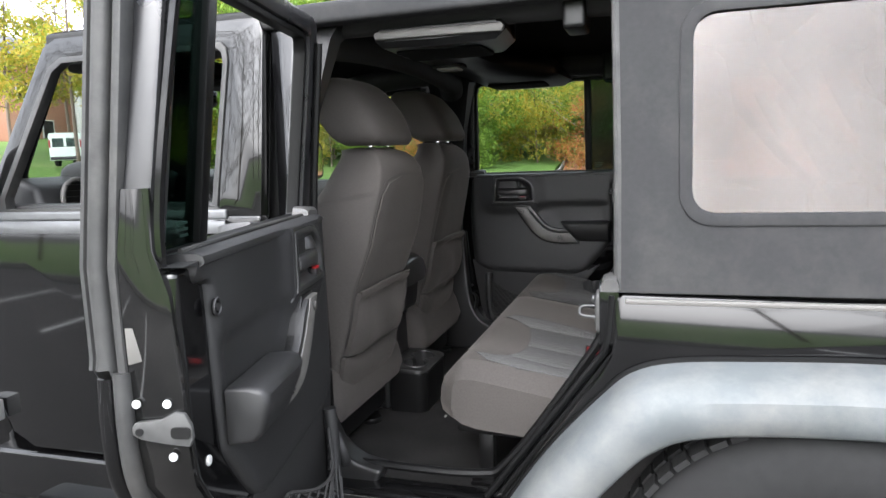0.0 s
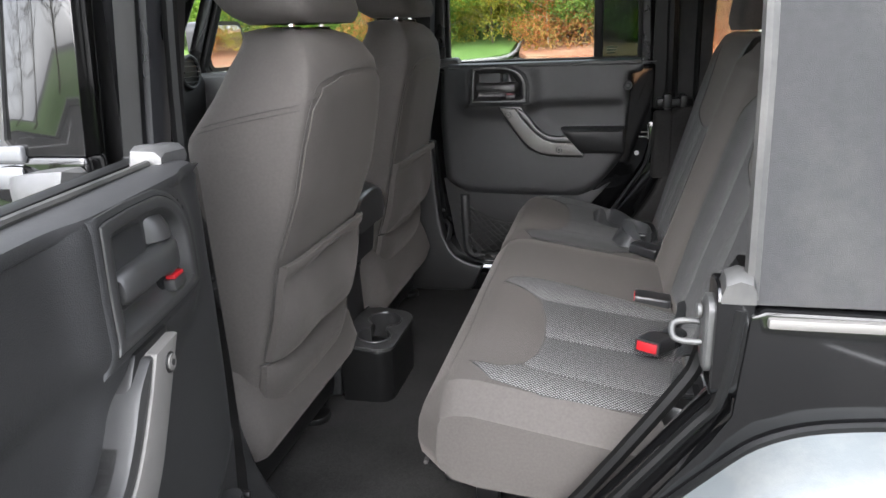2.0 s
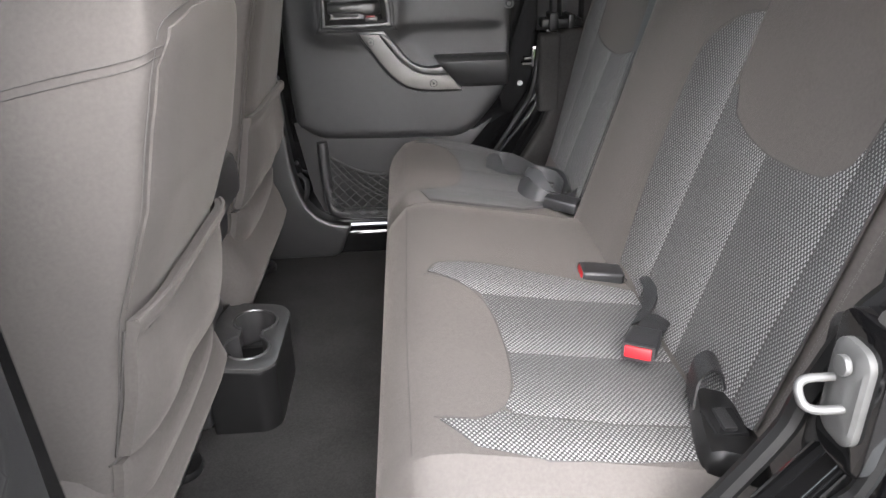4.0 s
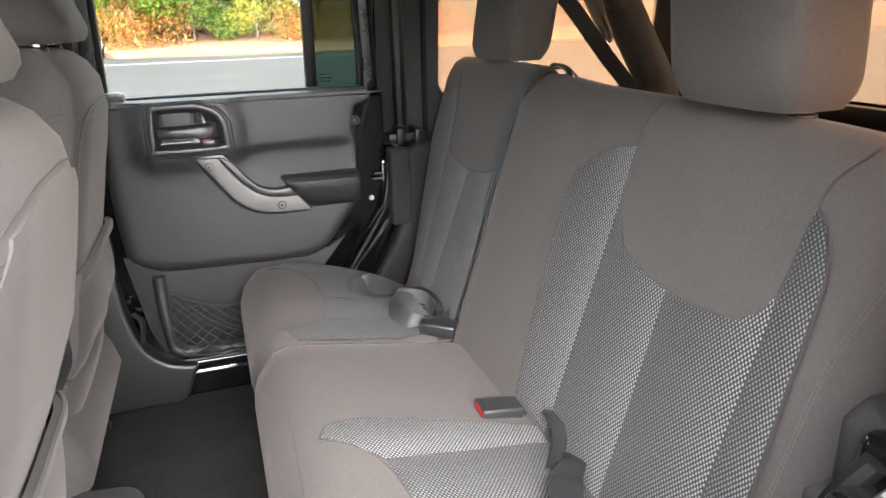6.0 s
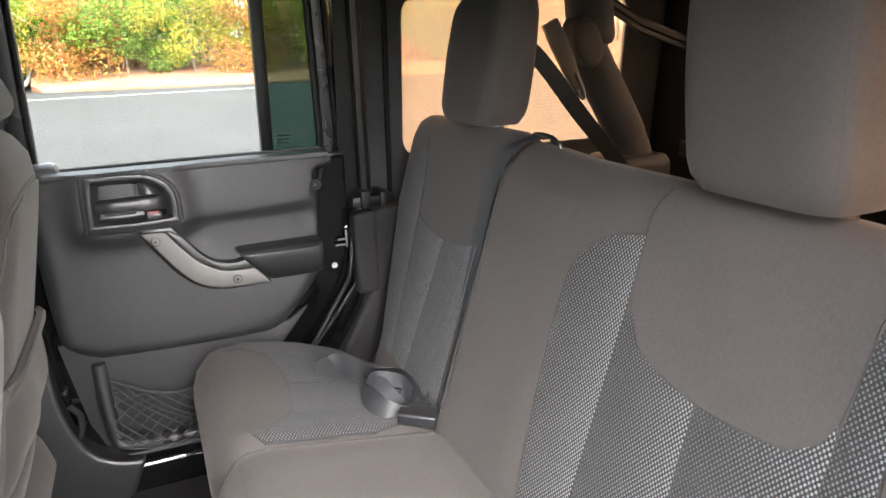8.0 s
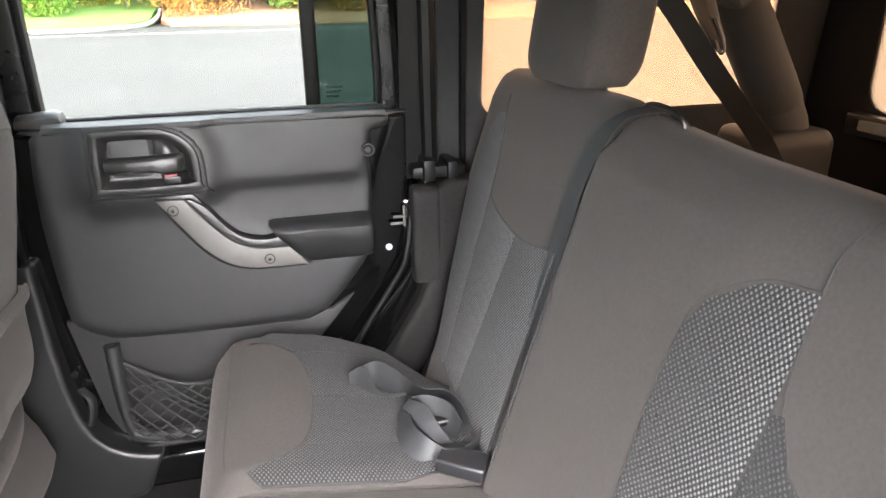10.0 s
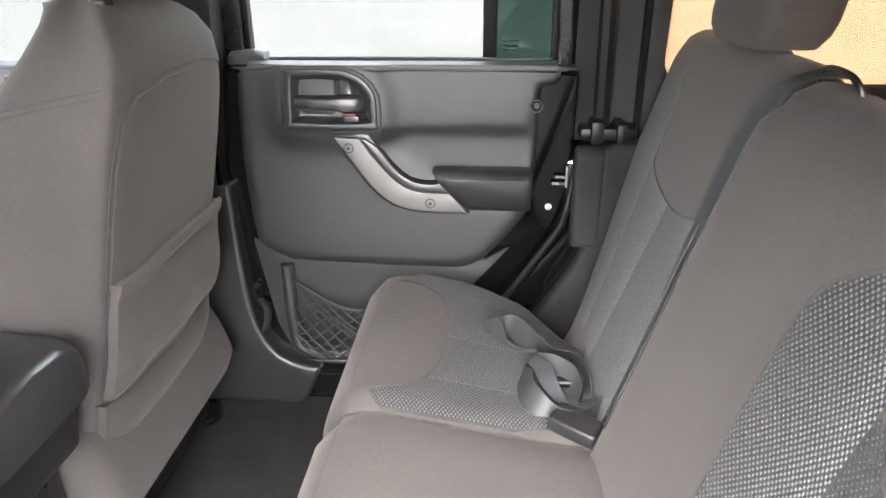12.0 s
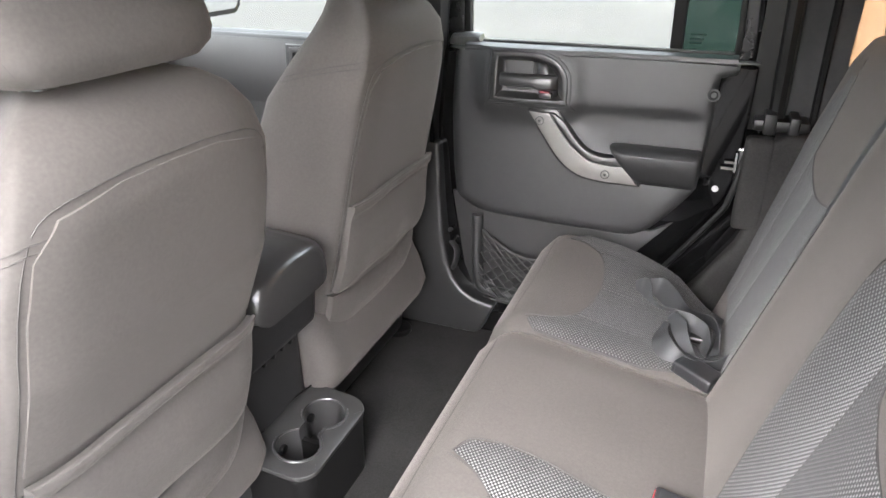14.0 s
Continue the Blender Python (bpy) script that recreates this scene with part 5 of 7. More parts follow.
    part("armrest", bevel(loft([[Vector((x + (1.045 - z) * (0.8 if x < -0.2 else 0.0), 0.712 - (0.712 - y) * f, 1.0 + (z - 1.0) * (0.55 + 0.45 * f))) for y, z in ((0.712, 1.043), (0.672, 1.045), (0.655, 1.041), (0.6465, 1.032), (0.6465, 1.016), (0.658, 0.975), (0.670, 0.962), (0.712, 0.955))] for x, f in ((-0.262, 0.85), (-0.255, 0.95), (-0.24, 1), (-0.082, 1), (-0.071, 0.985), (-0.065, 0.94), (-0.062, 0.85))]), 0.004, 2, 45), PLASTIC, d, "padded armrest", post=post)
    handle_unit(d, -0.553, -0.371, 1.12, 1.237, 0.690, side < 0, post)
    pull_handle(d, 0, 0, 0.688, post)
    sc = part("trim_screw", disc((-0.057, 0.7105, 1.167), (0, 1, 0), 0.0125, 0.004, 18, 0.001), LINING, d, post=post)
    part("screw_head", disc((-0.057, 0.7082, 1.167), (0, 1, 0), 0.0058, 0.003, 10), HANDLE_PL, sc, post=post)
    part("screw_collar", tube([(-0.057 + 0.0118 * math.cos(a), 0.7082, 1.167 + 0.0118 * math.sin(a)) for a in [2 * math.pi * i / 18 for i in range(18)]], 0.0022, 6, True), PLASTIC, sc, post=post)
    netting(d, post)
    if side < 0:
        part("door_handle", box(-0.10, 0.0, 0.80, 0.84, 1.02, 1.06, 0.012, 3), PAINT, d, post=post)
    return d


rear_door(1, None, (-0.3, 0.76, 0.575), "closed black rear car door with grained black trim")
OPEN = Matrix.Translation((-0.66, -0.78, -0.03)) @ Matrix.Rotation(radians(-78), 4, "Z") @ Matrix.Translation((0.70, 0.765, 0)) @ MIRROR_Y
rear_door(-1, OPEN, (-0.6, -1.1, 0.575), "open black rear car door, dusty, with grained black trim")


def front_door(side):
    post = None if side > 0 else MIRROR_Y
    sh = [(-0.768, 1.215), (-0.768, 0.60), (-0.80, 0.56), (-1.55, 0.56), (-1.63, 0.60), (-1.665, 0.70), (-1.665, 1.215)]
    d = part("door", prism(sh, "y", 0.752, 0.797, 0.012, 3), PAINT, car, "closed glossy black front car door" if side < 0 else "closed black front car door with grained trim", post=post)
    fo = [(-0.768, 1.213), (-1.665, 1.213), (-1.60, 1.30), (-1.42, 1.655), (-1.38, 1.675), (-0.775, 1.675), (-0.762, 1.64)]
    fi = [(-0.885, 1.235), (-0.875, 1.222), (-1.575, 1.222), (-1.57, 1.26), (-1.40, 1.60), (-1.36, 1.625), (-0.875, 1.625), (-0.86, 1.61), (-0.855, 1.58)]
    part("window_frame", sheared(ring_prism(fo, fi, "y", 0.757, 0.796, 0.006), 1.24, 0.13), PAINT_DUST, d, "dusty black window frame", post=post)
    fj = [(-0.898, 1.245), (-0.89, 1.235), (-1.545, 1.235), (-1.55, 1.262), (-1.388, 1.588), (-1.355, 1.61), (-0.885, 1.61), (-0.872, 1.60), (-0.868, 1.57)]
    part("window_channel", sheared(ring_prism(fi, fj, "y", 0.77, 0.80, 0.003), 1.24, 0.13), RUBBER_GR if side < 0 else RUBBER, d, post=post)
    # driver's side is silver to paint in the sky it reflects
    part("belt_moulding", box(-1.64, -0.86, 0.790, 0.804, 1.205, 1.228, 0.006, 3), SILVER_LT if side < 0 else RUBBER, d, "belt moulding, silvered on the driver's side as sky reflection", post=post)
    if side < 0:
        # added strip: the ledge's sky reflection put in as pale colour
        part("belt_moulding", loft([[Vector((x, y, z)) for y, z in ((0.788, 1.168), (0.800, 1.170), (0.803, 1.178), (0.8025, 1.196), (0.799, 1.203), (0.788, 1.204))] for x in (-1.64, -1.25, -0.865)]), SILVER_LT, d, "pale strip painted as sky reflection on the door ledge", post=post)
    if side > 0:
        gl = part("window_pane", sheared(prism(fj, "y", 0.778, 0.782), 1.24, 0.13), GLASS, d, post=post)
        gl.visible_shadow = False
    t = part("trim_panel", prism([(-0.80, 1.24), (-0.80, 0.64), (-1.6, 0.62), (-1.6, 1.24)], "y", 0.70, 0.75, 0.02, 4), PLASTIC, d, post=post)
    part("sill_roll", loft([[Vector((x, y, z)) for y, z in ((0.77, 1.225), (0.765, 1.243), (0.73, 1.245), (0.70, 1.23), (0.688, 1.20), (0.688, 1.10), (0.70, 1.06), (0.72, 1.06))] for x in (-0.80, -1.2, -1.6)]), PLASTIC, t, post=post)
    handle_unit(d, -1.10, -0.92, 1.10, 1.218, 0.668, side < 0, post)
    pull_handle(d, -0.55, -0.01, 0.685, post)
    part("armrest", box(-1.0, -0.83, 0.63, 0.71, 0.93, 1.01, 0.025, 3), PLASTIC, d, post=post)
    # outside grip with its bowl
    hb = part("handle_bowl", loft([[Vector((-0.88 + r * math.cos(t), y, 1.165 + 0.62 * r * math.sin(t))) for t in [2 * math.pi * i / 24 for i in range(24)]] for r, y in ((0.062, 0.797), (0.06, 0.801), (0.05, 0.799), (0.02, 0.798))]), PAINT, d, post=post)
    # black grip coloured light grey in place of its sky reflection
    part("handle_grip", loft([[Vector((x, 0.80 + dy * e, 1.165 + zz * q)) for e, zz in ((0, -0.026), (0.7, -0.028), (1.0, -0.012), (1.0, 0.014), (0.8, 0.03), (0, 0.03))] for x, dy, q in ((-0.885, 0.004, 0.5), (-0.872, 0.022, 0.8), (-0.845, 0.040, 1), (-0.81, 0.047, 1.15), (-0.775, 0.042, 1.2), (-0.768, 0.015, 1.0))]), RUBBER_LT, hb, "dusty black outside handle, greyed as if reflecting sky", post=post)
    # outside mirror
    mr = part("door_mirror", loft([[Vector((x, y0, z)) for y0, z in rrect(0.85, 1.13, 1.24, 1.425, 0.04)] for x in (-1.66, -1.64, -1.58)]), PLASTIC_DK, d, "black outside mirror", post=post)
    part("mirror_glass", prism(rrect(0.865, 1.115, 1.255, 1.41, 0.03), "x", -1.5795, -1.577), MIRROR, mr, post=post)
    part("mirror_arm", box(-1.66, -1.60, 0.78, 0.90, 1.25, 1.29, 0.012), PLASTIC_DK, mr, post=post)
    return d


front_door(-1)
front_door(1)


# ---- seats ----
def rear_back_x(y, z):
    """Front face of the rear backrest."""
    yc = abs(y + 0.36) if y < 0.1 else abs(y - 0.44)
    side = max(0.0, yc - 0.16)
    lip = min(1.0, max(0.0, (y - 0.08) / 0.08)) if y < 0.2 else 0.0
    return 0.03 - 0.005 * lip * lip * (3 - 2 * lip) + 0.31 * (z - 0.77) - min(0.016, 0.5 * side * side * 3) + (0.02 * ((z - 1.26) / 0.07) ** 2 if z > 1.26 else 0)


def top_drop(y, z):
    """The wide section's top edge falls away outboard."""
    if y > 0.2:
        return 0.0
    return float(np.interp(y, [-0.62, -0.45, 0.0, 0.1, 0.19], [0.030, 0.021, 0.020, 0.014, 0.009])) * min(1.0, max(0.0, (z - 1.225) / 0.075))


def back_fn(u, v, off):
    x = rear_back_x(u, v)
    return Vector((x - off * 0.955, u, v + off * 0.3 - top_drop(u, v)))


def side_fn(u, v, off):
    """The wide section's rounded inner edge."""
    p = back_fn(u, v, off)
    e = max(0.0, 0.197 - u)
    p.x += 0.8 * (0.04 - math.sqrt(max(0.0, 0.0016 - max(0.0, 0.04 - e) ** 2)))
    return p


def cush_z(x, y):
    z = 0.775 - 0.17 * x
    z += 0.006 * math.cos(min(1.0, abs((y + 0.37 if y < 0.19 else y - 0.42)) / 0.2) * math.pi) * -1
    if x < -0.30:
        z -= 6.0 * (x + 0.30) ** 2
    return z


def cush_edge(x, y):
    """The narrow cushion's outer edge curves in towards its back."""
    pull = float(np.interp(x, [-0.30, -0.156, -0.07, -0.03, 0.0, 0.055], [0.0, 0.03, 0.075, 0.14, 0.19, 0.23]))
    return y - pull * (max(0.0, (y - 0.36) / 0.295) ** 1.4 if y > 0.36 else 0.0)


def cush_fn(u, v, off):
    if v > 0.19:
        e = max(0.0, 0.04 - max(0.0, v - 0.194))
        off -= 0.45 * (0.04 - math.sqrt(max(0.0, 0.0016 - e * e)))
    return Vector((u, cush_edge(u, v), cush_z(u, v) + off))


def narrow_taper(y, z):
    return 0.10 * max(0.0, (y - 0.45) / 0.23) * min(1.0, max(0.0, (1.12 - z) / 0.30))


def narrow_fn(u, v, off):
    p = back_fn(u, v, off)
    return Vector((p.x, p.y - narrow_taper(u, v), p.z))


def back_mesh(y0, y1):
    rings = []
    stops = [0, 0.01, 0.025, 0.045, 0.07, 0.10] + [0.1 + 0.8 * i / 14 for i in range(1, 14)] + [0.90, 0.93, 0.955, 0.975, 0.99, 1.0]
    for t in stops:
        y = y0 + (y1 - y0) * t
        e = min(t, 1 - t) * (y1 - y0)
        rad = 0.14 if y < -0.5 else 0.04
        q = rad - math.sqrt(max(0, rad ** 2 - max(0, rad - e) ** 2))
        ring = []
        for zz in [0.70 + 0.03 * k for k in range(18)] + [1.23, 1.25, 1.265]:
            ring.append(Vector((rear_back_x(y, zz) + q * (1.2 if y < -0.5 else 0.8), y, zz)))
        for x, z in ((0.196, 1.29), (0.207, 1.307), (0.228, 1.317), (0.255, 1.315), (0.275, 1.30), (0.284, 1.27), (0.272, 1.15), (0.235, 1.0), (0.19, 0.85), (0.15, 0.70)):
            ring.append(Vector((x, y, z - min(q, 0.04) * 0.5)))
        for v in ring:
            v.z -= top_drop(v.y, v.z)
            if y0 > 0:
                v.y -= narrow_taper(v.y, v.z)
        rings.append(ring)
    return loft(rings)


def insert_back(back, yc):
    """Mesh cloth panels and seams of the wide section's outer place."""
    def Y(a):
        return yc - a
    mid = [(Y(-0.155), 1.19), (Y(-0.145), 1.135), (Y(-0.115), 1.098), (Y(-0.06), 1.080), (Y(0), 1.072), (Y(0.06), 1.074), (Y(0.12), 1.082), (Y(0.152), 1.105), (Y(0.162), 1.13)]
    lowz = 0.775
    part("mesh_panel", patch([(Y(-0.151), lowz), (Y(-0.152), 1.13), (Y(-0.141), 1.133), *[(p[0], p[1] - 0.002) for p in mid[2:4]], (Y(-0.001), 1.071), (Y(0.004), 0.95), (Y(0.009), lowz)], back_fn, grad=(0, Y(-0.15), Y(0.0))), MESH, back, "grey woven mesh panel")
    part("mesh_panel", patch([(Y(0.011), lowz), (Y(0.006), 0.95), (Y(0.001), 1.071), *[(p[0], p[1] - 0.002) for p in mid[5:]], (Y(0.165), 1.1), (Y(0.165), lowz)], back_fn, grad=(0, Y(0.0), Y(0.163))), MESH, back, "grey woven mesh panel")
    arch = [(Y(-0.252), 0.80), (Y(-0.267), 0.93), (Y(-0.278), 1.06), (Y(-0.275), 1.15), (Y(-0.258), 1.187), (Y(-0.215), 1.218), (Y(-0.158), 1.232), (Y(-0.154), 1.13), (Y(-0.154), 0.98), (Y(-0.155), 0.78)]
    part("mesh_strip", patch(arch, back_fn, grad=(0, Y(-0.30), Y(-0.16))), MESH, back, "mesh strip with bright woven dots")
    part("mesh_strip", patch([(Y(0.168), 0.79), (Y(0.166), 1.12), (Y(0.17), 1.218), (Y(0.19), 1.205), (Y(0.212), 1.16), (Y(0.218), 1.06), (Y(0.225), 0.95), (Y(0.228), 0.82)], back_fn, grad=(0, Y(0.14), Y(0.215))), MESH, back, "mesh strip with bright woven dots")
    s = seam([(Y(-0.158), 1.245), *mid, (Y(0.168), 1.22)], back_fn)
    seam([(Y(-0.153), 1.12), (Y(-0.153), 0.98), (Y(-0.153), 0.79)], back_fn, bm=s)
    seam([(Y(0.166), 1.10), (Y(0.166), 0.95), (Y(0.166), 0.79)], back_fn, bm=s)
    seam([(Y(0.0), 1.072), (Y(0.005), 0.95), (Y(0.01), 0.79)], back_fn, bm=s)
    seam([(Y(-0.254), 0.80), (Y(-0.269), 0.93), (Y(-0.28), 1.06), (Y(-0.277), 1.15), (Y(-0.26), 1.189), (Y(-0.215), 1.221), (Y(-0.158), 1.235)], back_fn, bm=s)
    seam([(Y(0.17), 1.222), (Y(0.192), 1.207), (Y(0.214), 1.16), (Y(0.221), 1.06), (Y(0.228), 0.95), (Y(0.231), 0.82)], back_fn, bm=s)
    seam([(Y(-0.158), 1.235), (Y(-0.16), 1.27), (Y(-0.158), 1.295), (Y(-0.15), 1.312)], back_fn, off=0.002, bm=s)
    seam([(Y(0.168), 1.21), (Y(0.17), 1.235), (Y(0.174), 1.265), (Y(0.188), 1.295), (Y(0.20), 1.312)], back_fn, r=0.0018, off=0.001, bm=s)
    tagged(part("seams", s, SEAM, back), kind="stuff")
    st = stitches([(Y(0.30), 1.24), (Y(0.275), 1.17), (Y(0.255), 1.08), (Y(0.25), 0.95), (Y(0.245), 0.84)], back_fn)
    stitches([(Y(0.305), 1.24), (Y(0.28), 1.17), (Y(0.26), 1.08), (Y(0.255), 0.95), (Y(0.25), 0.84)], back_fn, bm=st)
    tagged(part("stitching", st, STITCH, back), kind="stuff")


def insert_narrow(back):
    """Mesh cloth of the narrow section: two panels under a bowed seam and a strip along the outer edge."""
    bow = [(0.214, 1.113), (0.24, 1.109), (0.29, 1.096), (0.33, 1.09), (0.367, 1.088), (0.42, 1.091), (0.475, 1.098), (0.522, 1.113)]
    mids = [(0.367, 1.086), (0.38, 0.97), (0.40, 0.785)]
    left = [(0.522, 1.111), (0.524, 0.97), (0.528, 0.79)]
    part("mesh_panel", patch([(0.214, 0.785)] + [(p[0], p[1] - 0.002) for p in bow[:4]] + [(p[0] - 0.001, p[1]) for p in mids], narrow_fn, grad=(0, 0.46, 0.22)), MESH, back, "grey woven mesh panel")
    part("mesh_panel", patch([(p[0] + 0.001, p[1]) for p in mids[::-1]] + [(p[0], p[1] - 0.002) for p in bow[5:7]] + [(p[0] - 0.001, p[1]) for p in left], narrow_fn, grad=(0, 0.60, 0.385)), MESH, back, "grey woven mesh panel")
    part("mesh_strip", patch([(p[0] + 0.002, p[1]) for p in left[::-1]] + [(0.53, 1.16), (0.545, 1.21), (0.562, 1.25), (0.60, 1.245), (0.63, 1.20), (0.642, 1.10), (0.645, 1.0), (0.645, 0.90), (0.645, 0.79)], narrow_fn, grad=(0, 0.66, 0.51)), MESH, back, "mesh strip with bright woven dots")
    sm = seam(bow + [(0.531, 1.16), (0.546, 1.21), (0.563, 1.252), (0.572, 1.28)], narrow_fn)
    seam(mids, narrow_fn, bm=sm)
    seam(left, narrow_fn, bm=sm)
    tagged(part("seams", sm, SEAM, back), kind="stuff")


def headrest(seat, x, y, z, w, h, d, tilt, posts, label, swell=0.0):
    """A padded headrest with side seams and chrome posts, as a part of its seat."""
    def size(i):
        t = i / 14
        f = 1 - (0.12 if swell else 0.055) * abs(2 * t - 1) ** 3 - (0.10 if i in (0, 14) else 0.02 if i in (1, 13) else 0)
        dd = d * (1 - 0.3 * max(0, t - 0.55) - (0.2 if i in (0, 14) else 0.05 if i in (1, 13) else 0)) + swell * math.sin(math.pi * t)
        return z + h * t, f, dd
    rings = []
    for i in range(15):
        zz, f, dd = size(i)
        ring = []
        for k in range(32):
            a = 2 * math.pi * k / 32
            ca, sa = math.cos(a), math.sin(a)
            sx = math.copysign(abs(ca) ** 0.42, ca)
            sy = math.copysign(abs(sa) ** 0.42, sa)
            ring.append(Vector((x + tilt * (zz - z) + dd / 2 * sx, y + w / 2 * f * sy, zz)))
        rings.append(ring)
    hr = part("headrest", loft(rings), CLOTH, seat, label)
    for sg in (-1, 1):
        for fb in (-1, 1):
            path = []
            for i in range(1, 14):
                zz, f, dd = size(i)
                path.append((x + tilt * (zz - z) + fb * dd / 2 * 0.80, y + sg * w / 2 * f * 0.905, zz))
            part("seam", tube(path, 0.0008, 5), SEAM, hr)
    for py in posts:
        part("post", tube([(x + 0.005, py, z - 0.05), (x + 0.005, py, z + 0.03)], 0.006, 8), CHROME, hr, "chrome headrest post")
        part("post_collar", disc((x + 0.005, py, z - 0.012), (0, 0, 1), 0.017, 0.014, 14, 0.004), PLASTIC_DK, hr)
    return hr


# rear bench: a wide and a narrow section, each with cushion, backrest and headrest
for y0, y1, sgn, yc, lab in ((-0.665, 0.197, -1, -0.365, "wide"), (0.203, 0.68, 1, 0.41, "narrow")):
    seat = thing("bench_seat", (-0.1, (y0 + y1) / 2, 0.475), "%s dark grey cloth section of the rear bench with mesh inserts" % lab, "rear seat", "rear seat sections")
    back = part("backrest", back_mesh(y0, y1), CLOTH, seat)
    if sgn < 0:
        insert_back(back, yc)
        part("side_mesh", patch([(0.165, 0.82), (0.164, 0.92), (0.168, 1.02), (0.176, 1.09), (0.190, 1.12), (0.191, 0.82)], side_fn, step=0.006, lift=0.0015, grad=(0, 0.20, 0.15)), MESH, back, "narrow strip of dotted mesh along the inner edge")
    else:
        insert_narrow(back)
    rings = []
    n = 20
    ya, yb = (y0 + 0.01, 0.186) if y0 < 0 else (0.194, 0.655)
    for i in range(n + 1):
        t = i / n
        y = ya + (yb - ya) * t
        e = min(t, 1 - t) * (yb - ya)
        q = 0.04 - math.sqrt(max(0, 0.04 ** 2 - max(0, 0.04 - e) ** 2))
        if 0.0 < y < 0.3:
            q *= 0.45
        ring = [Vector((x, cush_edge(x, y), cush_z(x, y) - q)) for x in (0.055, 0.02, -0.03, -0.08, -0.13, -0.18, -0.23, -0.27, -0.30, -0.33, -0.352)]
        ring += [Vector((-0.372 + q * 0.6, y, 0.803 - q * 0.5)), Vector((-0.387 + q * 0.8, y, 0.785 - q * 0.3)), Vector((-0.397 + q, y, 0.755)), Vector((-0.40 + q, y, 0.72)), Vector((-0.395 + q, y, 0.695)), Vector((-0.375 + q, y, 0.678))]
        ring += [Vector((x, cush_edge(x, y), z)) for x, z in ((-0.30, 0.668), (-0.15, 0.655), (0.0, 0.65), (0.055, 0.66))]
        rings.append(ring)
    cu = part("cushion", loft(rings), CLOTH, seat)
    part("piping", tube(smooth_path([(-0.386, ya + 0.03, 0.682), (-0.388, (ya + yb) / 2, 0.682), (-0.386, yb - 0.03, 0.682)], 4), 0.004, 6), SEAM, cu)
    part("seat_pan", prism([(-0.36, 0.64), (0.04, 0.62), (0.04, 0.655), (-0.36, 0.675)], "y", ya + 0.04, yb - 0.05, 0.01), PLASTIC_DK, seat)
    for lx, ly in ((-0.30, ya + 0.12), (-0.30, yb - 0.1)):
        lg = part("leg", box(lx - 0.02, lx + 0.02, ly - 0.015, ly + 0.015, 0.475, 0.65, 0.006), PLASTIC_DK, seat)
        part("foot", box(lx - 0.04, lx + 0.04, ly - 0.035, ly + 0.035, 0.475, 0.487, 0.004), PLASTIC_DK, lg)

    def Y(a):
        return yc + sgn * (a if sgn < 0 else max(a, -0.213))
    hook = [(-0.325, Y(-0.185)), (-0.275, Y(-0.165)), (-0.24, Y(-0.125)), (-0.222, Y(-0.06)), (-0.216, Y(0.03)), (-0.222, Y(0.11)), (-0.24, Y(0.16)), (-0.275, Y(0.185)), (-0.325, Y(0.185))]
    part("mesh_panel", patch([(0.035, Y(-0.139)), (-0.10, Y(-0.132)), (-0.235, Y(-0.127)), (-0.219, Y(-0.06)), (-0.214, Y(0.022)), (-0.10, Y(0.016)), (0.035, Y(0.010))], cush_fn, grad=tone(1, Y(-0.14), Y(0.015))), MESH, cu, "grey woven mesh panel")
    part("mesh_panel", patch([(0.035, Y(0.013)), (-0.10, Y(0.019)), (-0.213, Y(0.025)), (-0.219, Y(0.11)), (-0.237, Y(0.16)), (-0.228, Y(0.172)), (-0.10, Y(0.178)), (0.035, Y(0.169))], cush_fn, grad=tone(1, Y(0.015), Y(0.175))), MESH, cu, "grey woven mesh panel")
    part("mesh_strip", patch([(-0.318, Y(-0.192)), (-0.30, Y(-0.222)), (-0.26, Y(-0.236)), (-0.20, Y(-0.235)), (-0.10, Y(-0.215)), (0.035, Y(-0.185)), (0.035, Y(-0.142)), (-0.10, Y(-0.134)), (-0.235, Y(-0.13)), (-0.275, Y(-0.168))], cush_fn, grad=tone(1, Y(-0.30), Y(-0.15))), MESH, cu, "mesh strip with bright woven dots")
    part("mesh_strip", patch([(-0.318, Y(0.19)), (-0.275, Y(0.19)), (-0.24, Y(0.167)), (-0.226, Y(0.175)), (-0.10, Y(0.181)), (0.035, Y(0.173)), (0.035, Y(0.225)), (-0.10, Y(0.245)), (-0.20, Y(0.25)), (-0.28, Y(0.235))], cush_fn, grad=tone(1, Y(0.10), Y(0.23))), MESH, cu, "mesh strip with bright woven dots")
    s = seam(hook, cush_fn)
    seam([(-0.235, Y(-0.128)), (-0.10, Y(-0.133)), (0.035, Y(-0.141))], cush_fn, bm=s)
    seam([(-0.235, Y(0.172)), (-0.10, Y(0.18)), (0.035, Y(0.171))], cush_fn, bm=s)
    seam([(-0.216, Y(0.024)), (-0.10, Y(0.018)), (0.035, Y(0.012))], cush_fn, bm=s)
    seam([(-0.32, Y(-0.192)), (-0.302, Y(-0.225)), (-0.26, Y(-0.239)), (-0.20, Y(-0.238)), (-0.10, Y(-0.218)), (0.035, Y(-0.188))], cush_fn, bm=s)
    seam([(-0.352, ya + 0.05), (-0.356, (ya + yb) / 2 - 0.1), (-0.354, (ya + yb) / 2 + 0.08), (-0.351, yb - 0.05)], cush_fn, r=0.0005, off=0.0001, bm=s)
    tagged(part("seams", s, SEAM, cu), kind="stuff")
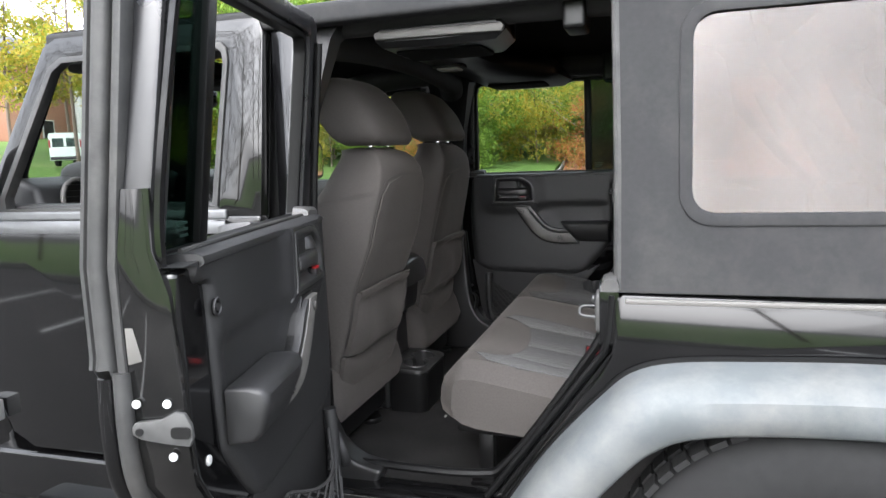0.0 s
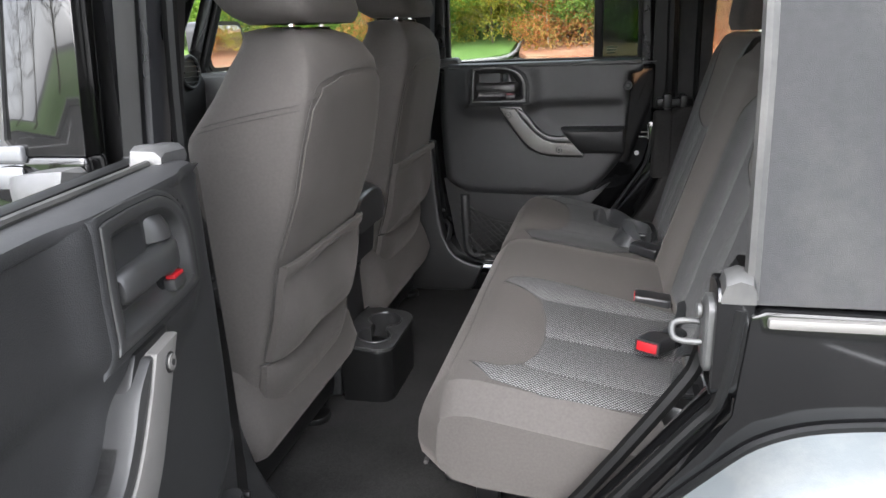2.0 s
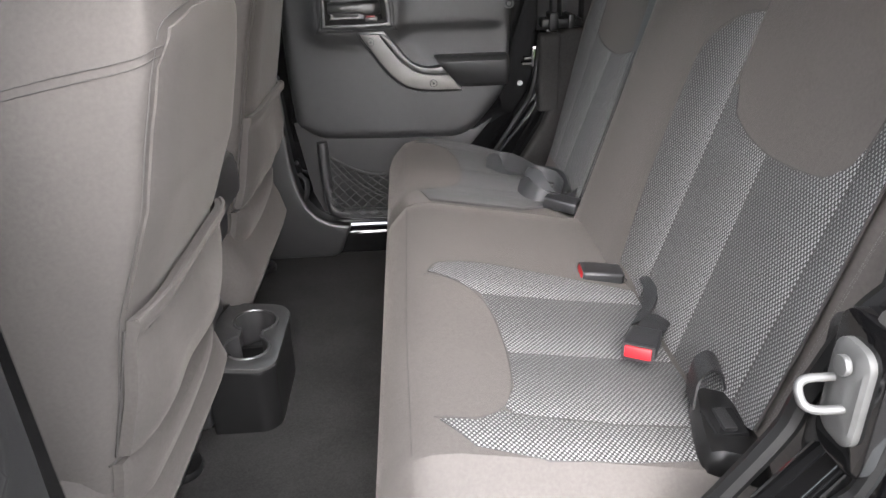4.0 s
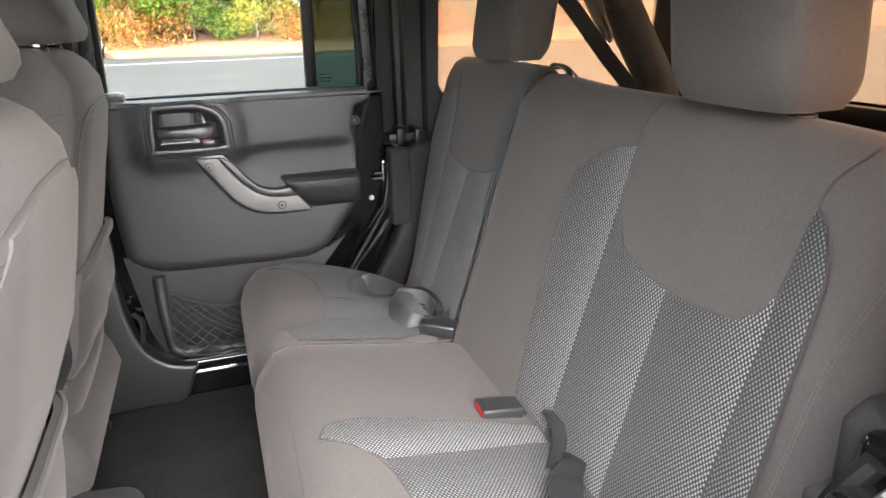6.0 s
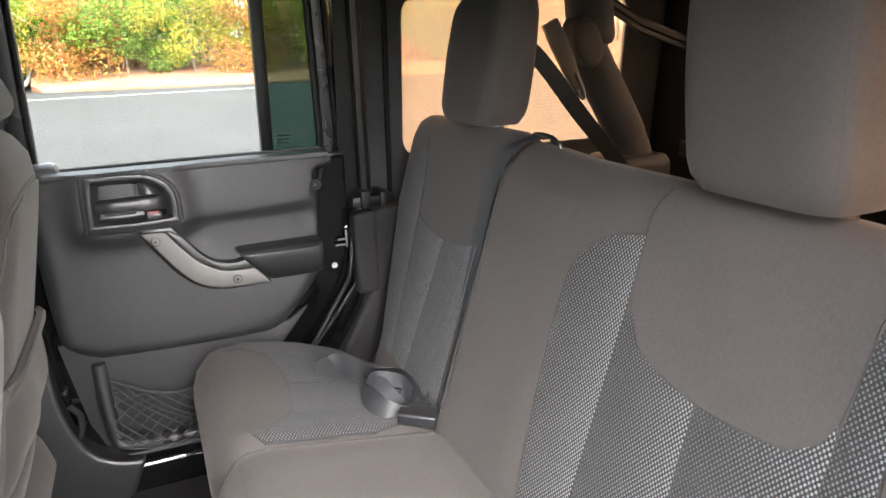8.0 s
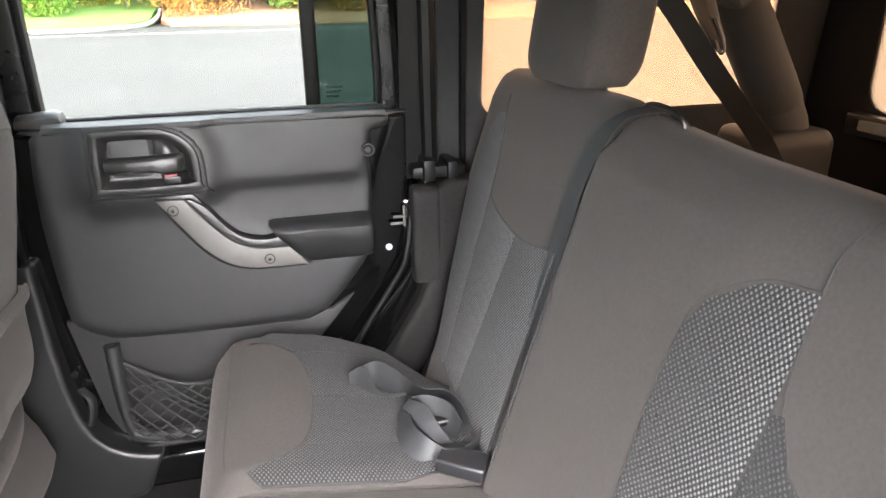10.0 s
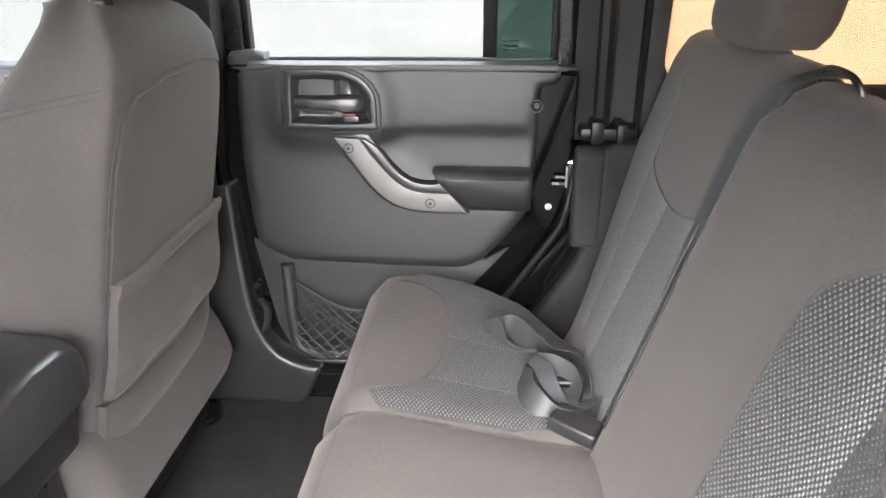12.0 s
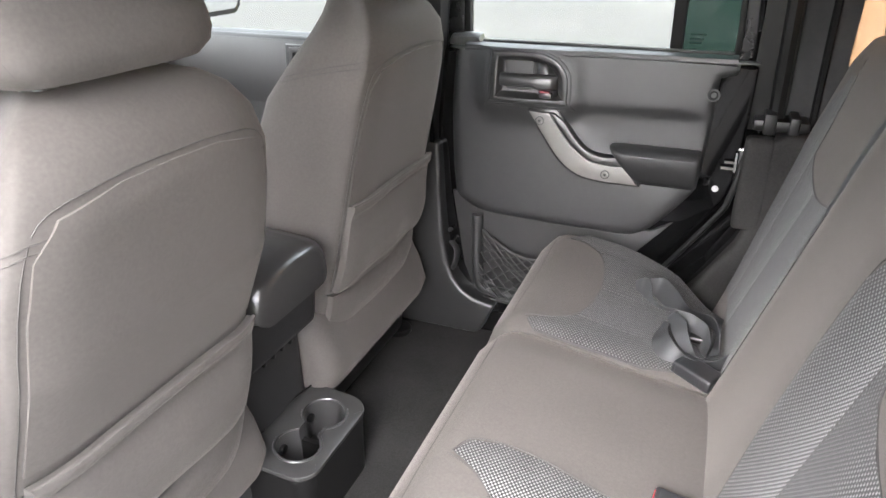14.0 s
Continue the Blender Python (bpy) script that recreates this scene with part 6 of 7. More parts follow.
    headrest(seat, 0.24, yc + (0.006 if sgn < 0 else 0.0), 1.304 if sgn < 0 else 1.322, 0.226 if sgn < 0 else 0.236, 0.25, 0.132 if sgn < 0 else 0.118, -0.09 if sgn < 0 else 0.16, (yc - 0.06, yc + 0.06), "")
    if sgn < 0:
        lv = loft([[Vector((0.212 + 0.05 * t, -0.535 - 0.13 * t, 1.272 - 0.012 * t)) + Vector((a * 0.017 * w, 0, c * 0.010 * w)) for a, c in ((-1, -0.6), (-0.9, 0.1), (-0.6, 0.7), (0, 1), (0.6, 0.7), (0.9, 0.1), (1, -0.6))] for t, w in ((0, 0.35), (0.03, 0.7), (0.1, 0.95), (0.25, 1.0), (0.8, 1.0), (0.95, 0.9), (1.0, 0.6))])
        part("release_lever", lv, RUBBER, seat, "black plastic release lever")


def front_seat(s):
    yc = -0.352 if s < 0 else 0.366
    fwd = 0.0 if s < 0 else -0.03
    e = thing("bucket_seat", (-0.85, yc, 0.475), "dark grey cloth front seat with a map pocket on its back", "front seat", "front seats")
    prof = [(1.361, -0.628, 0.085), (1.352, -0.607, 0.115), (1.335, -0.589, 0.141), (1.305, -0.573, 0.163), (1.26, -0.571, 0.182), (1.20, -0.583, 0.197), (1.10, -0.606, 0.205), (0.98, -0.633, 0.205), (0.88, -0.657, 0.21), (0.785, -0.684, 0.212), (0.70, -0.71, 0.21), (0.645, -0.735, 0.20), (0.625, -0.76, 0.18)]
    grow = 0.02 if s > 0 else 0.0
    # the driver seat is reclined a little further
    back = [0.0, -0.008, -0.008, 0.013, 0.014, 0.012] if s < 0 else [0.0] * 6
    prof = [(z + grow * (z - 0.62) / 0.73, xb + fwd + float(np.interp(z, [0.625, 0.80, 0.98, 1.10, 1.26, 1.361], back)), hw * 0.98) for z, xb, hw in prof]
    rings = []
    for z, xb, hw in prof:
        wg = float(np.interp(z, [0.62, 0.72, 0.85, 1.0, 1.05, 1.2, 1.3, 1.38], [0.92, 1.0, 1.1, 1.2, 1.22, 1.14, 0.98, 0.8]))
        ring = [(xb + 0.0, -hw * 0.6), (xb + 0.003, 0.0), (xb, hw * 0.6), (xb - 0.012, hw * 0.93), (xb - 0.03, hw * 1.02), (xb - 0.10, hw * wg), (xb - 0.17, hw * (wg + 0.02)), (xb - 0.21, hw * (wg - 0.14)), (xb - 0.17, hw * 0.75), (xb - 0.14, 0.0), (xb - 0.17, -hw * 0.75), (xb - 0.21, -hw * (wg - 0.14)), (xb - 0.17, -hw * (wg + 0.02)), (xb - 0.10, -hw * wg), (xb - 0.03, -hw * 1.02), (xb - 0.012, -hw * 0.93)]
        deep = float(np.interp(z, [1.2, 1.30, 1.39], [1.0, 0.82, 0.45]))
        rings.append(smooth_path([(xb + (a - xb) * deep, yc + c, z) for a, c in ring], 3, True))
    top = [[Vector((v.x * 0.5 + (-0.69 + fwd) * 0.5, yc + (v.y - yc) * 0.8, 1.366 + grow)) for v in rings[0]], [Vector((v.x * 0.15 + (-0.70 + fwd) * 0.85, yc + (v.y - yc) * 0.4, 1.368 + grow)) for v in rings[0]]]
    part("backrest", loft([top[1], top[0]] + rings), CLOTH, e)

    def fx(u, z, off):
        zs = [p[0] for p in prof][::-1]
        x = float(np.interp(z, zs, [p[1] for p in prof][::-1]))
        hw = float(np.interp(z, zs, [p[2] for p in prof][::-1]))
        a = abs(u - yc) / hw
        x += 0.003 * (1 - min(a, 1)) - (0.012 * ((a - 0.6) / 0.33) ** 2 if a > 0.6 else 0)
        return Vector((x + off, u, z))

    def Y(a):
        return yc + s * a
    # back panel, pocket and lower flap
    pn = [(Y(-0.172), 1.24), (Y(-0.145), 1.277), (Y(-0.07), 1.29), (Y(0), 1.292), (Y(0.07), 1.29), (Y(0.145), 1.277), (Y(0.172), 1.24)]
    sm = seam([(Y(-0.195), 0.80), (Y(-0.193), 0.98), (Y(-0.188), 1.15), *pn, (Y(0.188), 1.15), (Y(0.193), 0.98), (Y(0.195), 0.80)], fx)
    part("seam", sm, SEAM, e)
    # the back panel stands a little proud inside that seam
    part("back_panel", patch([(Y(-0.186), 0.99), (Y(-0.184), 1.10), (Y(-0.178), 1.18), (Y(-0.166), 1.238), (Y(-0.14), 1.27), (Y(-0.07), 1.283), (Y(0), 1.285), (Y(0.07), 1.283), (Y(0.14), 1.27), (Y(0.166), 1.238), (Y(0.178), 1.18), (Y(0.184), 1.10), (Y(0.186), 0.99)], fx, lift=0.0022, sink=0.004), CLOTH, e)
    pz = 0.042 if s > 0 else 0.0

    def bulge(u, v, o):
        top = 0.975 + pz + 0.013 * (1 - ((u - yc) / 0.2) ** 2)
        d = top - v
        h = float(np.interp(d, [-0.01, 0.0, 0.006, 0.014, 0.020, 0.024, 0.030, 0.055, 0.085, 0.12, 0.16, 0.182, 0.195], [0.013, 0.018, 0.0205, 0.0195, 0.013, 0.0085, 0.009, 0.016, 0.023, 0.028, 0.026, 0.018, 0.003]))
        edge = max(0.1, 1 - abs((u - yc) / 0.20) ** 6)
        sag = 0.003 * math.sin((u - yc) * 31 + v * 23 + s) * min(1.0, max(0.0, d - 0.03) / 0.05)
        return fx(u, v, o + (h + sag) * edge + 0.013 * (1 - edge))
    rim = [(Y(-0.187 + 0.0234 * i), 0.975 + pz + 0.013 * (1 - ((-0.187 + 0.0234 * i) / 0.2) ** 2)) for i in range(17)]
    pq = pz * 0.7
    pk = patch(rim + [(Y(0.19), 0.90 + pz), (Y(0.194), 0.80 + pq), (Y(0.1), 0.783 + pq), (Y(-0.1), 0.783 + pq), (Y(-0.194), 0.80 + pq), (Y(-0.19), 0.90 + pz)], bulge, step=0.0085, lift=0.003, sink=0.012)
    pm = part("map_pocket", pk, CLOTH, e, "cloth map pocket")
    for sd in (-1, 1):
        part("pocket_edge", seam([(Y(sd * 0.1885), 0.965 + pz), (Y(sd * 0.1925), 0.90 + pz), (Y(sd * 0.196), 0.802 + pq)], fx, r=0.0017, off=0.002), SEAM, pm)
    part("pocket_hem", seam(rim, bulge, r=0.0034, off=0.0006, k=2), CLOTH, pm)
    part("pocket_seam", seam([(p[0], p[1] - 0.025) for p in rim[1:-1]], bulge, r=0.0009, off=0.0031, k=2), SEAM, pm)
    part("lower_seam", seam([(Y(-0.205), 0.795 + pq), (Y(-0.1), 0.78 + pq), (Y(0.0), 0.777 + pq), (Y(0.1), 0.78 + pq), (Y(0.205), 0.795 + pq)], fx, r=0.0016, off=0.0015), SEAM, e)
    # padded flap under the pocket
    def flap(u, v, o):
        d = 0.777 + pq + 0.018 * ((u - yc) / 0.205) ** 2 - v
        h = float(np.interp(d, [0.0, 0.006, 0.02, 0.045, 0.08, 0.12, 0.15], [0.0, 0.011, 0.020, 0.024, 0.019, 0.008, 0.0]))
        edge = max(0.1, 1 - abs((u - yc) / 0.205) ** 5)
        return fx(u, v, o + h * edge + float(np.interp(d, [0.0, 0.1, 0.15], [0.012, 0.010, 0.0])) * (1 - edge))
    part("lower_flap", patch([(Y(-0.2 + 0.05 * i), 0.776 + pq + 0.018 * ((-0.2 + 0.05 * i) / 0.205) ** 2) for i in range(9)] + [(Y(0.196), 0.70), (Y(0.17), 0.66), (Y(0.0), 0.655), (Y(-0.17), 0.66), (Y(-0.196), 0.70)], flap, step=0.0125, lift=0.002, sink=0.01), CLOTH, e)
    part("hem_piping", tube(smooth_path([(x + fwd, Y(a), z) for x, a, z in ((-0.725, -0.22, 0.655), (-0.735, -0.15, 0.632), (-0.74, 0.0, 0.628), (-0.735, 0.15, 0.632), (-0.725, 0.22, 0.655))], 4), 0.004, 6), SEAM, e)
    # seams from the back panel round the shoulders
    zs = [p[0] for p in prof]
    for side in (1, -1):
        for drop in (0.0, 0.009):
            path = []
            for i in range(12):
                z = (1.256 if side == s else 1.25) + 2.2 * grow - drop - 0.045 * (i / 12) ** 1.6
                k = max(j for j in range(len(zs) - 1) if zs[j] >= z)
                f = (zs[k] - z) / (zs[k] - zs[k + 1])
                a = 8 + i
                j = a if side > 0 else (6 - a) % 48
                j = min(j, len(rings[k]) - 1)
                q = rings[k][j].lerp(rings[k + 1][j], f)
                c = Vector((prof[k][1] - 0.1, yc, q.z))
                path.append(q + (q - c).normalized() * 0.0006)
            part("shoulder_seam", tube(smooth_path(path, 2), 0.0006, 5), SEAM, e)
    # cushion, base, rails
    part("cushion", pad([(-0.70, 0.62), (-0.72, 0.76), (-0.80, 0.80), (-1.05, 0.815), (-1.2, 0.82), (-1.26, 0.79), (-1.26, 0.70), (-1.2, 0.64), (-0.95, 0.61)], yc - 0.26, yc + 0.26, 0.05), CLOTH, e)
    part("seat_base", box(-1.2, -0.74, yc - 0.2, yc + 0.2, 0.52, 0.63, 0.02), PLASTIC_DK, e)
    for off in (-s * 0.139, s * 0.233):
        r = part("rail", box(-1.2, -0.79, yc + off - 0.02, yc + off + 0.02, 0.475, 0.525, 0.006), PLASTIC_DK, e)
        part("rail_foot", disc((-0.775, yc + off, 0.484), (0, 0, 1), 0.036, 0.018, 20, 0.006), PLASTIC_DK, r)
    headrest(e, -0.645 + fwd, yc, 1.372 + grow, 0.30, 0.185, 0.155, -0.56, (yc - 0.065, yc + 0.065), "", 0.03)
    return e


front_seat(-1)
front_seat(1)

# ---- centre console ----
con = thing("centre_console", (-0.85, 0, 0.475), "black plastic centre console with rear cup holders", "console")
part("body", prism([(-1.5, 0.47), (-0.748, 0.47), (-0.748, 0.62), (-0.752, 0.76), (-0.755, 0.84), (-1.1, 0.84), (-1.5, 0.88)], "y", -0.105, 0.105, 0.02, 3), PLASTIC, con)
part("bin_side", prism([(-0.712, 0.80), (-0.700, 0.912), (-1.05, 0.915), (-1.05, 0.80)], "y", -0.110, 0.110, 0.018, 3), PLASTIC, con, "black plastic storage bin")
part("armrest_lid", loft([[Vector((x, y * f, z + dzz)) for y, z in ((-0.104, 0.921), (-0.112, 0.928), (-0.113, 0.945), (-0.108, 0.968), (-0.096, 0.987), (-0.06, 1.0), (0.0, 1.005), (0.06, 1.0), (0.096, 0.987), (0.108, 0.968), (0.113, 0.945), (0.112, 0.928), (0.104, 0.921))] for x, f, dzz in ((-0.671, 0.74, -0.018), (-0.673, 0.87, -0.016), (-0.679, 0.945, -0.012), (-0.69, 0.985, -0.007), (-0.71, 1, -0.003), (-0.75, 1, 0), (-0.9, 1, 0.01), (-1.04, 1, 0.0), (-1.06, 0.9, -0.02))]), LEATHER, con, "black leather armrest lid")
part("lid_gap", box(-1.04, -0.698, -0.104, 0.104, 0.905, 0.922, 0.003), LINING, con)
part("lid_seam", tube(smooth_path([(-0.69, -0.1085, 0.955), (-0.72, -0.112, 0.960), (-0.90, -0.112, 0.972), (-1.02, -0.112, 0.965)], 4), 0.0009, 5), SEAM, con)
for i in range(4):
    part("hook_clip", box(-0.752, -0.728, -0.045 + 0.028 * i, -0.036 + 0.028 * i, 0.782, 0.802, 0.003), PLASTIC_DK, con)
# cup holder block with two real wells
cups = [(-0.674, -0.049), (-0.674, 0.049)]


def cup_outline(g):
    """Plan of the block, grown by g; its front edge bows round the console."""
    r = 0.042
    o = [(-0.742 - g, -0.122 - g), (-0.755, -0.06), (-0.758, 0.0), (-0.755, 0.06), (-0.742 - g, 0.122 + g)]
    o += [(-0.610 - r + (r + g) * math.sin(radians(a)), 0.122 - r + (r + g) * math.cos(radians(a))) for a in range(0, 91, 15)]
    o += [(-0.610 - r + (r + g) * math.cos(radians(a)), -0.122 + r - (r + g) * math.sin(radians(a))) for a in range(0, 91, 15)]
    return o


inn = []
R = 0.0435
for a in range(-150, 151, 15):
    inn.append((cups[1][0] + R * math.sin(radians(a)), cups[1][1] + R * math.cos(radians(a))))
for a in range(-150, 151, 15):
    inn.append((cups[0][0] - R * math.sin(radians(a)), cups[0][1] - R * math.cos(radians(a))))


def tilt_z(x, z):
    return z - 0.10 * (x + 0.70)


rings = [[Vector((p[0], p[1], z if z < 0.55 else tilt_z(p[0], z))) for p in cup_outline(g)] for g, z in ((-0.004, 0.476), (-0.004, 0.55), (-0.003, 0.60), (-0.002, 0.612), (-0.002, 0.618), (-0.004, 0.622))]
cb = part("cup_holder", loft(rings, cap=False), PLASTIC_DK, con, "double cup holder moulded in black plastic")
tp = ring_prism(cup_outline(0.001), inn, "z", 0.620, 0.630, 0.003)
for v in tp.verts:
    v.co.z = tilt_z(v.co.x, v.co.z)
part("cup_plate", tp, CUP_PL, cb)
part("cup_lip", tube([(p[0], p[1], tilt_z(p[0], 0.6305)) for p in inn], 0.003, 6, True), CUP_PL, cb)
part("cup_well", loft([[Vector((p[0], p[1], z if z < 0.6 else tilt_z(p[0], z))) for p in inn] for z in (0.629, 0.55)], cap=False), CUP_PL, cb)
part("cup_floor", prism(cup_outline(-0.02), "z", 0.54, 0.552), PLASTIC, cb)
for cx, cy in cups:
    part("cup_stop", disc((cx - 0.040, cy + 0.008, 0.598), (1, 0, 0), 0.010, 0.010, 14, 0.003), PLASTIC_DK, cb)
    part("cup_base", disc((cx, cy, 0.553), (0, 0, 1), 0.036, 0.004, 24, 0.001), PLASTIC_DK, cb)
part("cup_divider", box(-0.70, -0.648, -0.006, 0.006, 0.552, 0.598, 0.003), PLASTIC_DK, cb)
part("plate_groove", tube(smooth_path([(-0.738, -0.115, 0.637), (-0.748, -0.06, 0.638), (-0.751, 0, 0.638), (-0.748, 0.06, 0.638), (-0.738, 0.115, 0.637)], 4), 0.002, 6), PLASTIC_DK, cb)

# ---- dashboard and wheel ----
dash = thing("dashboard", (-1.5, 0, 0.7), "black dashboard with round vents and gauges", "dashboard")
part("top_pad", prism([(-1.60, 1.0), (-1.60, 1.20), (-1.56, 1.225), (-1.46, 1.225), (-1.40, 1.20), (-1.37, 1.12), (-1.38, 0.98), (-1.42, 0.80), (-1.55, 0.78)], "y", -0.71, 0.71, 0.025, 4), PLASTIC, dash)
part("gauge_hood", pad([(-1.50, 1.18), (-1.50, 1.25), (-1.42, 1.27), (-1.36, 1.25), (-1.36, 1.15), (-1.42, 1.10)], -0.53, -0.21, 0.03), PLASTIC, dash)
for gy in (-0.43, -0.31):
    gg = part("gauge", disc((-1.355, gy, 1.19), (1, 0, 0), 0.05, 0.01, 28, 0.003), PLASTIC_DK, dash)
    part("gauge_ring", tube([(-1.349, gy + 0.05 * math.cos(a), 1.19 + 0.05 * math.sin(a)) for a in [2 * math.pi * i / 28 for i in range(28)]], 0.004, 6, True), SILVER, gg)
    tk = None
    for i in range(9):
        a = radians(-30 + 30 * i)
        c = Vector((-1.3495, gy + 0.038 * math.cos(a), 1.19 + 0.038 * math.sin(a)))
        tk = box(c.x, c.x + 0.001, c.y - 0.003, c.y + 0.003, c.z - 0.0012, c.z + 0.0012, bm=tk)
    part("gauge_ticks", tk, WHITE_PL, gg)
for vy in (-0.60, -0.12, 0.12, 0.60):
    v = part("air_vent", tube([(-1.362, vy + 0.052 * math.cos(a), 1.165 + 0.052 * math.sin(a)) for a in [2 * math.pi * i / 28 for i in range(28)]], 0.007, 8, True), SILVER if vy < -0.5 else PLASTIC, dash, "round air vent")
    part("vent_disc", disc((-1.372, vy, 1.165), (1, 0, 0), 0.05, 0.01, 24), PLASTIC_DK, v)
    for i in range(-2, 3):
        part("vent_blade", box(-1.372, -1.355, vy - 0.044, vy + 0.044, 1.163 + 0.017 * i, 1.167 + 0.017 * i), PLASTIC_DK, v)
rd = part("radio", box(-1.38, -1.352, -0.11, 0.11, 0.98, 1.11, 0.008), PLASTIC_DK, dash, "black radio unit")
# glare on the display painted as a flat silver-grey face
part("radio_screen", box(-1.3518, -1.3505, -0.08, 0.08, 1.02, 1.095, 0), SILVER_LT, rd, "grey display glare")
for o in dash.children:
    o.matrix_basis = Matrix.Translation((-0.14, 0, 0.09))
sw = thing("steering_wheel", (-1.33, -0.367, 1.18), "black leather steering wheel with grey spokes", "steering wheel")
SWM = Matrix.Translation((-1.33, -0.367, 1.18)) @ Matrix.Rotation(radians(-24), 4, "Y")
def sp(x, y, z):
    return SWM @ Vector((x, y, z))
part("rim", tube([sp(0, 0.185 * math.cos(a), 0.185 * math.sin(a)) for a in [2 * math.pi * i / 48 for i in range(48)]], 0.016, 10, True), PLASTIC, sw, "black leather rim")
part("hub", disc(sp(0.0, 0, 0), SWM.to_3x3() @ Vector((1, 0, 0)), 0.075, 0.05, 28, 0.015), PLASTIC_DK, sw)
for a in (-10, 190, 270):
    d = Vector((0, math.cos(radians(a)), math.sin(radians(a))))
    part("spoke", tube([sp(*(d * 0.06)), sp(*(d * 0.12)), sp(*(d * 0.18))], [0.03, 0.022, 0.018], 10, flat=0.6), SILVER if a != 270 else PLASTIC_DK, sw)
part("badge", prism([(p[0], p[1]) for p in rrect(-0.025, 0.025, -0.008, 0.008, 0.006)], "x", 0.0255, 0.027), SILVER_LT, sw, "small oval silver badge", post=SWM)
part("column", tube([sp(-0.02, 0, 0), sp(-0.2, 0, 0)], 0.045, 12), PLASTIC_DK, sw)

rm = thing("rear_view_mirror", (-1.5, -0.02, 1.62), "black interior rear-view mirror", "mirror")
part("mirror_housing", pad([(-1.485, 1.555), (-1.49, 1.62), (-1.525, 1.625), (-1.53, 1.555)], -0.14, 0.10, 0.02), PLASTIC_DK, rm)
part("mirror_face", box(-1.4825, -1.479, -0.128, 0.088, 1.557, 1.615), MIRROR, rm)
part("mirror_stem", tube([(-1.515, -0.02, 1.615), (-1.49, -0.02, 1.66)], 0.01, 8), PLASTIC_DK, rm)
gh = thing("grab_handle", (-1.30, -0.50, 1.58), "black ribbed grab handle on the windscreen bar", "grab handle")
part("grip", tube(smooth_path([(-1.30, -0.56, 1.63), (-1.28, -0.54, 1.57), (-1.27, -0.47, 1.55), (-1.28, -0.40, 1.57), (-1.30, -0.38, 1.63)], 5), 0.018, 10), PADDING, gh)
for s in (-1, 1):
    solo("sun_visor", box(-1.42, -1.28, *sorted((s * 0.12, s * 0.60)), 1.615, 1.632, 0.006), LINING, "black sun visor folded up", "sun visor")
tr = thing("toll_tag", (-1.5, -0.3, 1.55), "small black device hanging at the windscreen", "tag")
part("tag_body", box(-1.49, -1.475, -0.325, -0.295, 1.50, 1.56, 0.006), PLASTIC_DK, tr)
part("tag_cord", tube([(-1.482, -0.31, 1.56), (-1.482, -0.31, 1.60)], 0.003, 6), PLASTIC_DK, tr)


# ---- belts and buckles ----
def buckle(p, d, tip, label, stem):
    """A buckle on its stalk: p middle of the red end, d the way it points."""
    e = thing("seat_belt_buckle", p, label, "seat belt buckle", "seat belt buckles")
    z = Vector(d).normalized()
    x = Vector((0, 0, 1)).cross(z).normalized() if abs(z.z) < 0.95 else Vector((0, 1, 0))
    y = z.cross(x)
    M = Matrix((x, y, z)).transposed().to_4x4()
    M.translation = Vector(p)
    bm = box(-0.023, 0.023, -0.0125, 0.0125, -0.072, 0.0, 0.006, 3)
    part("housing", bm, BUCKLE_BK, e, post=M)
    part("button", box(-0.0185, 0.0185, -0.0085, 0.0085, -0.01, 0.0035, 0.002), RED, e, "red release button", post=M)
    part("rim", ring_prism(rrect(-0.0225, 0.0225, -0.0122, 0.0122, 0.004, 3), rrect(-0.019, 0.019, -0.009, 0.009, 0.002, 3), "z", -0.006, 0.002), BUCKLE_BK, e, post=M)
    q = M @ Vector((0, 0, -0.075))
    w = (M.to_3x3() @ Vector((0.02, 0, 0)))
    part("stalk", ribbon(smooth_path([q, q.lerp(Vector(stem), 0.5) + Vector((0, 0, 0.008)), stem], 4), [w] * 9, 0.003), WEB_DK, e)
    return e


bk = buckle((-0.036, -0.408, 0.808), (-0.45, -0.85, 0.16), True, "black seat belt buckle with a red button on the seat", (0.05, -0.29, 0.79))
buckle((-0.046, -0.126, 0.790), (-0.97, 0.05, 0.10), True, "black seat belt buckle with a red button on the seat", (0.10, -0.12, 0.78))
buckle((-0.038, 0.222, 0.797), (-0.85, 0.5, 0.1), False, "black seat belt buckle lying on the seat", (0.09, 0.18, 0.77))
part("stalk_strap", ribbon(smooth_path([(0.056, -0.165, 0.788), (0.043, -0.198, 0.813), (0.039, -0.235, 0.815), (0.027, -0.270, 0.801), (0.002, -0.296, 0.787)], 4), [Vector((0.009, -0.003, 0.006))] * 17, 0.004), WEB_DK, bk, "black webbing between the seat parts")
# belt anchor where cushion meets backrest
an = thing("belt_anchor", (0.0, -0.55, 0.775), "black plastic belt anchor boot at the seat edge", "belt anchor")
rings = []
for t, w, h in ((0.0, 0.018, 0.030), (0.06, 0.026, 0.044), (0.25, 0.030, 0.048), (0.5, 0.036, 0.046), (0.8, 0.040, 0.042), (0.95, 0.038, 0.036), (1.0, 0.034, 0.026)):
    c, d = Vector((0.03, -0.498, 0.768)).lerp(Vector((0.012, -0.622, 0.772)), t), Vector((0.98, -0.2, -0.17))
    rings.append([c + d * (w * a) + Vector((0, 0, h * k)) for a, k in ((-1, 0), (-0.97, 0.55), (-0.8, 0.86), (-0.45, 1), (0.45, 1), (0.8, 0.86), (0.97, 0.55), (1, 0))])
part("boot", loft(rings), PLASTIC_DK, an)
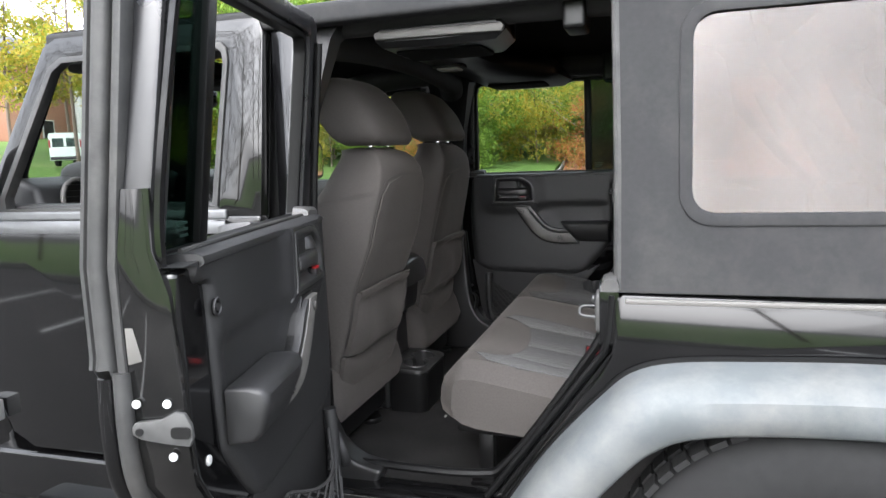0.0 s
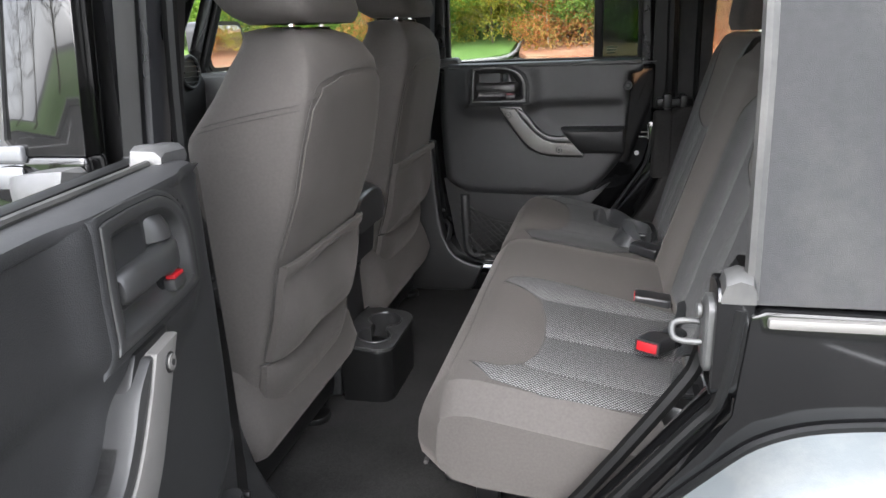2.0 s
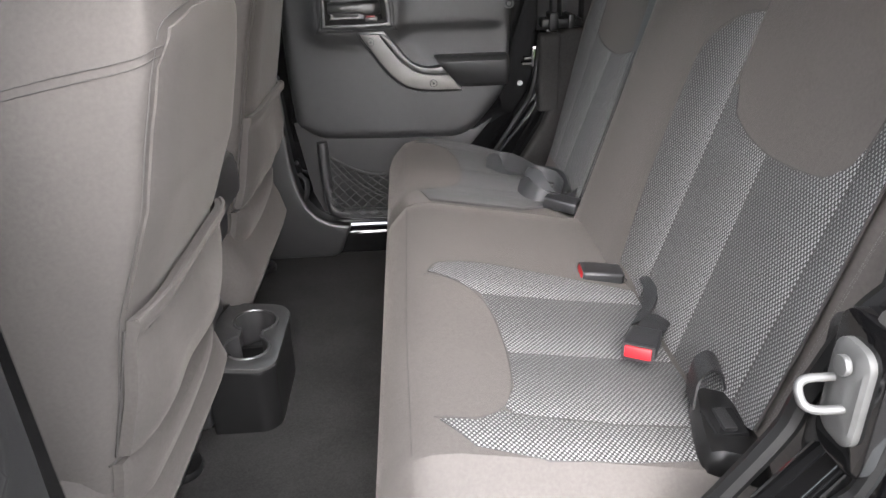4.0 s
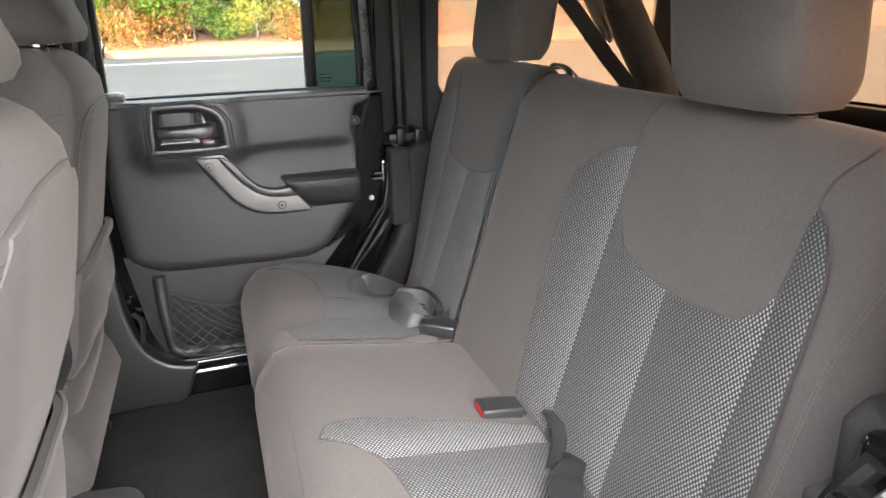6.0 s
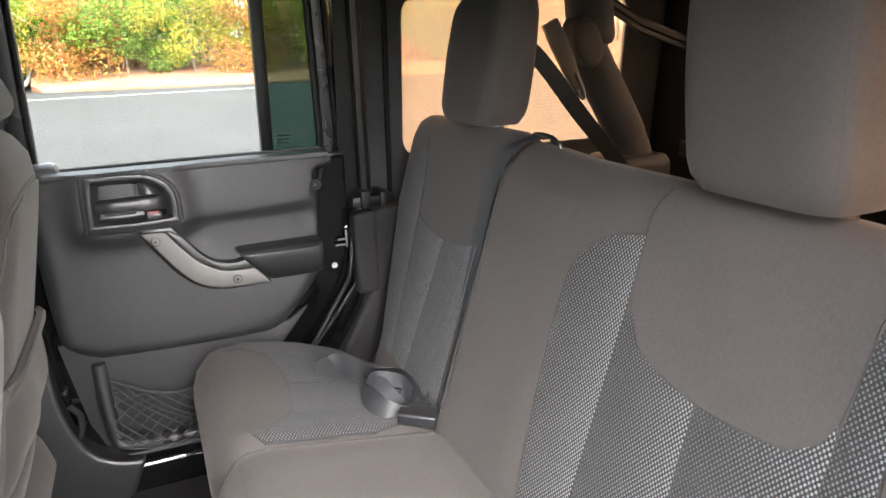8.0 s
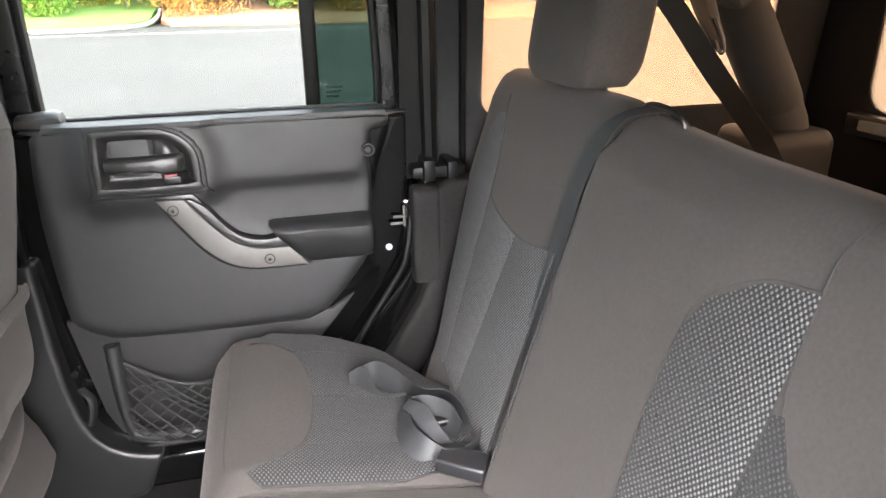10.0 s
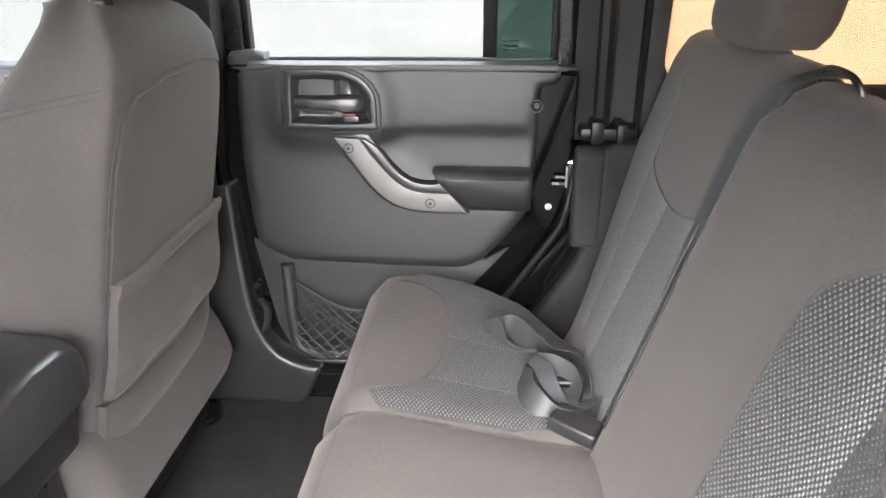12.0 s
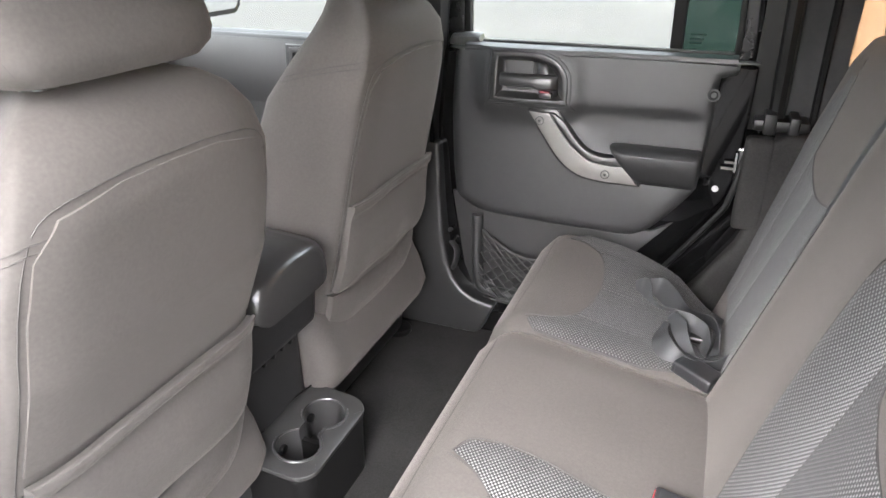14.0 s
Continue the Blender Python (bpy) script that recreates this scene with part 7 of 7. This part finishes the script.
part("slot", box(-0.006, 0.034, -0.592, -0.545, 0.808, 0.8165, 0.003), LINING, an)
part("tongue", box(0.006, 0.022, -0.588, -0.55, 0.812, 0.822, 0.003), WEB_DK, an)
part("strap", ribbon(smooth_path([(0.05, -0.486, 0.80), (0.038, -0.49, 0.838), (0.02, -0.496, 0.850), (0.002, -0.506, 0.840), (-0.004, -0.514, 0.808)], 4), [Vector((-0.004, -0.021, 0.0))] * 17, 0.003), WEB_DK, an, "black webbing loop")

# centre shoulder belt of the wide section
belt = thing("seat_belt", (0.2, 0.18, 1.3), "grey centre seat belt from the backrest top, coiled on the seat", "seat belt", "seat belts")
rows = [((0.258, 0.150, 1.298), (0.256, 0.106, 1.296)), ((0.243, 0.154, 1.314), (0.240, 0.108, 1.312)), ((0.226, 0.170, 1.318), (0.224, 0.122, 1.317)), ((0.206, 0.196, 1.307), (0.206, 0.147, 1.312)), ((0.188, 0.224, 1.282), (0.193, 0.173, 1.298)), ((0.169, 0.240, 1.236), (0.174, 0.193, 1.250)), ((0.152, 0.239, 1.183), (0.154, 0.196, 1.195)), ((0.134, 0.235, 1.123), (0.136, 0.196, 1.130)), ((0.114, 0.231, 1.060), (0.116, 0.196, 1.065)), ((0.096, 0.224, 1.000), (0.098, 0.196, 1.000)), ((0.080, 0.212, 0.940), (0.094, 0.199, 0.930)), ((0.072, 0.204, 0.870), (0.100, 0.199, 0.870))]
A, B = smooth_path([r[0] for r in rows], 6), smooth_path([r[1] for r in rows], 6)
part("webbing", ribbon([(a + c) / 2 for a, c in zip(A, B)], [(a - c) / 2 for a, c in zip(A, B)], 0.0016), WEB, belt, "grey belt webbing")
part("guide", tube(smooth_path([(0.240, 0.098, 1.285), (0.236, 0.100, 1.306), (0.231, 0.112, 1.319), (0.228, 0.140, 1.323), (0.226, 0.162, 1.322), (0.226, 0.176, 1.313), (0.232, 0.180, 1.290)], 4), 0.0034, 8), PLASTIC_DK, belt, "black belt guide")
# loops of slack lying on the narrow cushion
def strap_loop(rows, parent):
    """Slack webbing: rows of upper and lower edge."""
    A, B = smooth_path([r[0] for r in rows], 5), smooth_path([r[1] for r in rows], 5)
    part("webbing_loop", ribbon([(a + c) / 2 for a, c in zip(A, B)], [(a - c) / 2 for a, c in zip(A, B)], 0.0018), WEB, parent)


strap_loop([((0.024, 0.267, 0.800), (0.009, 0.271, 0.790)), ((0.020, 0.299, 0.825), (0.019, 0.344, 0.795)), ((0.006, 0.357, 0.825), (0.002, 0.387, 0.790)), ((-0.035, 0.371, 0.828), (-0.039, 0.408, 0.790)), ((-0.067, 0.434, 0.832), (-0.080, 0.427, 0.790)), ((-0.099, 0.474, 0.832), (-0.107, 0.465, 0.790)), ((-0.148, 0.455, 0.825), (-0.144, 0.471, 0.792)), ((-0.128, 0.452, 0.838), (-0.137, 0.461, 0.792)), ((-0.115, 0.438, 0.832), (-0.124, 0.446, 0.792)), ((-0.107, 0.414, 0.812), (-0.102, 0.423, 0.792)), ((-0.079, 0.409, 0.800), (-0.079, 0.411, 0.792)), ((-0.034, 0.415, 0.800), (-0.029, 0.413, 0.792))], belt)
strap_loop([((0.008, 0.269, 0.820), (0.004, 0.281, 0.780)), ((0.000, 0.308, 0.830), (-0.007, 0.293, 0.783)), ((-0.022, 0.328, 0.835), (-0.027, 0.315, 0.795)), ((-0.044, 0.331, 0.840), (-0.055, 0.331, 0.810)), ((-0.063, 0.326, 0.840), (-0.073, 0.341, 0.815)), ((-0.041, 0.303, 0.838), (-0.067, 0.306, 0.822)), ((-0.034, 0.276, 0.830), (-0.058, 0.281, 0.815)), ((-0.024, 0.257, 0.815), (-0.039, 0.261, 0.800)), ((-0.012, 0.238, 0.800), (-0.014, 0.246, 0.790))], belt)
strap_loop([((-0.067, 0.305, 0.825), (-0.078, 0.352, 0.800)), ((-0.068, 0.275, 0.825), (-0.097, 0.272, 0.790)), ((-0.057, 0.252, 0.820), (-0.079, 0.226, 0.790)), ((-0.031, 0.223, 0.812), (-0.042, 0.231, 0.785)), ((0.003, 0.228, 0.805), (0.006, 0.239, 0.780)), ((0.035, 0.259, 0.805), (0.042, 0.267, 0.775)), ((0.065, 0.303, 0.820), (0.080, 0.328, 0.775))], belt)
tg = box(-0.03, 0.01, 0.30, 0.34, 0.792, 0.806, 0.006, 3)
part("latch_tongue", tg, PLASTIC_DK, belt, "black belt tongue")

# outer belts from the roll bar
for s in (-1, 1):
    ob = thing("seat_belt", (0.47, s * 0.5, 1.2), "dark seat belt hanging from the padded roll bar", "seat belt", "seat belts")
    P = smooth_path([(0.32, s * 0.565, 1.63), (0.355, s * 0.52, 1.53), (0.43, s * 0.475, 1.434), (0.527, s * 0.468, 1.316), (0.642, s * 0.465, 1.188), (0.70, s * 0.465, 1.10)], 5)
    part("webbing", ribbon(P, [Vector((0.0125, s * -0.010, 0.0105))] * len(P), 0.0025), WEB_DK, ob)
    part("height_guide", loft([[Vector((x + a * w, s * (y + b * 0.008), z + a * w * 0.5)) for a, b in ((-1, -0.6), (-0.6, -1), (0.6, -1), (1, -0.6), (1, 0.6), (0.6, 1), (-0.6, 1), (-1, 0.6))] for x, y, z, w in ((0.470, 0.51, 1.520, 0.018), (0.492, 0.505, 1.475, 0.020), (0.513, 0.50, 1.430, 0.018), (0.530, 0.495, 1.390, 0.014), (0.543, 0.49, 1.362, 0.012), (0.549, 0.49, 1.350, 0.006))]), PLASTIC_DK, ob, "black belt guide")
    part("guide_slot", tube(smooth_path([(0.528, s * 0.484, 1.405), (0.545, s * 0.482, 1.372), (0.552, s * 0.482, 1.352), (0.545, s * 0.482, 1.345), (0.533, s * 0.484, 1.368)], 4), 0.003, 6), SILVER, ob, "worn metal edge")
# front belts on the pillars
for s in (-1, 1):
    fb = thing("seat_belt", (-0.76, s * 0.66, 1.3), "dark front seat belt on the door pillar", "seat belt", "seat belts")
    P = smooth_path([(-0.76, s * 0.64, 1.50), (-0.765, s * 0.645, 1.3), (-0.78, s * 0.655, 1.0), (-0.79, s * 0.66, 0.65)], 5)
    part("webbing", ribbon(P, [Vector((0.022, 0.0, 0.0))] * len(P), 0.0025), WEB_DK, fb)
    part("height_guide", box(-0.79, -0.73, *sorted((s * 0.625, s * 0.66)), 1.47, 1.53, 0.01, 3), PLASTIC_DK, fb)
# ---- van and building beyond ----
VAN_M = mat("pale_green_van_paint", (0.55, 0.62, 0.58), 0.25, var=0.05, coat=0.6)
van = thing("van", (0, 0, 0), "pale green-white panel van parked beside the trees", "van")
part("body", prism([(-2.8, 0.35), (2.0, 0.35), (2.8, 0.45), (2.85, 0.95), (2.1, 1.15), (1.55, 1.95), (1.3, 2.08), (-2.65, 2.1), (-2.8, 1.9)], "y", -0.98, 0.98, 0.08, 3), VAN_M, van)
for s in (-1, 1):
    for x0, x1 in ((-2.5, -1.6), (-1.45, -0.5), (-0.35, 0.5), (0.65, 1.45)):
        part("window", box(x0, x1, *sorted((s * 0.975, s * 0.99)), 1.25, 1.78, 0.0), GLASS_TINT, van)
    for wx in (-1.75, 1.8):
        part("wheel", disc((wx, s * 0.85, 0.36), (0, 1, 0), 0.36, 0.24, 24, 0.03), TYRE_M, van)
part("window", box(-2.81, -2.79, -0.75, -0.08, 1.2, 1.75), GLASS_TINT, van)
part("window", box(-2.81, -2.79, 0.08, 0.75, 1.2, 1.75), GLASS_TINT, van)
for s in (-1, 1):
    part("tail_light", box(-2.82, -2.74, *sorted((s * 0.86, s * 0.96)), 1.15, 1.65, 0.01), RED, van, "red tail light")
part("bumper", box(-2.92, -2.78, -0.9, 0.9, 0.4, 0.6, 0.03), PLASTIC_DK, van)
part("plate", box(-2.83, -2.81, -0.16, 0.16, 0.85, 0.98), WHITE_PL, van)
van.matrix_basis = pose(-37.0, 35.2, lawn_z(-37.0, 35.2), 0, 0, 118)
BRICK = mat_ground("red_brick_wall", (0.24, 0.11, 0.07), (0.33, 0.17, 0.11), 18, 0.5, 60, 0.9, (0.28, 0.16, 0.11), 0.5)
hs = thing("building", (-58, 56, 3), "red brick building with white columns", "building")
part("wall", box(-76, -60, 50, 74, 0, 12.5, 0.05), BRICK, hs)
part("roof", prism([(-76.5, 12.5), (-59.5, 12.5), (-68, 16)], "y", 49.5, 74.5, 0.05), PLASTIC_DK, hs)
for i in range(3):
    part("column", tube([(-58.2, 57.2 + 2.6 * i, 1.5), (-58.2, 57.2 + 2.6 * i, 12.4)], 0.55, 16), WHITE_PL, hs, "white column")
part("porch_roof", box(-60.2, -57.4, 56.0, 64.0, 12.2, 13.0, 0.05), WHITE_PL, hs, "white porch roof")
for i in range(2):
    yy = 51.3 + 2.6 * i
    for z in (4.4, 8.4):
        wd = part("window", box(-60.02, -59.95, yy, yy + 1.3, z, z + 1.9), GLASS_TINT, hs)
        part("frame", ring_prism([(yy - 0.1, z - 0.1), (yy + 1.4, z - 0.1), (yy + 1.4, z + 2.0), (yy - 0.1, z + 2.0)], [(yy + 0.02, z + 0.02), (yy + 1.28, z + 0.02), (yy + 1.28, z + 1.88), (yy + 0.02, z + 1.88)], "x", -60.0, -59.92), WHITE_PL, wd)
# tall spring trees in front of it, their leaves high and thin
for sx, sy, seed, n, lo in ((-33.5, 31.5, 31, 3600, 5.0), (-41.0, 38.5, 32, 3200, 3.4), (-37.5, 30.5, 33, 9000, 5.4), (-47.0, 33.0, 34, 9000, 3.0)):
    rg2 = np.random.default_rng(seed)
    yt = thing("tree", (0, 0, 0), "slender tree with bright yellow-green spring leaves", "tree", "plants along the car park")
    part("trunk", branchy(rg2, 11.0, 0.13, 22, 3.4, start=0.4), BARK, yt)
    me = leaf_cloud(rg2, [(rg2.uniform(-1, 1) * 3.6, rg2.uniform(-1, 1) * 3.2, rg2.uniform(lo, 13.0), rg2.uniform(0.6, 1.3)) for _ in range(30)], n, 0.15)
    me.materials.append(LEAF_Y)
    cr = new("crown", me)
    cr.parent = yt
    yt.matrix_basis = pose(sx, sy, lawn_z(sx, sy) - 0.05)
